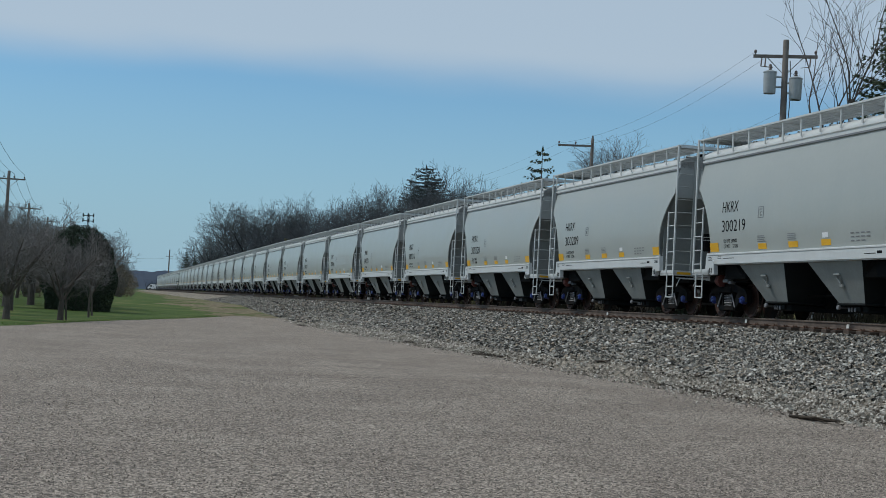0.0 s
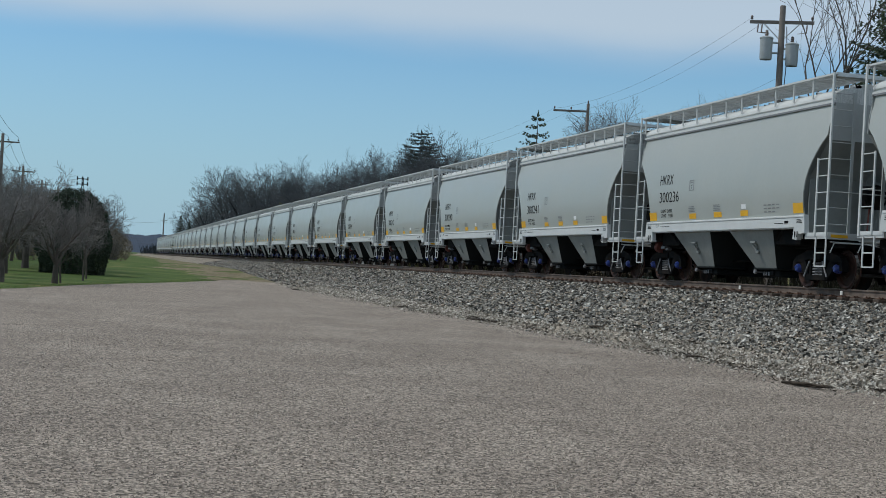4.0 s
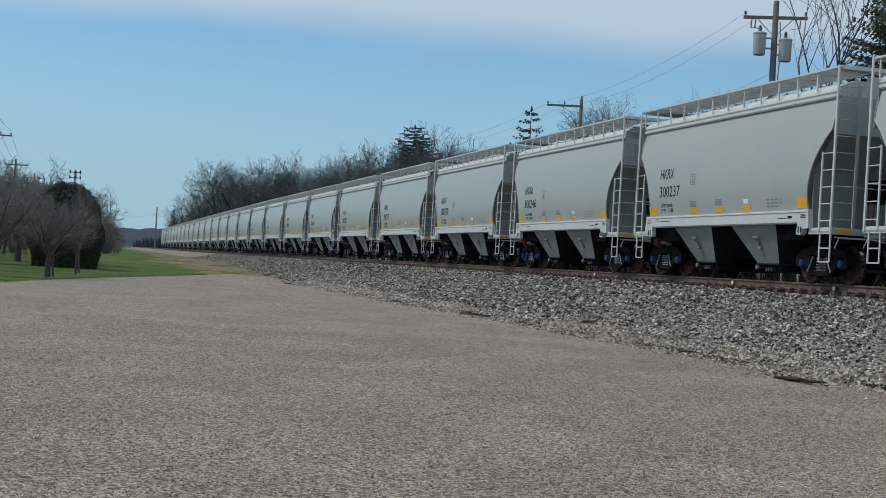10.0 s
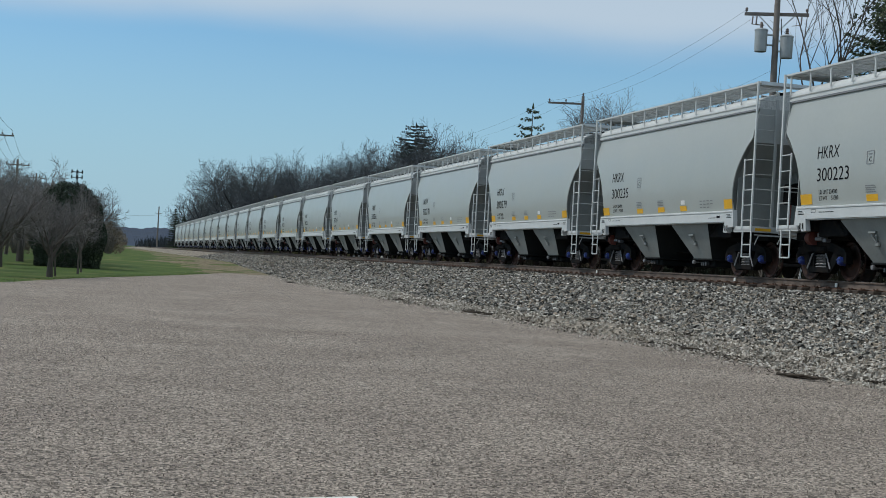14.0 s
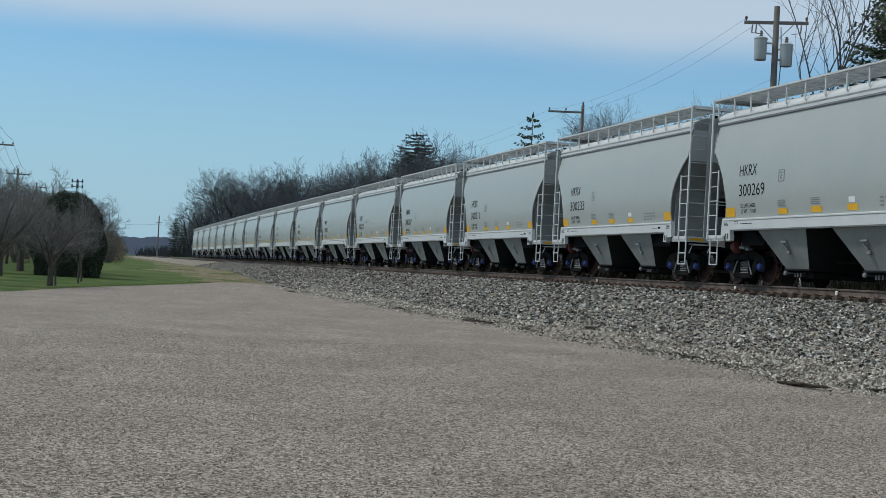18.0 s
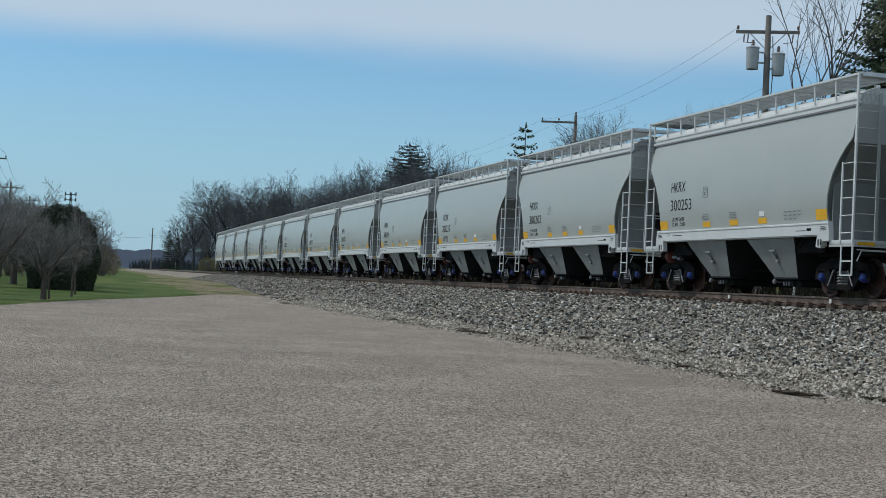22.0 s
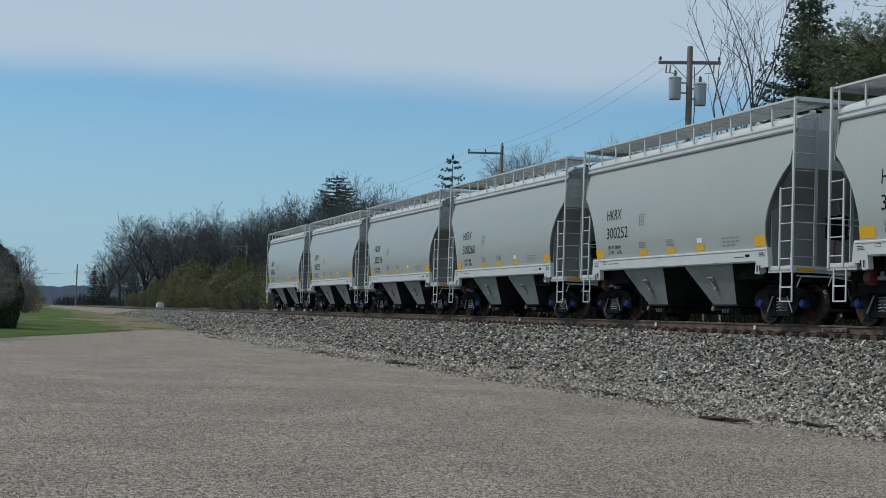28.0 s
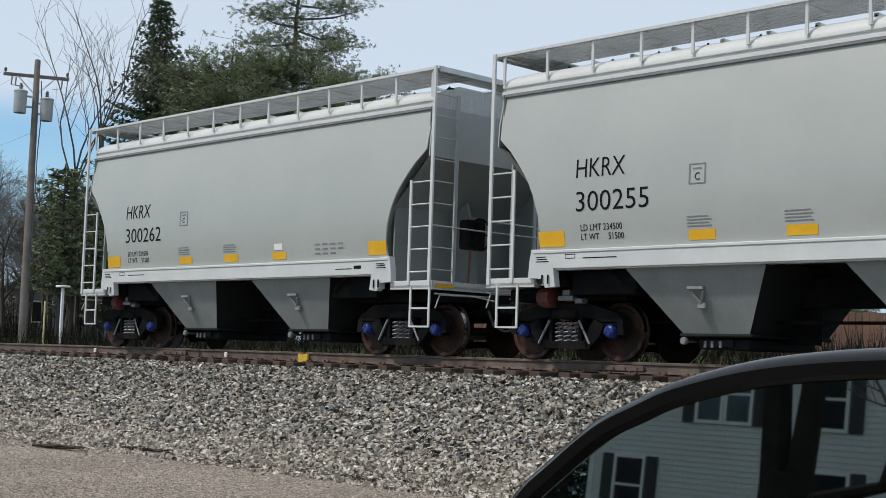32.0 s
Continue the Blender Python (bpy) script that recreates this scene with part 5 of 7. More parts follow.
def pine_tree(label, h, width, seed, limbs=26, low=0.18):
    """An open-crowned pine: level limbs, needle tufts in clumps."""
    rnd = random.Random(seed)
    t, c = Geo(), Geo()
    pts = [Vector((0.25 * math.sin(i * 0.9), 0.2 * math.cos(i * 1.3), h * i / 8)) for i in range(9)]
    for i in range(8):
        t.tube(pts[i], pts[i + 1], 0.30 * (1 - i / 8.6), 0.30 * (1 - (i + 1) / 8.6), n=8, caps=False)
    for k in range(limbs):
        u = low + (0.98 - low) * (k + rnd.random() * 0.8) / limbs
        base = Vector((0, 0, h * u))
        a = k * 2.4 + rnd.uniform(-.4, .4)
        L = width / 2 * (0.35 + 0.8 * math.sin(math.pi * min(1, (1 - u) * 1.15 + 0.12))) * rnd.uniform(0.55, 1.1)
        out = Vector((math.cos(a), math.sin(a), rnd.uniform(0.02, 0.35)))
        q = base + out * L
        mid = base.lerp(q, 0.5) + Vector((0, 0, -0.15))
        t.tube(base, mid, 0.06, 0.04, n=5, caps=False)
        t.tube(mid, q, 0.04, 0.012, n=4, caps=False)
        for j in range(int(8 + L * 7)):
            v = 0.25 + 0.8 * rnd.random() ** 0.8
            s = base.lerp(q, v) + Vector((rnd.gauss(0, 0.42), rnd.gauss(0, 0.42), rnd.gauss(0.12, 0.24)))
            t.tube(base.lerp(q, max(v - 0.15, 0)), s, 0.014, 0.008, n=3, caps=False)
            for e in range(8):
                tuft(c, s + Vector((rnd.gauss(0, .24), rnd.gauss(0, .24), rnd.gauss(0.03, .11))), rnd.uniform(0.09, 0.15), rnd, 14)
    ob = thing("pine_tree", label, "tree")
    part("trunk", t, M["bark"], ob, fix=False)
    part("crown", c, M["pine"], ob, "yellow-green needle tufts", fix=False)
    return ob


def leafy_mass(name, label, w, d, h, seed, material, count=2600, size=0.16, dome=0.5, twigs=60, group="", category="shrub", flat=1.0):
    """A bush: twigs from the base and many small leaves in a rounded, uneven volume."""
    rnd = random.Random(seed)
    t, c = Geo(), Geo()
    for i in range(twigs):
        a, r = rnd.uniform(0, 6.3), rnd.random() ** 0.5
        q = Vector((w / 2 * r * math.cos(a) * 0.85, d / 2 * r * math.sin(a) * 0.85, h * rnd.uniform(0.5, 1.02)))
        p = Vector((q.x * 0.2, q.y * 0.2, -0.05))
        m = p.lerp(q, 0.5) + Vector((rnd.uniform(-.1, .1), rnd.uniform(-.1, .1), 0.1))
        t.tube(p, m, 0.025, 0.014, n=3, caps=False)
        t.tube(m, q, 0.014, 0.004, n=3, caps=False)
    for i in range(count):
        a = rnd.uniform(0, 6.283)
        zz = rnd.random()
        prof = (1 - abs(zz * 2 - 0.72) ** 2.6 * (0.55 if zz < 0.36 else 0.9)) if dome < 0.9 else math.sqrt(max(0.0, 1 - (max(0, zz - 0.35) / 0.66) ** 2.6)) * (0.86 + 0.14 * min(1, zz / 0.3))
        prof = max(prof, 0.05)
        lump = 1 + 0.16 * noise.noise((math.cos(a) * 2.2, math.sin(a) * 2.2, zz * 4 + seed))
        r = (1 - 0.42 * rnd.random() ** 2.2) * prof * lump
        p = Vector((w / 2 * r * math.cos(a), d / 2 * r * math.sin(a), h * zz * (1 + 0.05 * rnd.uniform(-1, 1))))
        n = Vector((rnd.gauss(0, 1), rnd.gauss(0, 1), rnd.gauss(0, 1))).normalized()
        u = n.cross(Vector((0.3, 0.5, 0.8))).normalized()
        v = n.cross(u) * flat
        s = size * rnd.uniform(0.5, 1.3)
        c.add([p - u * s * 0.5, p - v * s * 0.3, p + u * s * 0.6, p + v * s * 0.35], [(0, 1, 2, 3)])
    ob = thing(name, label, category, group)
    part("stem", t, M["twig"], ob, fix=False)
    part("foliage", c, M[material], ob, fix=False)
    return ob


def spin(ob, x, y, z, turn=0, k=1.0, ky=None):
    ob.matrix_basis = pose(x, y, z, 0, 0, turn)
    ob.scale = (k, k, ky or k)
    return ob


def again(ob, x, y, z, turn=0, k=1.0, ky=None):
    c = copy_thing(ob, pose(x, y, z, 0, 0, turn))
    c.scale = (k, k, ky or k)
    return c


rng = random.Random(77)
# --- beyond the lot: small bare trees, a clipped dark evergreen, thin young trees
leafy = leafy_mass("evergreen_bush", "big rounded dark evergreen bush on the grass", 3.5, 3.5, 3.95, 3, "cedar", 46000, 0.08, dome=1.0, twigs=40)
spin(leafy, -75.5, -0.97, 0.0, 0, 1.09)
for x, y, k in ((-26.0, -28, 1.5), (-30.5, -30, 1.7), (-36, -28, 1.6), (-42, -31, 1.8)):
    again(leafy, x, y, 0, 40 * k, k)
t1 = vase_tree("small bare tree with a low spreading crown", 3.9, 31)
spin(t1, -54.2, -1.27, 0.0, 20, 0.82)
t2 = bare_tree("slender young bare tree on the grass", 4.2, 32, spread=0.6, tw=0.005, r=0.055)
spin(t2, -61.3, -0.28, 0.0)
again(t2, -65.3, -0.15, 0.0, 140, 0.9)
again(t2, -55.4, -1.08, 0.0, 70, 0.8)
again(t1, -52.0, -3.1, 0.02, 130, 0.9)
again(t1, -68.0, -3.9, 0.1, 40, 0.95)
again(t1, -76.0, -4.6, 0.2, 190, 1.15)
again(t1, -79.0, -1.9, 0.25, 290, 0.9)
again(t1, -84.0, -0.1, 0.35, 350, 0.85)
again(t1, -60.5, -4.2, 0.05, 250, 0.85)
again(t1, -83.5, 0.1, 0.1, 60, 1.08)
again(t1, -88.0, -2.8, 0.2, 210, 1.3)
again(t1, -82.0, -3.6, 0.1, 10, 1.4)
big = bare_tree("bare deciduous tree with a wide crown", 9.0, 33, spread=0.8, tw=0.007, droop=0.0)
spin(big, -92, -4.9, 0.4, 10, 0.72)
for x, y, a, k in ((-100, -2.9, 80, 0.70), (-89, 0.2, 200, 0.40), (-112, -6.6, 150, 0.95), (-104, -8.5, 30, 0.9), (-96, -7.6, 300, 0.8), (-86, -6.0, 100, 0.7), (-128, -3.6, 270, 0.85), (-76, -6.4, 330, 0.6)):
    again(big, x, y, ground_z(x, y), a, k)
scrub = leafy_mass("dry_shrub", "tan leafless shrub behind the bush", 3.0, 3.0, 2.6, 41, "tan", 1500, 0.12, twigs=110)
spin(scrub, -110, 1.5, 0.8, 0, 0.9)
for x, y, k in ((-118, -4.8, 1.1), (-126, 1.9, 1.0), (-140, -1.0, 1.3), (-99, -4.6, 0.9), (-150, 2.4, 1.2), (-165, 0.0, 1.5), (-90, -6.4, 0.8), (-180, 3.0, 1.3), (-122, -8.8, 1.1)):
    again(scrub, x, y, ground_z(x, y), rng.uniform(0, 360), k)

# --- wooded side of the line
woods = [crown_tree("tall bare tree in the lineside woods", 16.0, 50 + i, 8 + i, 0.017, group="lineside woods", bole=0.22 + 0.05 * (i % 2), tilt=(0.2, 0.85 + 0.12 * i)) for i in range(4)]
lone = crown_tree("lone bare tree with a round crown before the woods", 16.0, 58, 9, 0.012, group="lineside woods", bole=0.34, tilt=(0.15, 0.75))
spin(lone, -312, 24.5, ground_z(-312, 24.5), 20, 0.78, 0.86)
# slope from the eye along the line, distance, rise of the tree's top over the eye per metre
line = [(0.0965, 262, 0.0715), (0.1079, 238, 0.0735), (0.1188, 226, 0.0735), (0.1300, 214, 0.0690), (0.1395, 206, 0.0700), (0.1490, 198, 0.0720), (0.1600, 190, 0.0745), (0.1700, 182, 0.0770), (0.1805, 176, 0.0825), (0.1918, 170, 0.0845), (0.2047, 162, 0.0820), (0.2160, 158, 0.0930), (0.2470, 150, 0.0990), (0.2560, 146, 0.1010), (0.2665, 142, 0.0995), (0.2770, 138, 0.1000), (0.2860, 134, 0.0900),
        (0.1030, 300, 0.0600), (0.1130, 290, 0.0600), (0.1350, 280, 0.0610), (0.1550, 262, 0.0640), (0.1750, 240, 0.0690), (0.1990, 220, 0.0740), (0.2200, 205, 0.0800), (0.0900, 320, 0.0420), (0.0860, 340, 0.0350), (0.0830, 300, 0.0280), (0.2980, 130, 0.0780), (0.3100, 128, 0.0720), (0.2400, 139, 0.0960), (0.2600, 133, 0.0980), (0.2720, 128, 0.1000), (0.2250, 147, 0.0940)]
for i, (az, d, rise) in enumerate(line):
    z = ground_z(-d, az * d)
    k = (1.3 + rise * d - z) / 18.6
    if i < 4:
        spin(woods[i], -d, az * d, z, 47 * i, k * 1.1, k)
    else:
        again(woods[(i * 3) % 4], -d, az * d, z, rng.uniform(0, 360), k * rng.uniform(0.95, 1.2), k)
s1_far = conifer("small dark conifer by the far crossing", 10.5, 5.0, 64, 1.2, 0.2, material="cedar", gap=0.5, fol=1.1)
spin(s1_far, -352, 23.4, 1.3, 0, 0.8)
# conifer standing in the woods and small ones by the far crossing
dark = conifer("dark dense conifer among bare trees", 15.0, 11.5, 61, 1.1, 0.12, material="needle_far", gap=0.46, power=0.55, fol=0.8)
spin(dark, -146, 33.9, 1.8, 0, 0.98)
again(dark, -149, 35.6, 1.8, 120, 0.93)
again(s1_far, -330, 19.9, 1.3, 40, 0.9)
# thick brush under the woods, as one mass
g = Geo()
rb = random.Random(9)
for i in range(26000):
    d = 120 + 240 * rb.random() ** 1.2
    az = rb.uniform(0.078, 0.33)
    y = az * d + rb.uniform(0, 14)
    if y < 24:
        y = 24 + rb.uniform(0, 6)
    x = -d
    h = rb.uniform(1.5, 6.5) * (0.55 if y < 27 else 1.0) * (1.35 if rb.random() < 0.2 else 1.0) * min(1.0, 0.45 + d / 260)
    b = Vector((x, y, ground_z(x, y) - 0.1 + (h * 0.4 * rb.random())))
    q = b + Vector((rb.uniform(-.8, .8), rb.uniform(-.8, .8), h * rb.uniform(0.4, 1.0)))
    s = Vector((rb.uniform(-1, 1), rb.uniform(-1, 1), 0)).normalized() * rb.uniform(0.02, 0.05)
    g.add([b + s, b - s, q], [(0, 1, 2)])
    if i % 2:
        m = b.lerp(q, 0.5)
        e = m + Vector((rb.uniform(-1, 1), rb.uniform(-1, 1), rb.uniform(0.2, 0.9)))
        g.add([m + s * 0.7, m - s * 0.7, e], [(0, 1, 2)])
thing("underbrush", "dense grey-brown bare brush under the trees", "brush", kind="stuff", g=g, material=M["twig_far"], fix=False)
olive = leafy_mass("budding_shrub", "olive-green budding shrub beside the line", 5.0, 4.0, 4.4, 71, "bud", 15000, 0.115, twigs=70, group="lineside shrubs")
spin(olive, -214, 24.3, 1.1, 0, 1.0)
for az, d, k in ((0.108, 226, 1.05), (0.118, 205, 1.05), (0.128, 190, 1.05), (0.1, 245, 0.9), (0.137, 176, 1.0), (0.148, 168, 0.95), (0.088, 275, 0.8), (0.162, 158, 0.9)):
    again(olive, -d, az * d, ground_z(-d, az * d), rng.uniform(0, 360), k)

for i in range(17):
    az = 0.112 + 0.0062 * i
    d = rng.uniform(25.0, 28.5) / az
    again(olive, -d, az * d, ground_z(-d, az * d), rng.uniform(0, 360), rng.uniform(1.1, 1.45) * min(1.25, max(0.8, d / 150)))

# --- across the track, near: spruces, pine, bare saplings, shrubs
s1 = conifer("tall thin spruce with drooping open branches", 12.0, 12.0, 81, 1.0, 0.36, gap=0.74, power=0.9, fol=0.5)
spin(s1, -95.3, 30.7, 1.65, 0, 0.97)
s2 = conifer("dense dark green spruce", 16.2, 10.4, 82, 1.9, 0.26, gap=0.34, power=0.85, fol=0.62)
spin(s2, -52.6, 33.2, 1.7, 0, 0.955)
s3 = conifer("shaggy green spruce beside the pine", 13.6, 8.6, 83, 1.4, 0.15, material="pine", gap=0.34, power=0.45)
spin(s3, -50.6, 34.6, 1.7, 0, 0.86)
p1 = pine_tree("tall open-crowned pine with tufted limbs", 18.4, 5.0, 84, 50, 0.3)
spin(p1, -47.3, 36.9, 1.75, 30, 1.0)
p2 = pine_tree("bushy yellow-green pine beside a taller one", 10.2, 6.4, 85, 60, 0.05)
spin(p2, -49.6, 34.4, 1.7, 0, 1.18)
again(p2, -47.5, 35.6, 1.7, 110, 1.2)
again(p2, -45.4, 36.8, 1.7, 220, 1.12)
for x, y, a, k in ((-38, 41, 20, 0.62), (-31, 42, 100, 0.6), (-24, 43, 200, 0.58), (-17, 42, 300, 0.6), (-43, 43, 60, 0.7), (-10, 43, 10, 0.6)):
    again(p2, x, y, 1.7, a, k)
jun = conifer("dark green juniper by the utility pole", 5.4, 4.2, 86, 1.3, 0.0, material="cedar", gap=0.22, power=0.55, name="juniper", bare=0.02)
spin(jun, -53.0, 24.2, 1.2, 0, 0.98)
sap = forked_tree("bare tree behind the utility pole, forking high up", 14.6, 87, 7.0, 5, 0.36)
spin(sap, -49.9, 27.9, 1.5, 200, 0.98)
sap2 = forked_tree("second sparse bare tree beside the spruces", 14.6, 92, 8.8, 3, 0.30)
spin(sap2, -49.9, 28.9, 1.5, 30, 1.0)
ivy = conifer("green evergreen close behind the utility pole", 7.2, 3.2, 93, 1.1, 0.1, material="pine", gap=0.27, power=0.35, name="evergreen_tree", bare=0.30, fol=0.75)
spin(ivy, -49.4, 27.2, 1.45)
again(ivy, -48.6, 29.7, 1.5, 100, 1.0, 1.12)
rt = crown_tree("round-crowned bare tree behind the house", 13.6, 88, 13, 0.009, far=False, bole=0.40, tilt=(0.1, 0.62))
spin(rt, -105, 41.0, 1.8, 0, 0.86, 0.90)
again(rt, -92, 43.5, 1.8, 120, 0.8, 0.86)
for i, (x, y, k) in enumerate(((-80, 38, 0.52), (-86, 36, 0.52), (-92, 37, 0.54), (-100, 39, 0.56), (-110, 42, 0.6), (-120, 45, 0.62), (-98, 44, 0.58), (-88, 41, 0.56), (-105, 47, 0.62), (-76, 41, 0.54), (-115, 50, 0.66), (-95, 50, 0.64), (-70, 41, 0.55), (-82, 46, 0.6))):
    again(rt, x, y, 1.8, 53 * i, k * 1.15, k)
for i, (x, y, k) in enumerate(((-66, 31.5, 1.5), (-71, 34.5, 1.6), (-77, 36.5, 1.5), (-83, 36.5, 1.5), (-88, 36, 1.5), (-94, 36.5, 1.5), (-100, 37.5, 1.6), (-106, 39, 1.6))):
    again(scrub, x, y, ground_z(x, y), 67 * i, k)
near = bare_tree("bare tree with dark forked trunk beside the house", 11.0, 89, spread=0.72, tw=0.007, r=0.2)
spin(near, -70.3, 26.3, 1.5, 0, 0.8)
for x, y, a, k in ((-62, 32.5, 140, 0.8), (-68, 35.5, 220, 0.88), (-59, 31.8, 330, 0.76), (-70, 37.5, 75, 0.9), (-66.5, 27.4, 60, 0.82), (-72, 33, 10, 0.9), (-78, 36, 130, 0.95), (-62, 30, 190, 0.85), (-84, 38, 250, 1.0), (-112, 39, 310, 0.9), (-58, 31.5, 280, 0.85), (-52, 29.5, 15, 0.7), (-54.5, 31, 95, 0.75), (-46, 31, 200, 0.6), (-56.5, 28.5, 330, 0.65), (-92, 42, 40, 1.05), (-68, 40, 10, 1.1), (-60, 37, 130, 1.1)):
    again(near, x, y, ground_z(x, y), a, k)
for x, y, k in ((-60.5, 23.6, 0.75), (-58.0, 23.9, 0.8), (-63.5, 24.6, 0.8), (-104, 25.6, 0.7), (-99, 25.2, 0.75), (-94.5, 25.4, 0.7), (-110, 26.4, 0.85), (-88.5, 25.3, 0.55), (-97, 27.5, 0.95), (-102, 28.5, 1.1), (-107, 28, 1.0), (-92, 28.5, 0.9), (-116, 28.5, 1.1), (-122, 27.5, 1.0), (-128, 29, 1.2), (-135, 28.0, 1.1), (-143, 29, 1.2), (-105, 31, 1.15), (-98, 31.5, 1.1)):
    again(olive if k < 0.74 or x < -90 else scrub, x, y, ground_z(x, y), rng.uniform(0, 360), k)

for az, d, k in ((0.064, 470, 0.6), (0.07, 400, 0.6), (0.015, 680, 0.7), (0.005, 600, 0.7), (-0.01, 520, 0.8), (-0.03, 420, 0.8), (-0.05, 330, 0.7), (-0.062, 260, 0.7), (0.07, 420, 0.75)):
    again(woods[int(d) % 4], -d, az * d, ground_z(-d, az * d) - 1, rng.uniform(0, 360), k * 1.3)
# dark scrub in the distance beside the crossing
g = Geo()
for i in range(5000):
    x = -rb.uniform(470, 720)
    y = rb.uniform(-40, 44)
    if abs(x + 600) < 9 or (y > 4 and y < 24):
        continue
    h = rb.uniform(1.5, 6.0)
    b = Vector((x, y, 0.4))
    q = b + Vector((rb.uniform(-2, 2), rb.uniform(-2, 2), h))
    s = Vector((rb.uniform(-.3, .3), 1, 0)).normalized() * rb.uniform(0.1, 0.5)
    g.add([b + s, b - s, q], [(0, 1, 2)])
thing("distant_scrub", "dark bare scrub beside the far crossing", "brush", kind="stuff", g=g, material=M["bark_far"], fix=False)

# --- far ridge, the haze before it painted as a blue base colour
M["ridge"] = mat("haze_tinted_ridge", (0.020, 0.034, 0.062), 1.0, vary=0.3, scale=0.03, fine=0.2, bump=0, coord="Object", fine_vary=0.2)
g = Geo()
rows = []
for i in range(640):
    y = -1400 + 5 * i
    x = -2100 + 160 * noise.noise((y * 0.002, 0, 0))
    hh = 27 + 9 * noise.noise((y * 0.0022, 5, 0)) + 7.0 * noise.noise((y * 0.0083, 9, 0)) + 5.0 * noise.noise((y * 0.027, 9, 0)) + 3.0 * noise.noise((y * 0.113, 2, 0)) + 2.2 * noise.noise((y * 0.37, 4, 0))
    rows.append([(x + 330, y, -2), (x + 150, y, hh * 0.55), (x + 40, y, hh * 0.88 + noise.noise((y * 0.3, 1, 1)) * 1.5), (x, y, hh), (x - 250, y, hh * 0.5)])
g.grid(rows)
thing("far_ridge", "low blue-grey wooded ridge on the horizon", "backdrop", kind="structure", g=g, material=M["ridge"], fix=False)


# ---------------------------------------------------------------- poles and wires
M["pole"] = mat("weathered_pole_wood", (0.185, 0.16, 0.142), 0.9, vary=0.25, scale=2, fine=20, bump=0.4)
M["can"] = mat("grey_transformer_paint", (0.38, 0.40, 0.41), 0.5, vary=0.1, scale=3)
M["insul"] = mat("brown_glazed_insulator", (0.13, 0.10, 0.09), 0.3, vary=0.15)
M["wire"] = mat("dull_wire", (0.06, 0.065, 0.07), 0.6, vary=0.1)


def arm(parent, length, z, axis, off=0.0, brace=True, pins=4, down=False):
    """Cross-arm along a level direction."""
    a = Vector((axis[0], axis[1], 0)).normalized()
    nrm = Vector((-a.y, a.x, 0))
    c = Vector((0, 0, z)) + a * off + nrm * 0.16
    g = Geo()
    p, q = c - a * length / 2, c + a * length / 2
    u, w = nrm * 0.05, Vector((0, 0, 0.06))
    vs = [x + sx * u + sz * w for x in (p, q) for sx, sz in ((-1, -1), (1, -1), (1, 1), (-1, 1))]
    g.add(vs, [(0, 1, 5, 4), (1, 2, 6, 5), (2, 3, 7, 6), (3, 0, 4, 7), (0, 3, 2, 1), (4, 5, 6, 7)])
    ca = part("cross_arm", g, M["pole"], parent, "weathered wooden cross-arm")
    if brace:
        for s in ((-1, 1) if off == 0 else (-1,)):
            g = Geo()
            g.tube(c + a * ((s * length * 0.3) if off == 0 else length * 0.12), Vector((0, 0, z - 0.75)) + nrm * 0.14, 0.018, n=4)
            part("arm_brace", g, M["can"], parent)
    for i in range(pins):
        x = c + a * (length * (-0.47 + 0.94 * i / max(pins - 1, 1)))
        g = Geo()
        g.lathe([(0.015, 0.05), (0.02, 0.10), (0.055, 0.12), (0.05, 0.17), (0.065, 0.19), (0.04, 0.24), (0.0, 0.26)], "z", 8, at=tuple(x))
        part("insulator", g, M["insul"], parent)
    return ca


def utility_pole(x, y, z0, top, r=0.15, label="weathered wooden utility pole with a cross-arm", lean=0.0):
    ob = thing("utility_pole", label, "utility pole", m=pose(x, y, z0, 0, lean, 0))
    g = Geo()
    h = top - z0
    g.lathe([(r * 1.18, -0.2), (r * 1.15, 0.0), (r * 1.0, h * 0.4), (r * 0.85, h * 0.75), (r * 0.76, h - 0.03), (r * 0.66, h), (0.0, h + 0.02)], "z", 12)
    part("pole_shaft", g, M["pole"], ob, smooth=True)
    return ob


# transformer pole across the track
P1 = (-48.75, 25.4)
ax1 = (0.42, 0.907)
tp = utility_pole(P1[0], P1[1], 1.3, 12.34, 0.145, "wooden utility pole with cross-arm and two grey transformers")
arm(tp, 2.44, 10.42, ax1, pins=2)
for s, dz in ((-0.56, 9.38), (0.42, 9.15)):
    a = Vector((*ax1, 0)).normalized()
    c = a * s + Vector((0.22 * a.y, -0.22 * a.x, 0)) * 0.4
    g = Geo()
    g.lathe([(0.0, dz - 0.47), (0.22, dz - 0.47), (0.235, dz - 0.42), (0.25, dz + 0.33), (0.265, dz + 0.34), (0.265, dz + 0.38), (0.24, dz + 0.40), (0.1, dz + 0.45), (0.0, dz + 0.46)], "z", 20, at=(c.x, c.y, 0))
    can = part("transformer", g, M["can"], tp, "grey cylindrical transformer", smooth=True)
    g = Geo()
    g.lathe([(0.05, dz + 0.44), (0.075, dz + 0.50), (0.05, dz + 0.54), (0.075, dz + 0.58), (0.05, dz + 0.62), (0.06, dz + 0.66), (0.0, dz + 0.7)], "z", 10, at=(c.x, c.y, 0))
    part("bushing", g, M["insul"], can)
    g = Geo()
    for h in (-0.2, 0.2):
        g.tube((c.x, c.y, dz + h), (0, 0, dz + h), 0.04, n=5)
    part("bracket", g, M["can"], can)
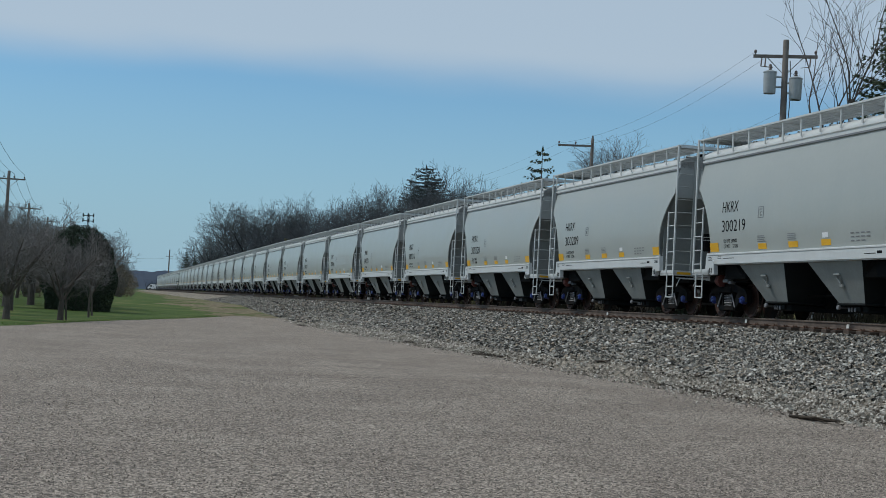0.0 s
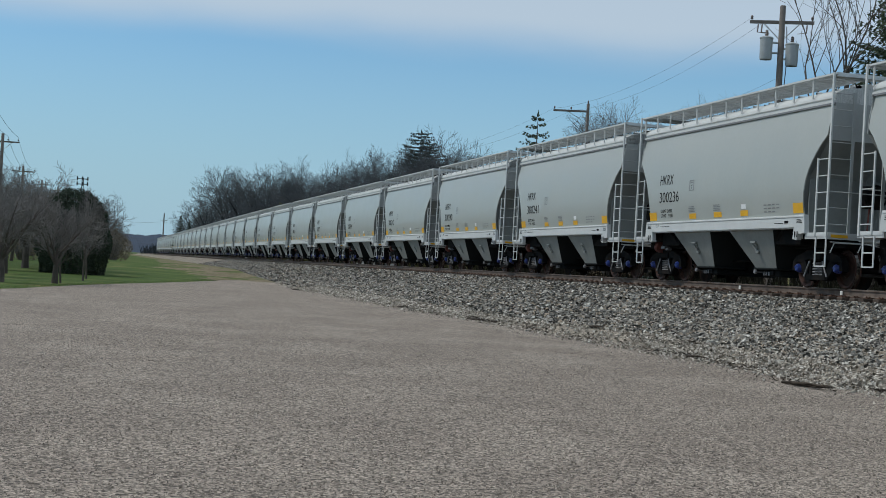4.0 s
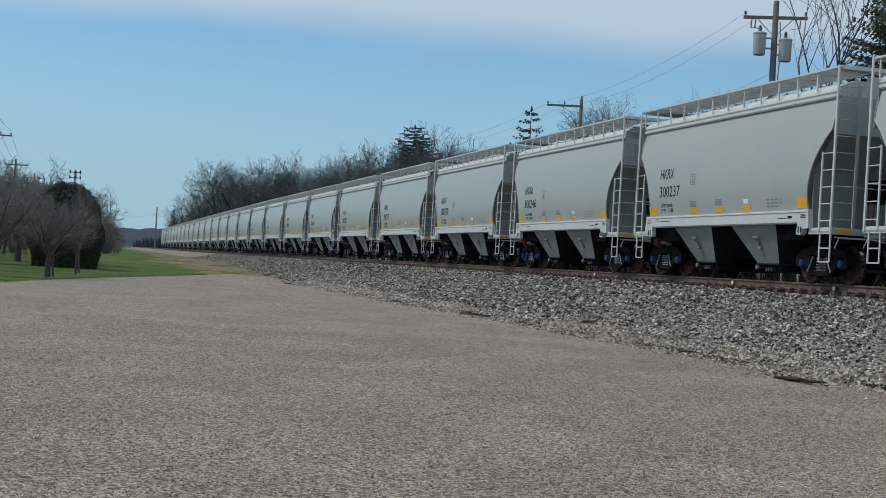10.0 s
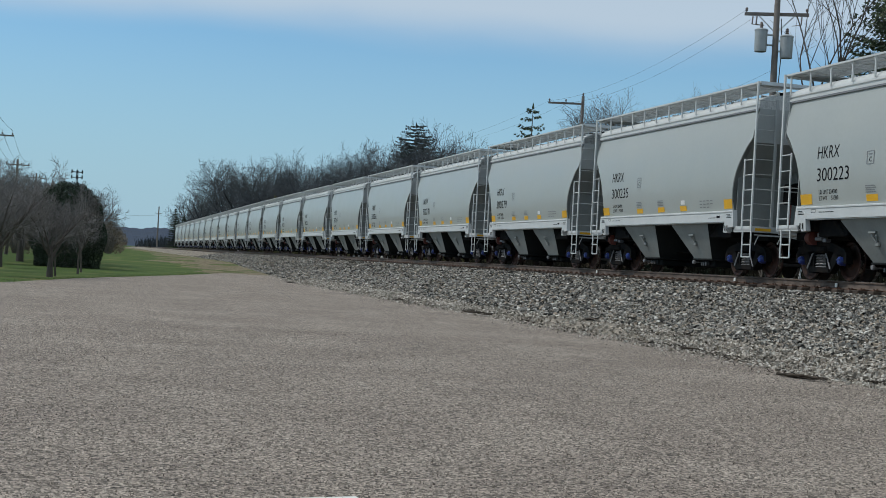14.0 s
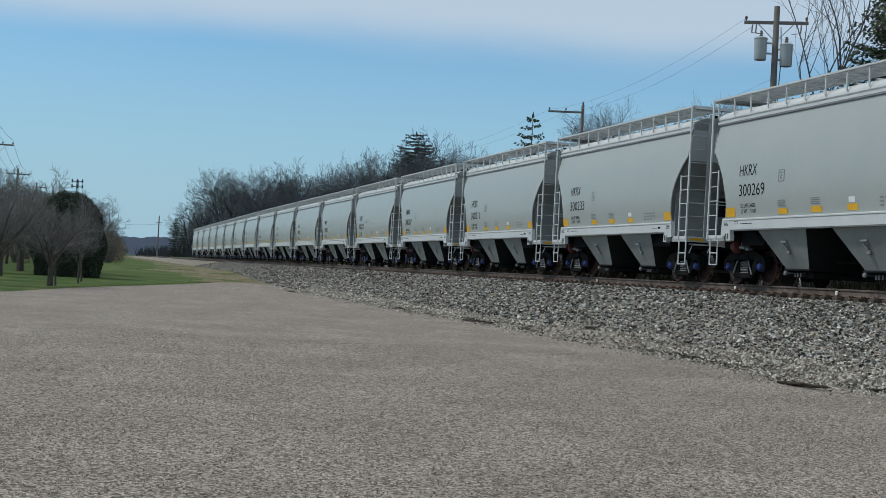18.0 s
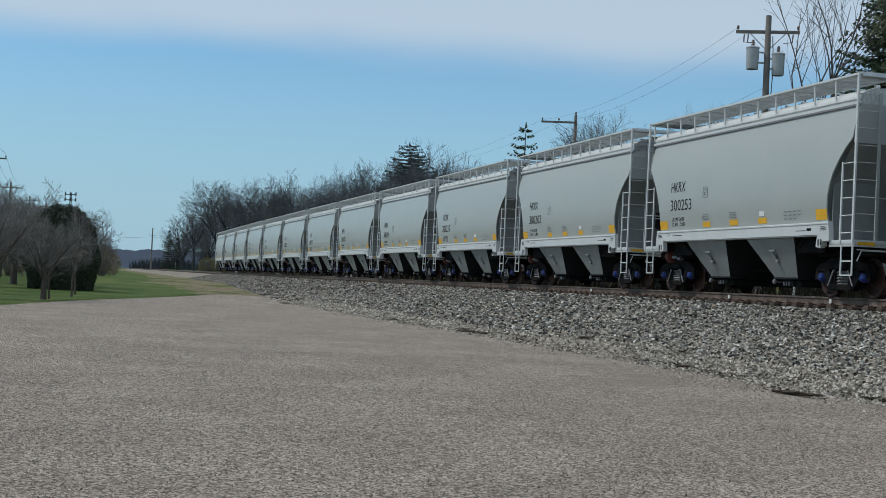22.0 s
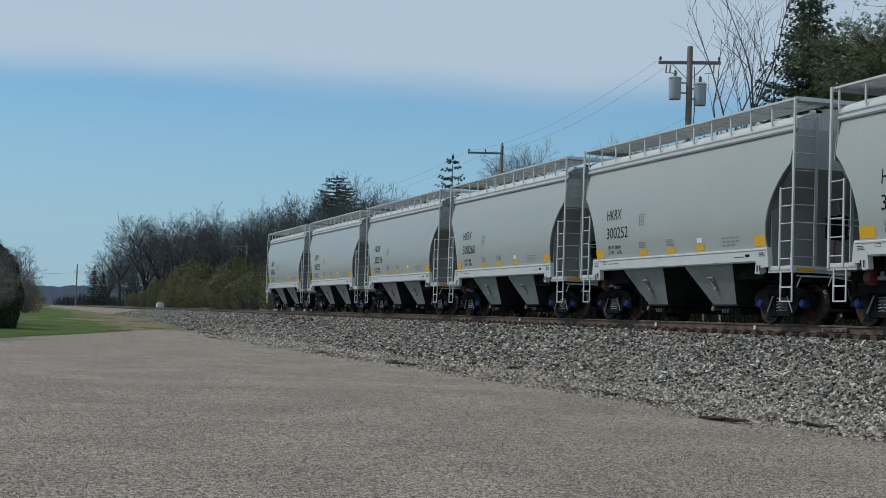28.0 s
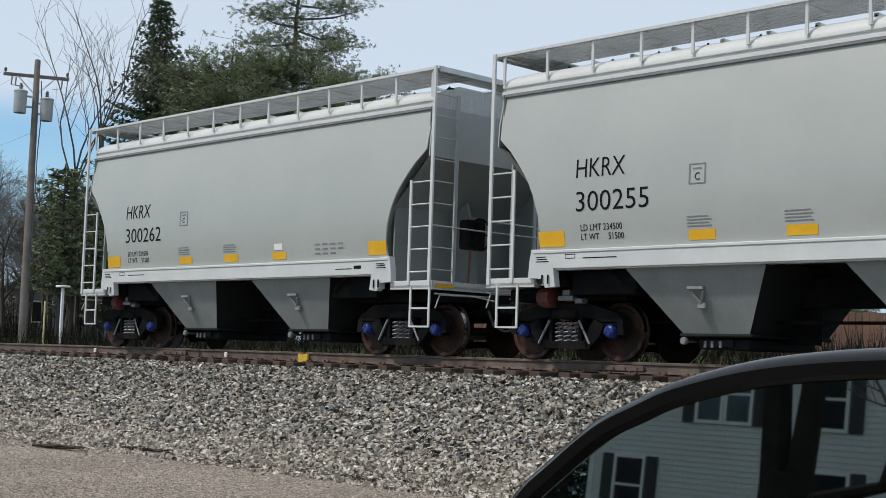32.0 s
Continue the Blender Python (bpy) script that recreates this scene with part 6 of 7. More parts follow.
for s in (-0.9, 0.95, -0.75):
    a = Vector((*ax1, 0)).normalized()
    g = Geo()
    p = a * s + Vector((0, 0, 10.3))
    g.tube(p, p + Vector((0.05, -0.05, -0.32)), 0.03, n=6)
    g.tube(p + Vector((0.05, -0.05, -0.32)), a * (s * 0.62) + Vector((0, 0, 9.95)), 0.012, n=4)
    part("fuse_cutout", g, M["insul"], tp)
g = Geo()
g.path([(0.2, 0.1, 10.2), (0.25, 0.15, 9.0), (0.2, 0.1, 7.5), (0.19, 0.05, 2.0)], 0.02, n=4)
part("ground_wire", g, M["wire"], tp)

# second pole with a one-sided arm
P2 = (-81.8, 29.6)
sp = utility_pole(P2[0], P2[1], 1.5, 12.29, 0.125, "grey wooden pole with a one-sided cross-arm")
arm(sp, 2.2, 10.28, (-0.35, -0.937), off=1.05, pins=3)
g = Geo()
g.lathe([(0.02, 10.78), (0.06, 10.85), (0.05, 10.95), (0.0, 11.0)], "z", 8)
part("pin_insulator", g, M["insul"], sp)

for x, y, top in ((-165, 27.6, 9.4), (-190, 26.7, 9.2)):
    ob = utility_pole(x, y, ground_z(x, y), top, 0.15, "grey wooden pole standing among the lineside trees")
    arm(ob, 2.2, top - ground_z(x, y) - 0.35, (-0.35, -0.937), off=1.05, pins=2)

# lamp globes on a short post by the house, stake and post near the transformer pole
for x, y, h in ((-79.6, 27.3, 3.2),):
    lp = thing("twin_lamp_post", "slim post with two white globe lamps by the house", "street lamp", m=pose(x, y, 1.5))
    g = Geo()
    g.tube((0, 0, -0.1), (0, 0, h), 0.04, n=8)
    g.tube((0.18, -0.3, h), (-0.18, 0.3, h), 0.025, n=6)
    part("lamp_stem", g, M["can"], lp)
    for s in (-1, 1):
        g = Geo()
        g.lathe([(0.03, h), (0.12, h + 0.05), (0.16, h + 0.16), (0.12, h + 0.28), (0.0, h + 0.32)], "z", 12, at=(-0.18 * s, 0.3 * s, 0))
        part("lamp_globe", g, M["decal_white"], lp, "white lamp globe", smooth=True)
M["stake"] = mat("yellowed_marker_stake", (0.5, 0.45, 0.22), 0.7, vary=0.15)
st = thing("marker_stake", "thin yellowish marker stake by the track", "post", m=pose(-46.2, 24.9, 1.25))
g = Geo()
g.box(-0.04, 0.04, -0.02, 0.02, -0.1, 1.75, b=0.008)
part("stake_blade", g, M["stake"], st)
wp = thing("white_post", "slim white post with a flat cap", "post", m=pose(-47.5, 26.3, 1.35))
g = Geo()
g.box(-0.05, 0.05, -0.05, 0.05, -0.1, 2.25, b=0.01)
g.box(-0.22, 0.22, -0.2, 0.2, 2.25, 2.33, b=0.02)
part("post_shaft", g, M["decal_white"], wp)

# poles down the street behind the bush
left = [(-119, -7.6, 10.46, 0.16), (-165, -8.1, 10.5, 0.15), (-205, -7.4, 10.9, 0.15), (-245, -7.4, 11.2, 0.15), (-256, -6.45, 12.2, 0.15)]
lp = []
for i, (x, y, t, r) in enumerate(left):
    ob = utility_pole(x, y, -0.2, t, r, "dark wooden street pole with a cross-arm")
    arm(ob, 2.6, t - 0.2 - 0.25, (0.08, 1.0), pins=4)
    if i == 0:
        arm(ob, 1.6, t - 4.2, (0.08, 1.0), pins=2, brace=False)
    lp.append(ob)
# the pole by the crossing
fp = utility_pole(-470, 22.8, 0.8, 15.0, 0.24, "tall grey pole beside the far crossing")
arm(fp, 2.2, 11.9, (0.2, 1), pins=3)


def wire(points, label, sag=0.6, r=0.012, group="overhead wires"):
    g = Geo()
    rows = []
    for a, b in zip(points, points[1:]):
        a, b = Vector(a), Vector(b)
        for i in range(13):
            u = i / 12
            p = a.lerp(b, u) - Vector((0, 0, sag * 4 * u * (1 - u)))
            rows.append([p + Vector((0, r * math.cos(k), r * math.sin(k))) for k in (0.0, 2.094, 4.189)])
    g.grid(rows, close=True)
    return thing("overhead_wire", label, "wire", group, g=g, material=M["wire"], fix=False)


a1 = Vector((*ax1, 0)).normalized()
for s, z, tx, ty, tz in ((-1.15, 11.85, -82.5, 27.6, 11.9), (-0.8, 11.6, -82.1, 28.6, 11.8), (0.1, 9.6, -81.8, 29.6, 10.6)):
    p = Vector((*P1, 0)) + a1 * s
    wire([(p.x, p.y, z), (tx, ty, tz), (-130, ty + 1.5, tz + 0.5)], "thin dark wire strung between the poles", 0.7, 0.006)
for dy in (-1.2, -0.4, 0.4, 1.2):
    wire([(-60, -7.3 + dy, 10.8)] + [(x, y + dy, t - 0.2) for x, y, t, r in left[:4]], "thin dark wire along the street", 0.8, 0.013)
wire([(-300, -8, 9.5), (-470, 22.6, 12.2), (-560, 60, 13)], "thin dark wire over the far crossing", 1.2, 0.03)
# far mast
mast = thing("radio_mast", "distant lattice mast with antenna panels", "mast", m=pose(-640, -5.7, 0))
g = Geo()
for dx, dy in ((-.7, -.4), (.7, -.4), (0, .8)):
    g.tube((dx, dy, 0), (dx * 0.5, dy * 0.5, 33.5), 0.16, n=4)
part("mast_frame", g, M["bark_far"], mast)
for z in (30.6, 33.0):
    g = Geo()
    g.box(-2.2, 2.2, -2.6, 2.6, z - 0.08, z + 0.08)
    for i in range(6):
        a = 1.047 * i
        g.box(2.0 * math.cos(a) - 0.25, 2.0 * math.cos(a) + 0.25, 2.6 * math.sin(a) - 0.25, 2.6 * math.sin(a) + 0.25, z - 0.6, z + 1.0)
    part("antenna_ring", g, M["bark_far"], mast)


# ---------------------------------------------------------------- houses, fence, boxes
M["siding"] = mat("white_clapboard_paint", (0.62, 0.63, 0.62), 0.65, vary=0.06, scale=0.8, fine=12, bump=0.05)
M["shutter"] = mat("black_shutter_paint", (0.025, 0.027, 0.03), 0.5, vary=0.1)
M["trim"] = mat("white_trim_paint", (0.72, 0.72, 0.70), 0.5, vary=0.05)
M["shingle"] = mat("grey_roof_shingle", (0.12, 0.115, 0.11), 0.9, vary=0.2, scale=1.5, fine=10, bump=0.4)
M["redroof"] = mat("faded_red_roof", (0.23, 0.045, 0.035), 0.8, vary=0.2, scale=1.0, fine=10)
M["brick"] = mat("red_brown_brick", (0.22, 0.10, 0.07), 0.85, vary=0.25, scale=3, fine=14)
M["fence"] = mat("brown_fence_wood", (0.135, 0.072, 0.05), 0.85, vary=0.2, scale=2, fine=18, rand=0.2)
M["green_box"] = mat("dark_green_box_paint", (0.03, 0.075, 0.055), 0.55, vary=0.12)
M["grey_wall"] = mat("grey_house_paint", (0.16, 0.165, 0.17), 0.8, vary=0.1)
M["concrete"] = mat("pale_concrete", (0.4, 0.39, 0.37), 0.9, vary=0.1, scale=1.5, fine=20)


def glass_mat(name, tint, rough=0.05):
    m = bpy.data.materials.new(name)
    m.use_nodes = True
    b = m.node_tree.nodes["Principled BSDF"]
    b.inputs["Base Color"].default_value = (*tint, 1)
    b.inputs["Roughness"].default_value = rough
    b.inputs["Specular IOR Level"].default_value = 0.8
    return m


M["pane"] = glass_mat("dark_window_glass", (0.02, 0.024, 0.028))


def wall_window(parent, x, z0, z1, w, y, out, shutters=(True, True), sash=True):
    """A window with frame, panes and shutters on a wall that faces along y."""
    g = Geo()
    a, b = sorted((y, y + out * 0.05))
    for x0, x1, h0, h1 in ((x - w / 2, x - w / 2 + 0.08, z0, z1), (x + w / 2 - 0.08, x + w / 2, z0, z1), (x - w / 2 + 0.08, x + w / 2 - 0.08, z1 - 0.08, z1), (x - w / 2 + 0.08, x + w / 2 - 0.08, z0, z0 + 0.08), (x - w / 2 + 0.08, x + w / 2 - 0.08, (z0 + z1) / 2 - 0.03, (z0 + z1) / 2 + 0.03)):
        g.box(x0, x1, a, b, h0, h1)
    wn = part("window", g, M["trim"], parent, "white sash window")
    for h0, h1 in ((z0 + 0.08, (z0 + z1) / 2 - 0.03), ((z0 + z1) / 2 + 0.03, z1 - 0.08)):
        g = Geo()
        c, d = sorted((y + out * 0.012, y + out * 0.02))
        g.box(x - w / 2 + 0.08, x + w / 2 - 0.08, c, d, h0, h1)
        part("pane", g, M["pane"], wn)
    for s, on in zip((-1, 1), shutters):
        if on:
            g = Geo()
            x0, x1 = sorted((x + s * (w / 2 + 0.03), x + s * (w / 2 + 0.36)))
            g.box(x0, x1, a, b, z0, z1, b=0.012)
            n = 12
            for i in range(n):
                h = z0 + 0.08 + (z1 - z0 - 0.16) * i / n
                g.box(x0 + 0.05, x1 - 0.05, *sorted((b if out > 0 else a, (b if out > 0 else a) + out * 0.012)), h, h + 0.06)
            part("shutter", g, M["shutter"], wn, "black louvred shutter")
    return wn


def gable_roof(parent, x0, x1, y0, y1, z, rise, m, over=0.4, along="x", name="roof"):
    g = Geo()
    if along == "x":
        ym = (y0 + y1) / 2
        top = [(y0 - over, z - 0.12), (ym, z + rise), (y1 + over, z - 0.12), (y1 + over, z - 0.27), (ym, z + rise - 0.18), (y0 - over, z - 0.27)]
        g.prism(top, "x", x0 - over, x1 + over)
    else:
        xm = (x0 + x1) / 2
        top = [(x0 - over, z - 0.12), (xm, z + rise), (x1 + over, z - 0.12), (x1 + over, z - 0.27), (xm, z + rise - 0.18), (x0 - over, z - 0.27)]
        g.prism(top, "y", y0 - over, y1 + over)
    return part(name, g, m, parent)


# white house behind the lot, seen in the wing mirror
wh = thing("white_house", "two-storey white clapboard house with black shutters", "house", m=pose(0, 0, 0))
g = Geo()
X0, X1, Y0, Y1, EV = -22.6, -8.0, -34.5, -26.0, 5.7
g.box(X0, X1, Y0, Y1 - 0.03, 0.35, EV)
g.prism([(Y0, EV), (Y1 - 0.03, EV), ((Y0 + Y1) / 2, EV + 2.6)], "x", X0, X1)
part("wall", g, M["siding"], wh)
g = Geo()
z = 0.45
while z < EV - 0.1:
    g.prism([(Y1 - 0.03, z), (Y1 - 0.002, z), (Y1 - 0.018, z + 0.125), (Y1 - 0.03, z + 0.125)], "x", X0, X1)
    z += 0.13
tagged(part("clapboard", g, M["siding"], wh, fix=False), kind="stuff")
g = Geo()
g.box(X0 - 0.03, X1 + 0.03, Y0 - 0.03, Y1 + 0.03, -0.2, 0.40)
part("foundation", g, M["concrete"], wh)
for x in (X0 + 0.05, X1 - 0.05):
    g = Geo()
    g.box(x - 0.08, x + 0.08, Y1 - 0.02, Y1 + 0.025, 0.4, EV)
    part("corner_board", g, M["trim"], wh)
gable_roof(wh, X0, X1, Y0, Y1, EV, 2.7, M["shingle"])
wall_window(wh, -21.36, 1.35, 2.82, 0.96, Y1, 1)
wall_window(wh, -19.18, 3.71, 5.15, 0.78, Y1, 1, (True, False))
wall_window(wh, -18.38, 3.71, 5.15, 0.78, Y1, 1, (False, True))
wall_window(wh, -15.98, 3.69, 5.15, 0.86, Y1, 1, (True, True))
wall_window(wh, -15.87, 1.35, 2.84, 0.92, Y1, 1, (False, True))
wall_window(wh, -12.2, 3.70, 5.15, 0.86, Y1, 1)
wall_window(wh, -12.2, 1.35, 2.84, 0.92, Y1, 1)

# bark for the forked trunk, darker than on the other trees
M["dark_bark"] = mat("near_black_bark", (0.028, 0.024, 0.021), 0.9, spec=0.1, vary=0.3, scale=3, fine=25, bump=0.5)
# forked tree in front of it, bare shrub twigs
ft = thing("forked_tree", "bare tree with a thick dark forked trunk", "tree", m=pose(-10.82, -16.0, 0))
g, c = Geo(), Geo()
g.tube((0, 0, -0.2), (0, 0, 1.2), 0.52, 0.42, n=10, caps=False)
g.tube((0, 0, 1.2), (0.02, 0, 2.2), 0.42, 0.40, n=10, caps=False)
g.tube((-0.18, 0, 1.9), (-0.36, 0.1, 6.5), 0.23, 0.15, n=9, caps=False)
g.tube((0.18, 0, 1.9), (0.54, -0.1, 6.5), 0.21, 0.12, n=9, caps=False)
g.tube((0.3, 0, 1.8), (1.7, 0.2, 2.15), 0.13, 0.08, n=7, caps=False)
rnd5 = random.Random(19)
for p, d in (((-0.27, 0.1, 6.2), (-0.4, 0.2, 1)), ((0.5, -0.1, 6.2), (0.5, 0, 1)), ((1.6, 0.2, 2.1), (0.4, 0.1, 1)), ((-0.2, 0.05, 4.6), (-1, 0.2, 0.6)), ((0.4, 0, 5.0), (1, -0.2, 0.7))):
    grow(g, c, Vector(p), Vector(d), 2.6, 0.09, 1, rnd5, 0.0, 0.7, 4, 3, 0.006)
part("trunk", g, M["dark_bark"], ft, smooth=True, fix=False)
part("crown", c, M["twig"], ft, fix=False)

# red-roofed house among the trees across the track
rh = thing("red_roof_house", "pale house with a faded red roof behind trees", "house", m=pose(-135.5, 45.0, 1.7, 0, 0, -18.5))
g = Geo()
g.box(-4, 4, -4, 4, -0.2, 6.6)
part("wall", g, M["siding"], rh)
g = Geo()
g.add([(-4.4, -4.4, 6.5), (4.4, -4.4, 6.5), (4.4, 4.4, 6.5), (-4.4, 4.4, 6.5), (-1.2, 0, 8.6), (1.2, 0, 8.6), (-4.4, -4.4, 6.3), (4.4, -4.4, 6.3), (4.4, 4.4, 6.3), (-4.4, 4.4, 6.3)], [(0, 1, 5, 4), (1, 2, 5), (2, 3, 4, 5), (3, 0, 4), (0, 6, 7, 1), (1, 7, 8, 2), (2, 8, 9, 3), (3, 9, 6, 0), (6, 9, 8, 7)])
part("roof", g, M["redroof"], rh, "faded red hipped roof")
g = Geo()
g.box(0.6, 1.3, 1.0, 1.7, 6.0, 9.9, b=0.02)
g.box(0.52, 1.38, 0.92, 1.78, 9.7, 9.9, b=0.02)
part("chimney", g, M["brick"], rh, "red brick chimney")
g = Geo()
g.box(4.0, 6.2, -3.6, 3.6, 2.7, 2.95)
for y in (-3.4, -1.2, 1.2, 3.4):
    g.box(5.9, 6.1, y - 0.1, y + 0.1, 0, 2.7)
part("porch", g, M["trim"], rh, "white front porch")
for y in (-2.2, 0.0, 2.2):
    for z in (0.9, 3.9):
        g = Geo()
        g.box(4.0, 4.06, y - 0.5, y + 0.5, z, z + 1.6)
        w = part("window", g, M["trim"], rh)
        g = Geo()
        g.box(4.06, 4.075, y - 0.41, y + 0.41, z + 0.09, z + 1.51)
        part("pane", g, M["pane"], w)

# grey house by the transformer pole
gh = thing("grey_house", "low grey house with a shingle roof", "house", m=pose(-72, 40.5, 1.7, 0, 0, -25))
g = Geo()
g.box(-5, 5, -4, 4, -0.2, 2.7)
g.prism([(-4, 2.7), (4, 2.7), (0, 4.9)], "x", -5, 5)
part("wall", g, M["grey_wall"], gh)
gable_roof(gh, -5, 5, -4, 4, 2.7, 2.3, M["shingle"])
for y in (-2.0, 1.6):
    g = Geo()
    g.box(5.0, 5.05, y - 0.55, y + 0.55, 0.9, 2.1)
    w = part("window", g, M["trim"], gh)
    g = Geo()
    g.box(5.05, 5.065, y - 0.46, y + 0.46, 0.99, 2.01)
    part("pane", g, M["pane"], w)

# brown board fence and green cabinet across the track
fe = thing("board_fence", "brown vertical board fence across the track", "fence", m=pose(0, 36.5, 1.65))
g = Geo()
for z in (0.3, 1.15):
    g.box(-42, 2, 0.03, 0.08, z, z + 0.09)
part("fence_rail", g, M["fence"], fe)
gb = Geo()
gb.box(-0.102, 0.102, -0.012, 0.012, -0.1, 1.45, b=0.004)
bm_ = gb.mesh("fence_board", [M["fence"]])
for i in range(200):
    o = new("fence_board", bm_)
    o.parent = fe
    o.location = (-42 + 0.22 * i, 0.01, 0.02 * math.sin(i * 1.7))
gc = thing("green_cabinet", "dark green ribbed metal cabinet across the track", "utility box", m=pose(-21.6, 31.0, 1.55))
g = Geo()
g.box(-1.1, 1.1, -0.6, 0.6, -0.1, 1.35, b=0.03)
for i in range(9):
    x = -1.0 + 0.25 * i
    g.box(x - 0.04, x + 0.04, -0.64, -0.6, 0.05, 1.25, b=0.008)
part("cabinet_body", g, M["green_box"], gc)
g = Geo()
g.box(-1.16, 1.16, -0.66, 0.66, 1.35, 1.42, b=0.02)
part("lid", g, M["green_box"], gc)

M["weed"] = mat("shade_dark_weeds", (0.019, 0.018, 0.012), 0.9, spec=0.1, vary=0.3, scale=0.8, bump=0, rand=0.4, island=True)
# added low brush along the far side, as one mass; its black stands for shade
g = Geo()
rb = random.Random(23)
for i in range(34000):
    x = rb.uniform(-95, 6)
    y = 22.4 + 8.0 * rb.random() ** 1.3
    if -56 < x < -44 and y > 23.5 and rb.random() < 0.8:
        continue
    h = rb.uniform(0.25, 1.0) * (1.0 + 0.14 * max(0, y - 23)) * (1.5 if rb.random() < 0.12 else 1.0) * (0.55 if x < -62 else 0.45 if x > -42 else 1.0)
    b = Vector((x, y, ground_z(x, y) - 0.05))
    q = b + Vector((rb.uniform(-.35, .35), rb.uniform(-.35, .35), h))
    s = Vector((rb.uniform(-1, 1), rb.uniform(-1, 1), 0)).normalized() * rb.uniform(0.01, 0.035)
    g.add([b + s, b - s, q], [(0, 1, 2)])
thing("low_brush", "low brush added along the far side, shade in its colour", "brush", kind="stuff", g=g, material=M["weed"], fix=False)

# far crossing: road, signal, relay box
g = Geo()
g.grid([[(x, y, 1.36 + 0.002 * abs(y - D)) for x in (-604.5, -600, -595.5)] for y in range(-120, 121, 20)])
thing("crossing_road", "grey road across the far end of the track", "road", kind="structure", g=g, material=M["grit"], fix=False)
for x, y in ((-420, 27.6), (-590, 11.0)):
    cs = thing("crossing_signal", "slim crossing signal mast with lamp heads", "signal", m=pose(x, y, 1.2))
    g = Geo()
    g.tube((0, 0, -0.1), (0, 0, 4.2), 0.09, n=6)
    part("mast", g, M["can"], cs)
    g = Geo()
    g.box(-0.12, 0.12, -1.0, 1.0, 2.7, 3.2, b=0.04)
    part("lamp_head", g, M["black"], cs, "black lamp heads")
rb_ = thing("relay_box", "small white trackside relay box", "utility box", m=pose(-205, 21.9, 0.95))
g = Geo()
g.box(-0.7, 0.7, -0.5, 0.5, -0.1, 1.1, b=0.04)
g.prism([(-0.55, 1.1), (0.55, 1.1), (0, 1.3)], "x", -0.75, 0.75)
part("box_shell", g, M["decal_white"], rb_)

# low concrete blocks and stub posts on the far side of the track
for x, w, h in ((-163.2, 1.3, 0.55), (-155.1, 0.8, 0.4), (-125.7, 0.9, 0.5), (-119.0, 0.85, 0.55), (-110.3, 0.9, 0.45), (-106.6, 0.6, 0.6)):
    cb = thing("concrete_block", "low weathered grey concrete block beside the track", "block", "blocks beside the track", m=pose(x, 22.8, ground_z(x, 22.8), 0, 0, 8 * math.sin(x)))
    g = Geo()
    g.box(-w / 2, w / 2, -0.3, 0.3, -0.1, h, b=0.05)
    part("block_body", g, M["concrete"], cb)
for x, h in ((-118.8, 1.3), (-113.4, 1.35)):
    sp_ = thing("stub_post", "short weathered post beside the track", "post", m=pose(x, 23.0, ground_z(x, 23.0)))
    g = Geo()
    g.lathe([(0.14, -0.1), (0.13, h * 0.6), (0.11, h - 0.03), (0.07, h), (0.0, h + 0.01)], "z", 10)
    part("post_shaft", g, M["concrete"], sp_, smooth=True)


# ---------------------------------------------------------------- wing mirror and door of the parked car
M["trim_black"] = mat("gloss_black_plastic", (0.004, 0.004, 0.0045), 0.2, spec=0.16, vary=0.1, scale=6, fine=80, bump=0.03)
M["mirror"] = bpy.data.materials.new("mirror_glass")
M["mirror"].use_nodes = True
mb = M["mirror"].node_tree.nodes["Principled BSDF"]
mb.inputs["Base Color"].default_value = (0.29, 0.322, 0.325, 1)
mb.inputs["Metallic"].default_value = 1.0
mb.inputs["Roughness"].default_value = 0.015
M["car_paint"] = mat("dark_car_paint", (0.03, 0.032, 0.036), 0.3, vary=0.05, coat=0.6, bump=0)
TILT = 0.068
MC = Vector((-0.4882, 0.7756, 1.3430))


def mplane(x, z, back=0.0):
    """A point of the mirror's tilted plane at x and height z, set back from it."""
    zz = (z - MC.z)
    return Vector((x, MC.y + zz * TILT + back, z))


RIM = [(-0.711, 1.215), (-0.705, 1.252), (-0.691, 1.278), (-0.673, 1.3), (-0.658, 1.3125), (-0.621, 1.3405), (-0.591, 1.355), (-0.562, 1.3665), (-0.507, 1.379), (-0.436, 1.3855), (-0.381, 1.384), (-0.356, 1.372), (-0.345, 1.345), (-0.341, 1.29), (-0.346, 1.215), (-0.366, 1.185), (-0.421, 1.172), (-0.541, 1.166), (-0.661, 1.17), (-0.701, 1.188)]



def rounded(pts, n=5):
    """A smooth closed line through the given corners."""
    out = []
    m = len(pts)
    for i in range(m):
        p0, p1, p2, p3 = (Vector(pts[(i + j - 1) % m]) for j in range(4))
        for j in range(n):
            u = j / n
            out.append(tuple(0.5 * (2 * p1 + (p2 - p0) * u + (2 * p0 - 5 * p1 + 4 * p2 - p3) * u * u + (3 * p1 - p0 - 3 * p2 + p3) * u ** 3)))
    return out


RIM = rounded(RIM)


def inset(k):
    cx, cz = -0.521, 1.275
    out = []
    for i, (x, z) in enumerate(RIM):
        (ax, az), (bx2, bz) = RIM[i - 1], RIM[(i + 1) % len(RIM)]
        t = Vector((bx2 - ax, bz - az)).normalized()
        n = Vector((-t.y, t.x))
        if n.dot(Vector((cx - x, cz - z))) < 0:
            n = -n
        out.append((x + n.x * k, z + n.y * k))
    return out


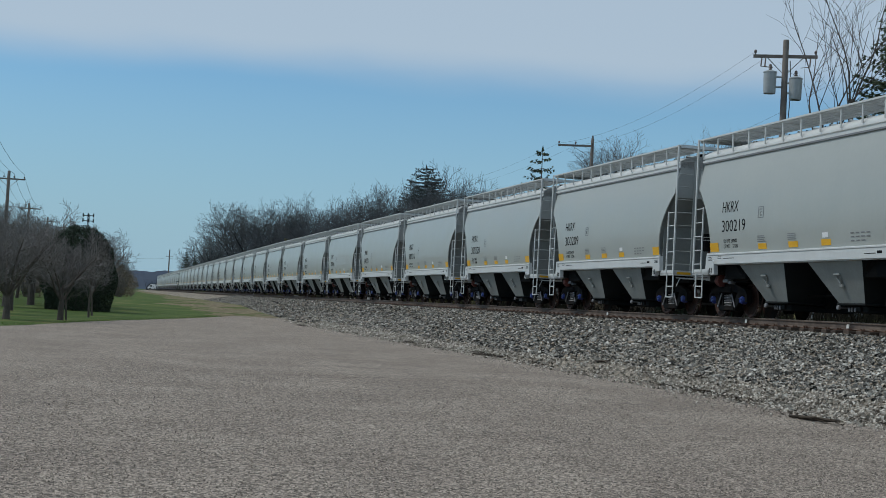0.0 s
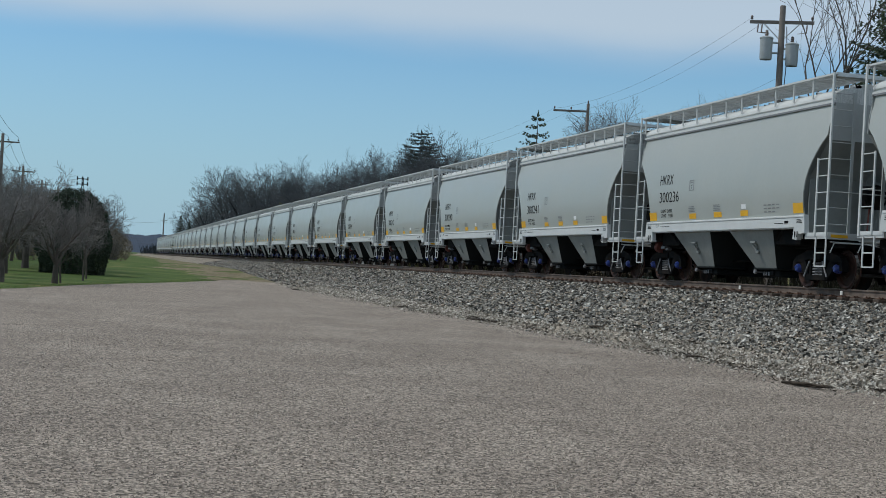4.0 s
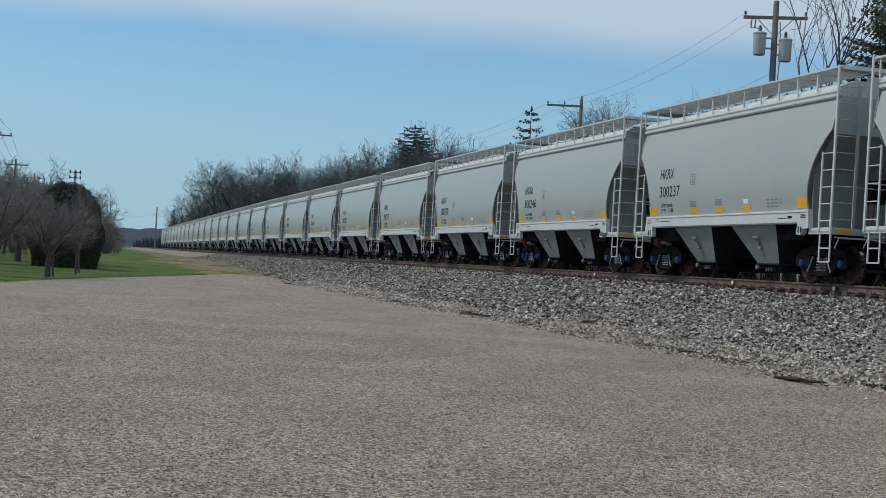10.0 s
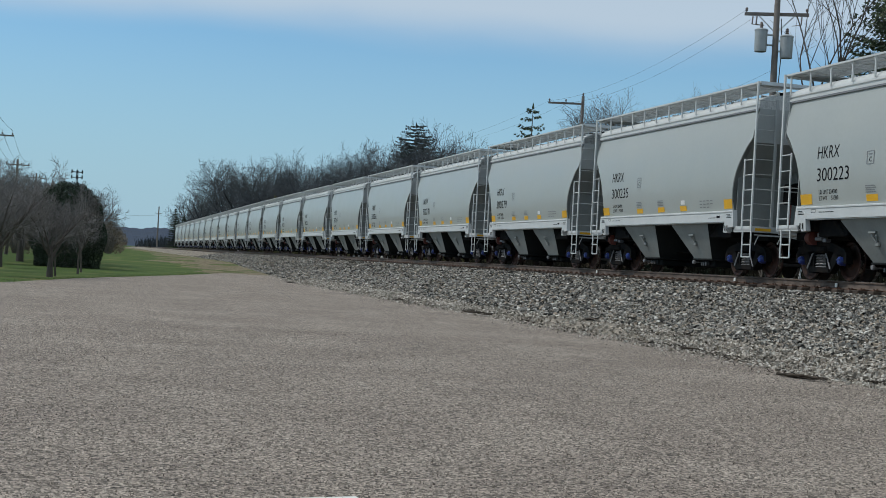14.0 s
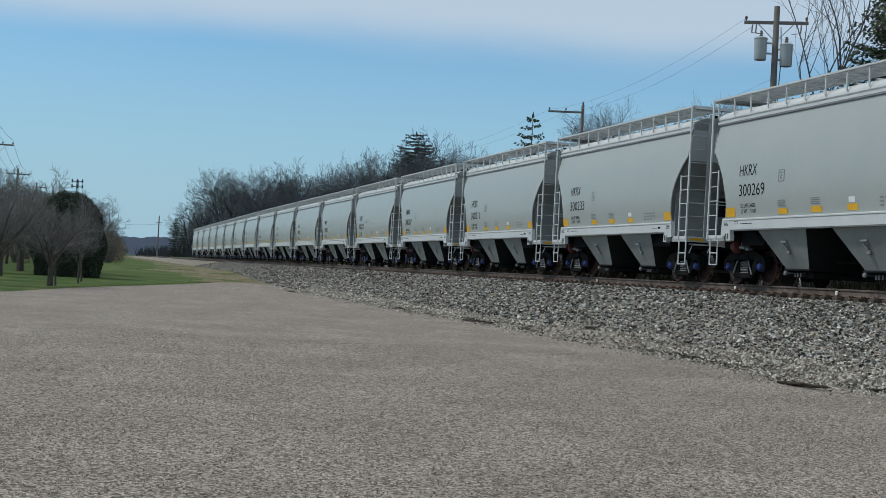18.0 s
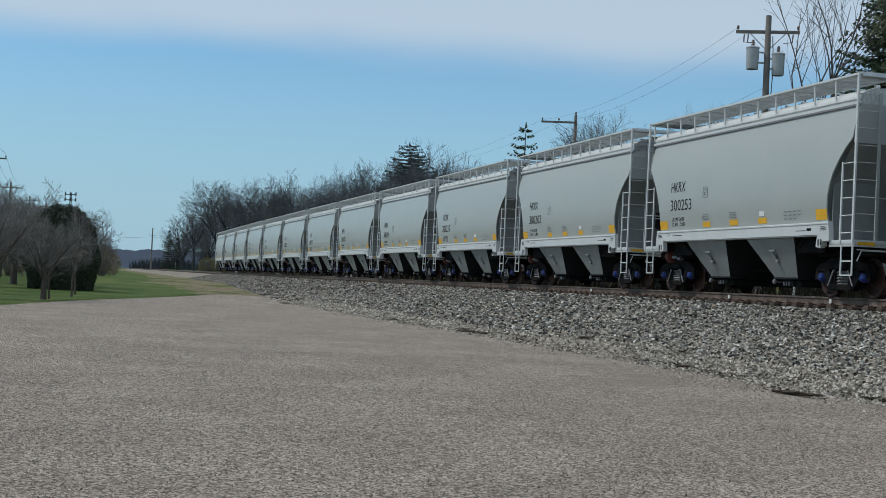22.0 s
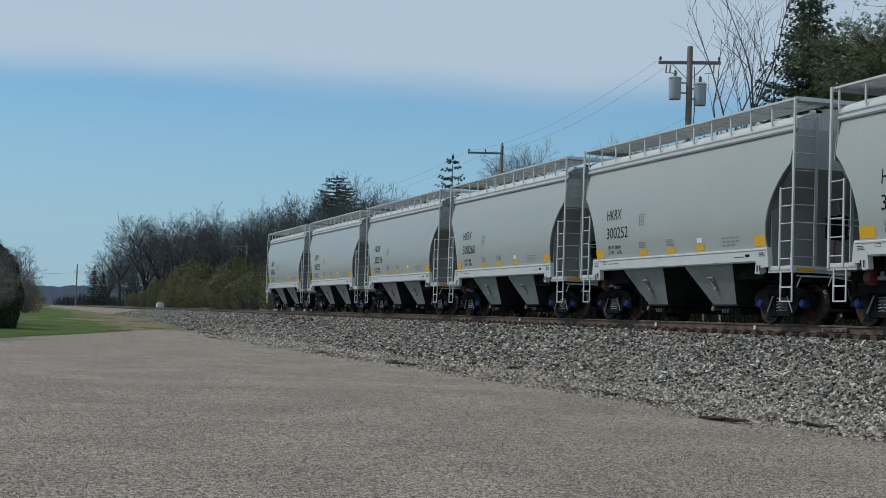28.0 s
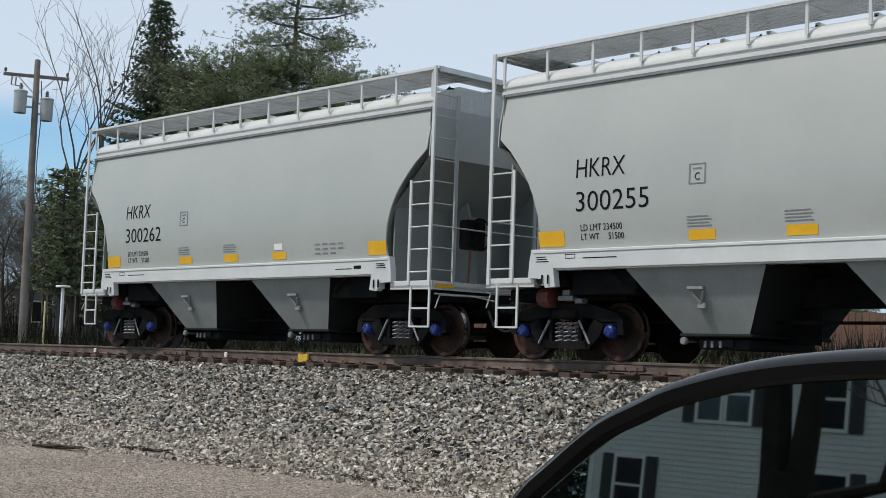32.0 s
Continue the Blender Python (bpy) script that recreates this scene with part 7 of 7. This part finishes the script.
door = thing("car_door", "dark car door with a black wing mirror", "car", m=pose(0, 0, 0))
g = Geo()
g.prism([(-0.55, 0.02), (0.85, 0.02), (0.90, 0.6), (0.78, 0.93), (0.70, 1.0), (-0.42, 1.02), (-0.47, 0.9)], "x", -0.34, -0.26)
part("door_panel", g, M["car_paint"], door)
g = Geo()
g.prism([(-0.42, 1.0), (0.70, 1.0), (0.68, 1.015), (-0.40, 1.035)], "x", -0.32, -0.28)
part("window_seal", g, M["rubber"], door)
g = Geo()
g.prism([(0.15, 0.80), (0.38, 0.80), (0.38, 0.84), (0.15, 0.84)], "x", -0.37, -0.34)
part("door_handle", g, M["trim_black"], door)
g = Geo()
r0, r1, r2 = inset(0.0), inset(0.006), inset(0.0145)
rings = [[mplane(x, z, 0.012) for x, z in inset(-0.002)], [mplane(x, z, 0.0) for x, z in inset(0.001)], [mplane(x, z, -0.004) for x, z in inset(0.005)], [mplane(x, z, -0.003) for x, z in inset(0.0115)], [mplane(x, z, 0.006) for x, z in inset(0.0150)]]
g.grid(rings, close=True)
cx, cz = -0.521, 1.275
back = [[mplane(x, z, 0.012) for x, z in inset(-0.002)]]
for k, b in ((0.0, 0.03), (0.012, 0.07), (0.04, 0.10), (0.09, 0.118)):
    back.append([mplane(cx + (x - cx) * (1 - k * 3.2), cz + (z - cz) * (1 - k * 3.0), b) for x, z in RIM])
g.grid(back, close=True)
g.add(back[-1], [tuple(range(len(RIM)))])
mh = part("mirror_housing", g, M["trim_black"], door, "gloss black mirror housing", smooth=True)
g = Geo()
g.add([mplane(x, z, 0.004) for x, z in inset(0.0145)], [tuple(range(len(RIM)))])
part("mirror_glass", g, M["mirror"], mh, "mirror glass reflecting a white house", fix=False)
g = Geo()
g.prism([(0.79, 1.21), (0.88, 1.21), (0.86, 1.29), (0.80, 1.29)], "x", -0.37, -0.28)
g.prism([(0.66, 0.98), (0.92, 0.98), (0.89, 1.29), (0.79, 1.29)], "x", -0.31, -0.275)
part("mirror_foot", g, M["trim_black"], door)


# ---------------------------------------------------------------- vehicles at the far crossing
M["van_white"] = mat("white_van_paint", (0.78, 0.78, 0.77), 0.35, vary=0.03, coat=0.4, bump=0)
M["dark_red"] = mat("dark_red_car_paint", (0.14, 0.02, 0.02), 0.35, vary=0.05, coat=0.4, bump=0)
M["tail"] = bpy.data.materials.new("red_tail_lamp")
M["tail"].use_nodes = True
tb = M["tail"].node_tree.nodes["Principled BSDF"]
tb.inputs["Base Color"].default_value = (0.35, 0.02, 0.015, 1)
tb.inputs["Emission Color"].default_value = (1.0, 0.08, 0.03, 1)
tb.inputs["Emission Strength"].default_value = 0.6


def vehicle(name, label, outline, half, paint, glass, wheels, z0=1.38):
    """A road vehicle that faces -y: side outline swept across its width."""
    v = thing(name, label, "vehicle", m=pose(-600, 20, z0))
    g = Geo()
    n = len(outline)
    rows = []
    for x, k in ((-half, 0.94), (-half * 0.93, 1.0), (half * 0.93, 1.0), (half, 0.94)):
        rows.append([(x, y * (1 if abs(x) < half else 0.985), 0.55 + (z - 0.55) * k) for y, z in outline])
    g.grid(rows, close=True)
    g.add(rows[0], [tuple(range(n))])
    g.add(rows[-1], [tuple(range(n))])
    part("body", g, M[paint], v)
    for s in (-1, 1):
        for poly in glass:
            g = Geo()
            g.prism(poly, "x", *sorted((s * (half - 0.01), s * (half + 0.012))))
            part("window", g, M["pane"], v)
        for y in wheels:
            g = Geo()
            g.lathe([(0.0, s * (half - 0.2)), (0.33, s * (half - 0.2)), (0.36, s * (half - 0.1)), (0.33, s * (half + 0.01)), (0.2, s * (half + 0.02)), (0.0, s * (half + 0.01))], "x", 16, at=(0, y, 0.36))
            part("wheel", g, M["rubber"], v)
        g = Geo()
        yb = max(y for y, z in outline)
        g.box(s * half * 0.82 - 0.1, s * half * 0.82 + 0.1, yb - 0.03, yb + 0.02, 0.75, 1.0)
        part("tail_lamp", g, M["tail"], v)
    return v


van = vehicle("white_van", "white delivery van crossing the far road", [(-2.75, 0.4), (-2.8, 0.9), (-2.5, 1.15), (-1.75, 2.0), (-1.4, 2.25), (2.6, 2.3), (2.75, 2.1), (2.75, 0.4)], 1.0, "van_white", [[(-2.1, 1.25), (-1.0, 1.25), (-1.0, 1.95), (-1.6, 1.95)]], (-1.75, 1.75))
car2 = vehicle("red_car", "dark red passenger car on the far road", [(-2.2, 0.35), (-2.25, 0.75), (-1.2, 0.95), (-0.5, 1.4), (1.0, 1.45), (1.7, 1.05), (2.2, 0.95), (2.2, 0.35)], 0.9, "dark_red", [[(-0.95, 1.0), (0.0, 1.0), (0.0, 1.35), (-0.45, 1.35)], [(0.08, 1.0), (1.4, 1.0), (0.95, 1.37), (0.08, 1.37)]], (-1.35, 1.35))


def other_motions():
    walk(van, [(t, pose(-600, y, 1.38)) for t, y in ((0.0, 23.6), (1.0, 21.1), (2.0, 18.6), (3.0, 16.1), (6.0, 6.0), (10.0, -12.0), (32.0, -112.0))])
    walk(car2, [(t, pose(-600, 55.0 - 2.9 * t, 1.38)) for t in (0.0, 8.0, 16.0, 24.0, 32.0)])


# ---------------------------------------------------------------- ties and plates
random.seed(21)
track = thing("track_ties", "weathered dark wooden ties under the rails", "track", kind="structure")
gt = Geo()
gt.box(-0.115, 0.115, -1.3, 1.3, -0.18, 0.0, b=0.012)
tie_mesh = gt.mesh("tie", [M["tie"]])
gp = Geo()
gp.box(-0.10, 0.10, -0.19, 0.19, 0.0, 0.022, b=0.004)
for sx in (-0.06, 0.06):
    for sy in (-0.1, 0.1):
        gp.box(sx - 0.012, sx + 0.012, sy - 0.02, sy + 0.02, 0.02, 0.05, b=0.003)
plate_mesh = gp.mesh("tie_plate", [M["plate"]])
for i in range(170):
    x = 3.0 - 0.52 * i + random.uniform(-0.03, 0.03)
    t = new("tie", tie_mesh)
    t.parent = track
    t.matrix_basis = pose(x, D + random.uniform(-0.06, 0.06), RAIL - 0.192, 0, 0, random.uniform(-1.5, 1.5))
    p = new("tie_plate", plate_mesh)
    p.parent = track
    p.matrix_basis = pose(x, D - 0.753, RAIL - 0.191)
g = Geo()
for i in range(700):
    x = -85.6 - 0.52 * i
    g.box(x - 0.115, x + 0.115, D - 1.3, D + 1.3, RAIL - 0.37, RAIL - 0.19)
tagged(part("far_ties", g, M["tie"], track, fix=False), kind="stuff")
# lay the far track along its bend
for ob in list(bpy.data.objects):
    if ob.type == "MESH" and ob.name.split(".")[0] in ("rail_bar", "running_surface", "ballast_bed", "far_ties", "ballast_stones"):
        for v in ob.data.vertices:
            if v.co.x < -120:
                v.co.y += curve(v.co.x)
motions()
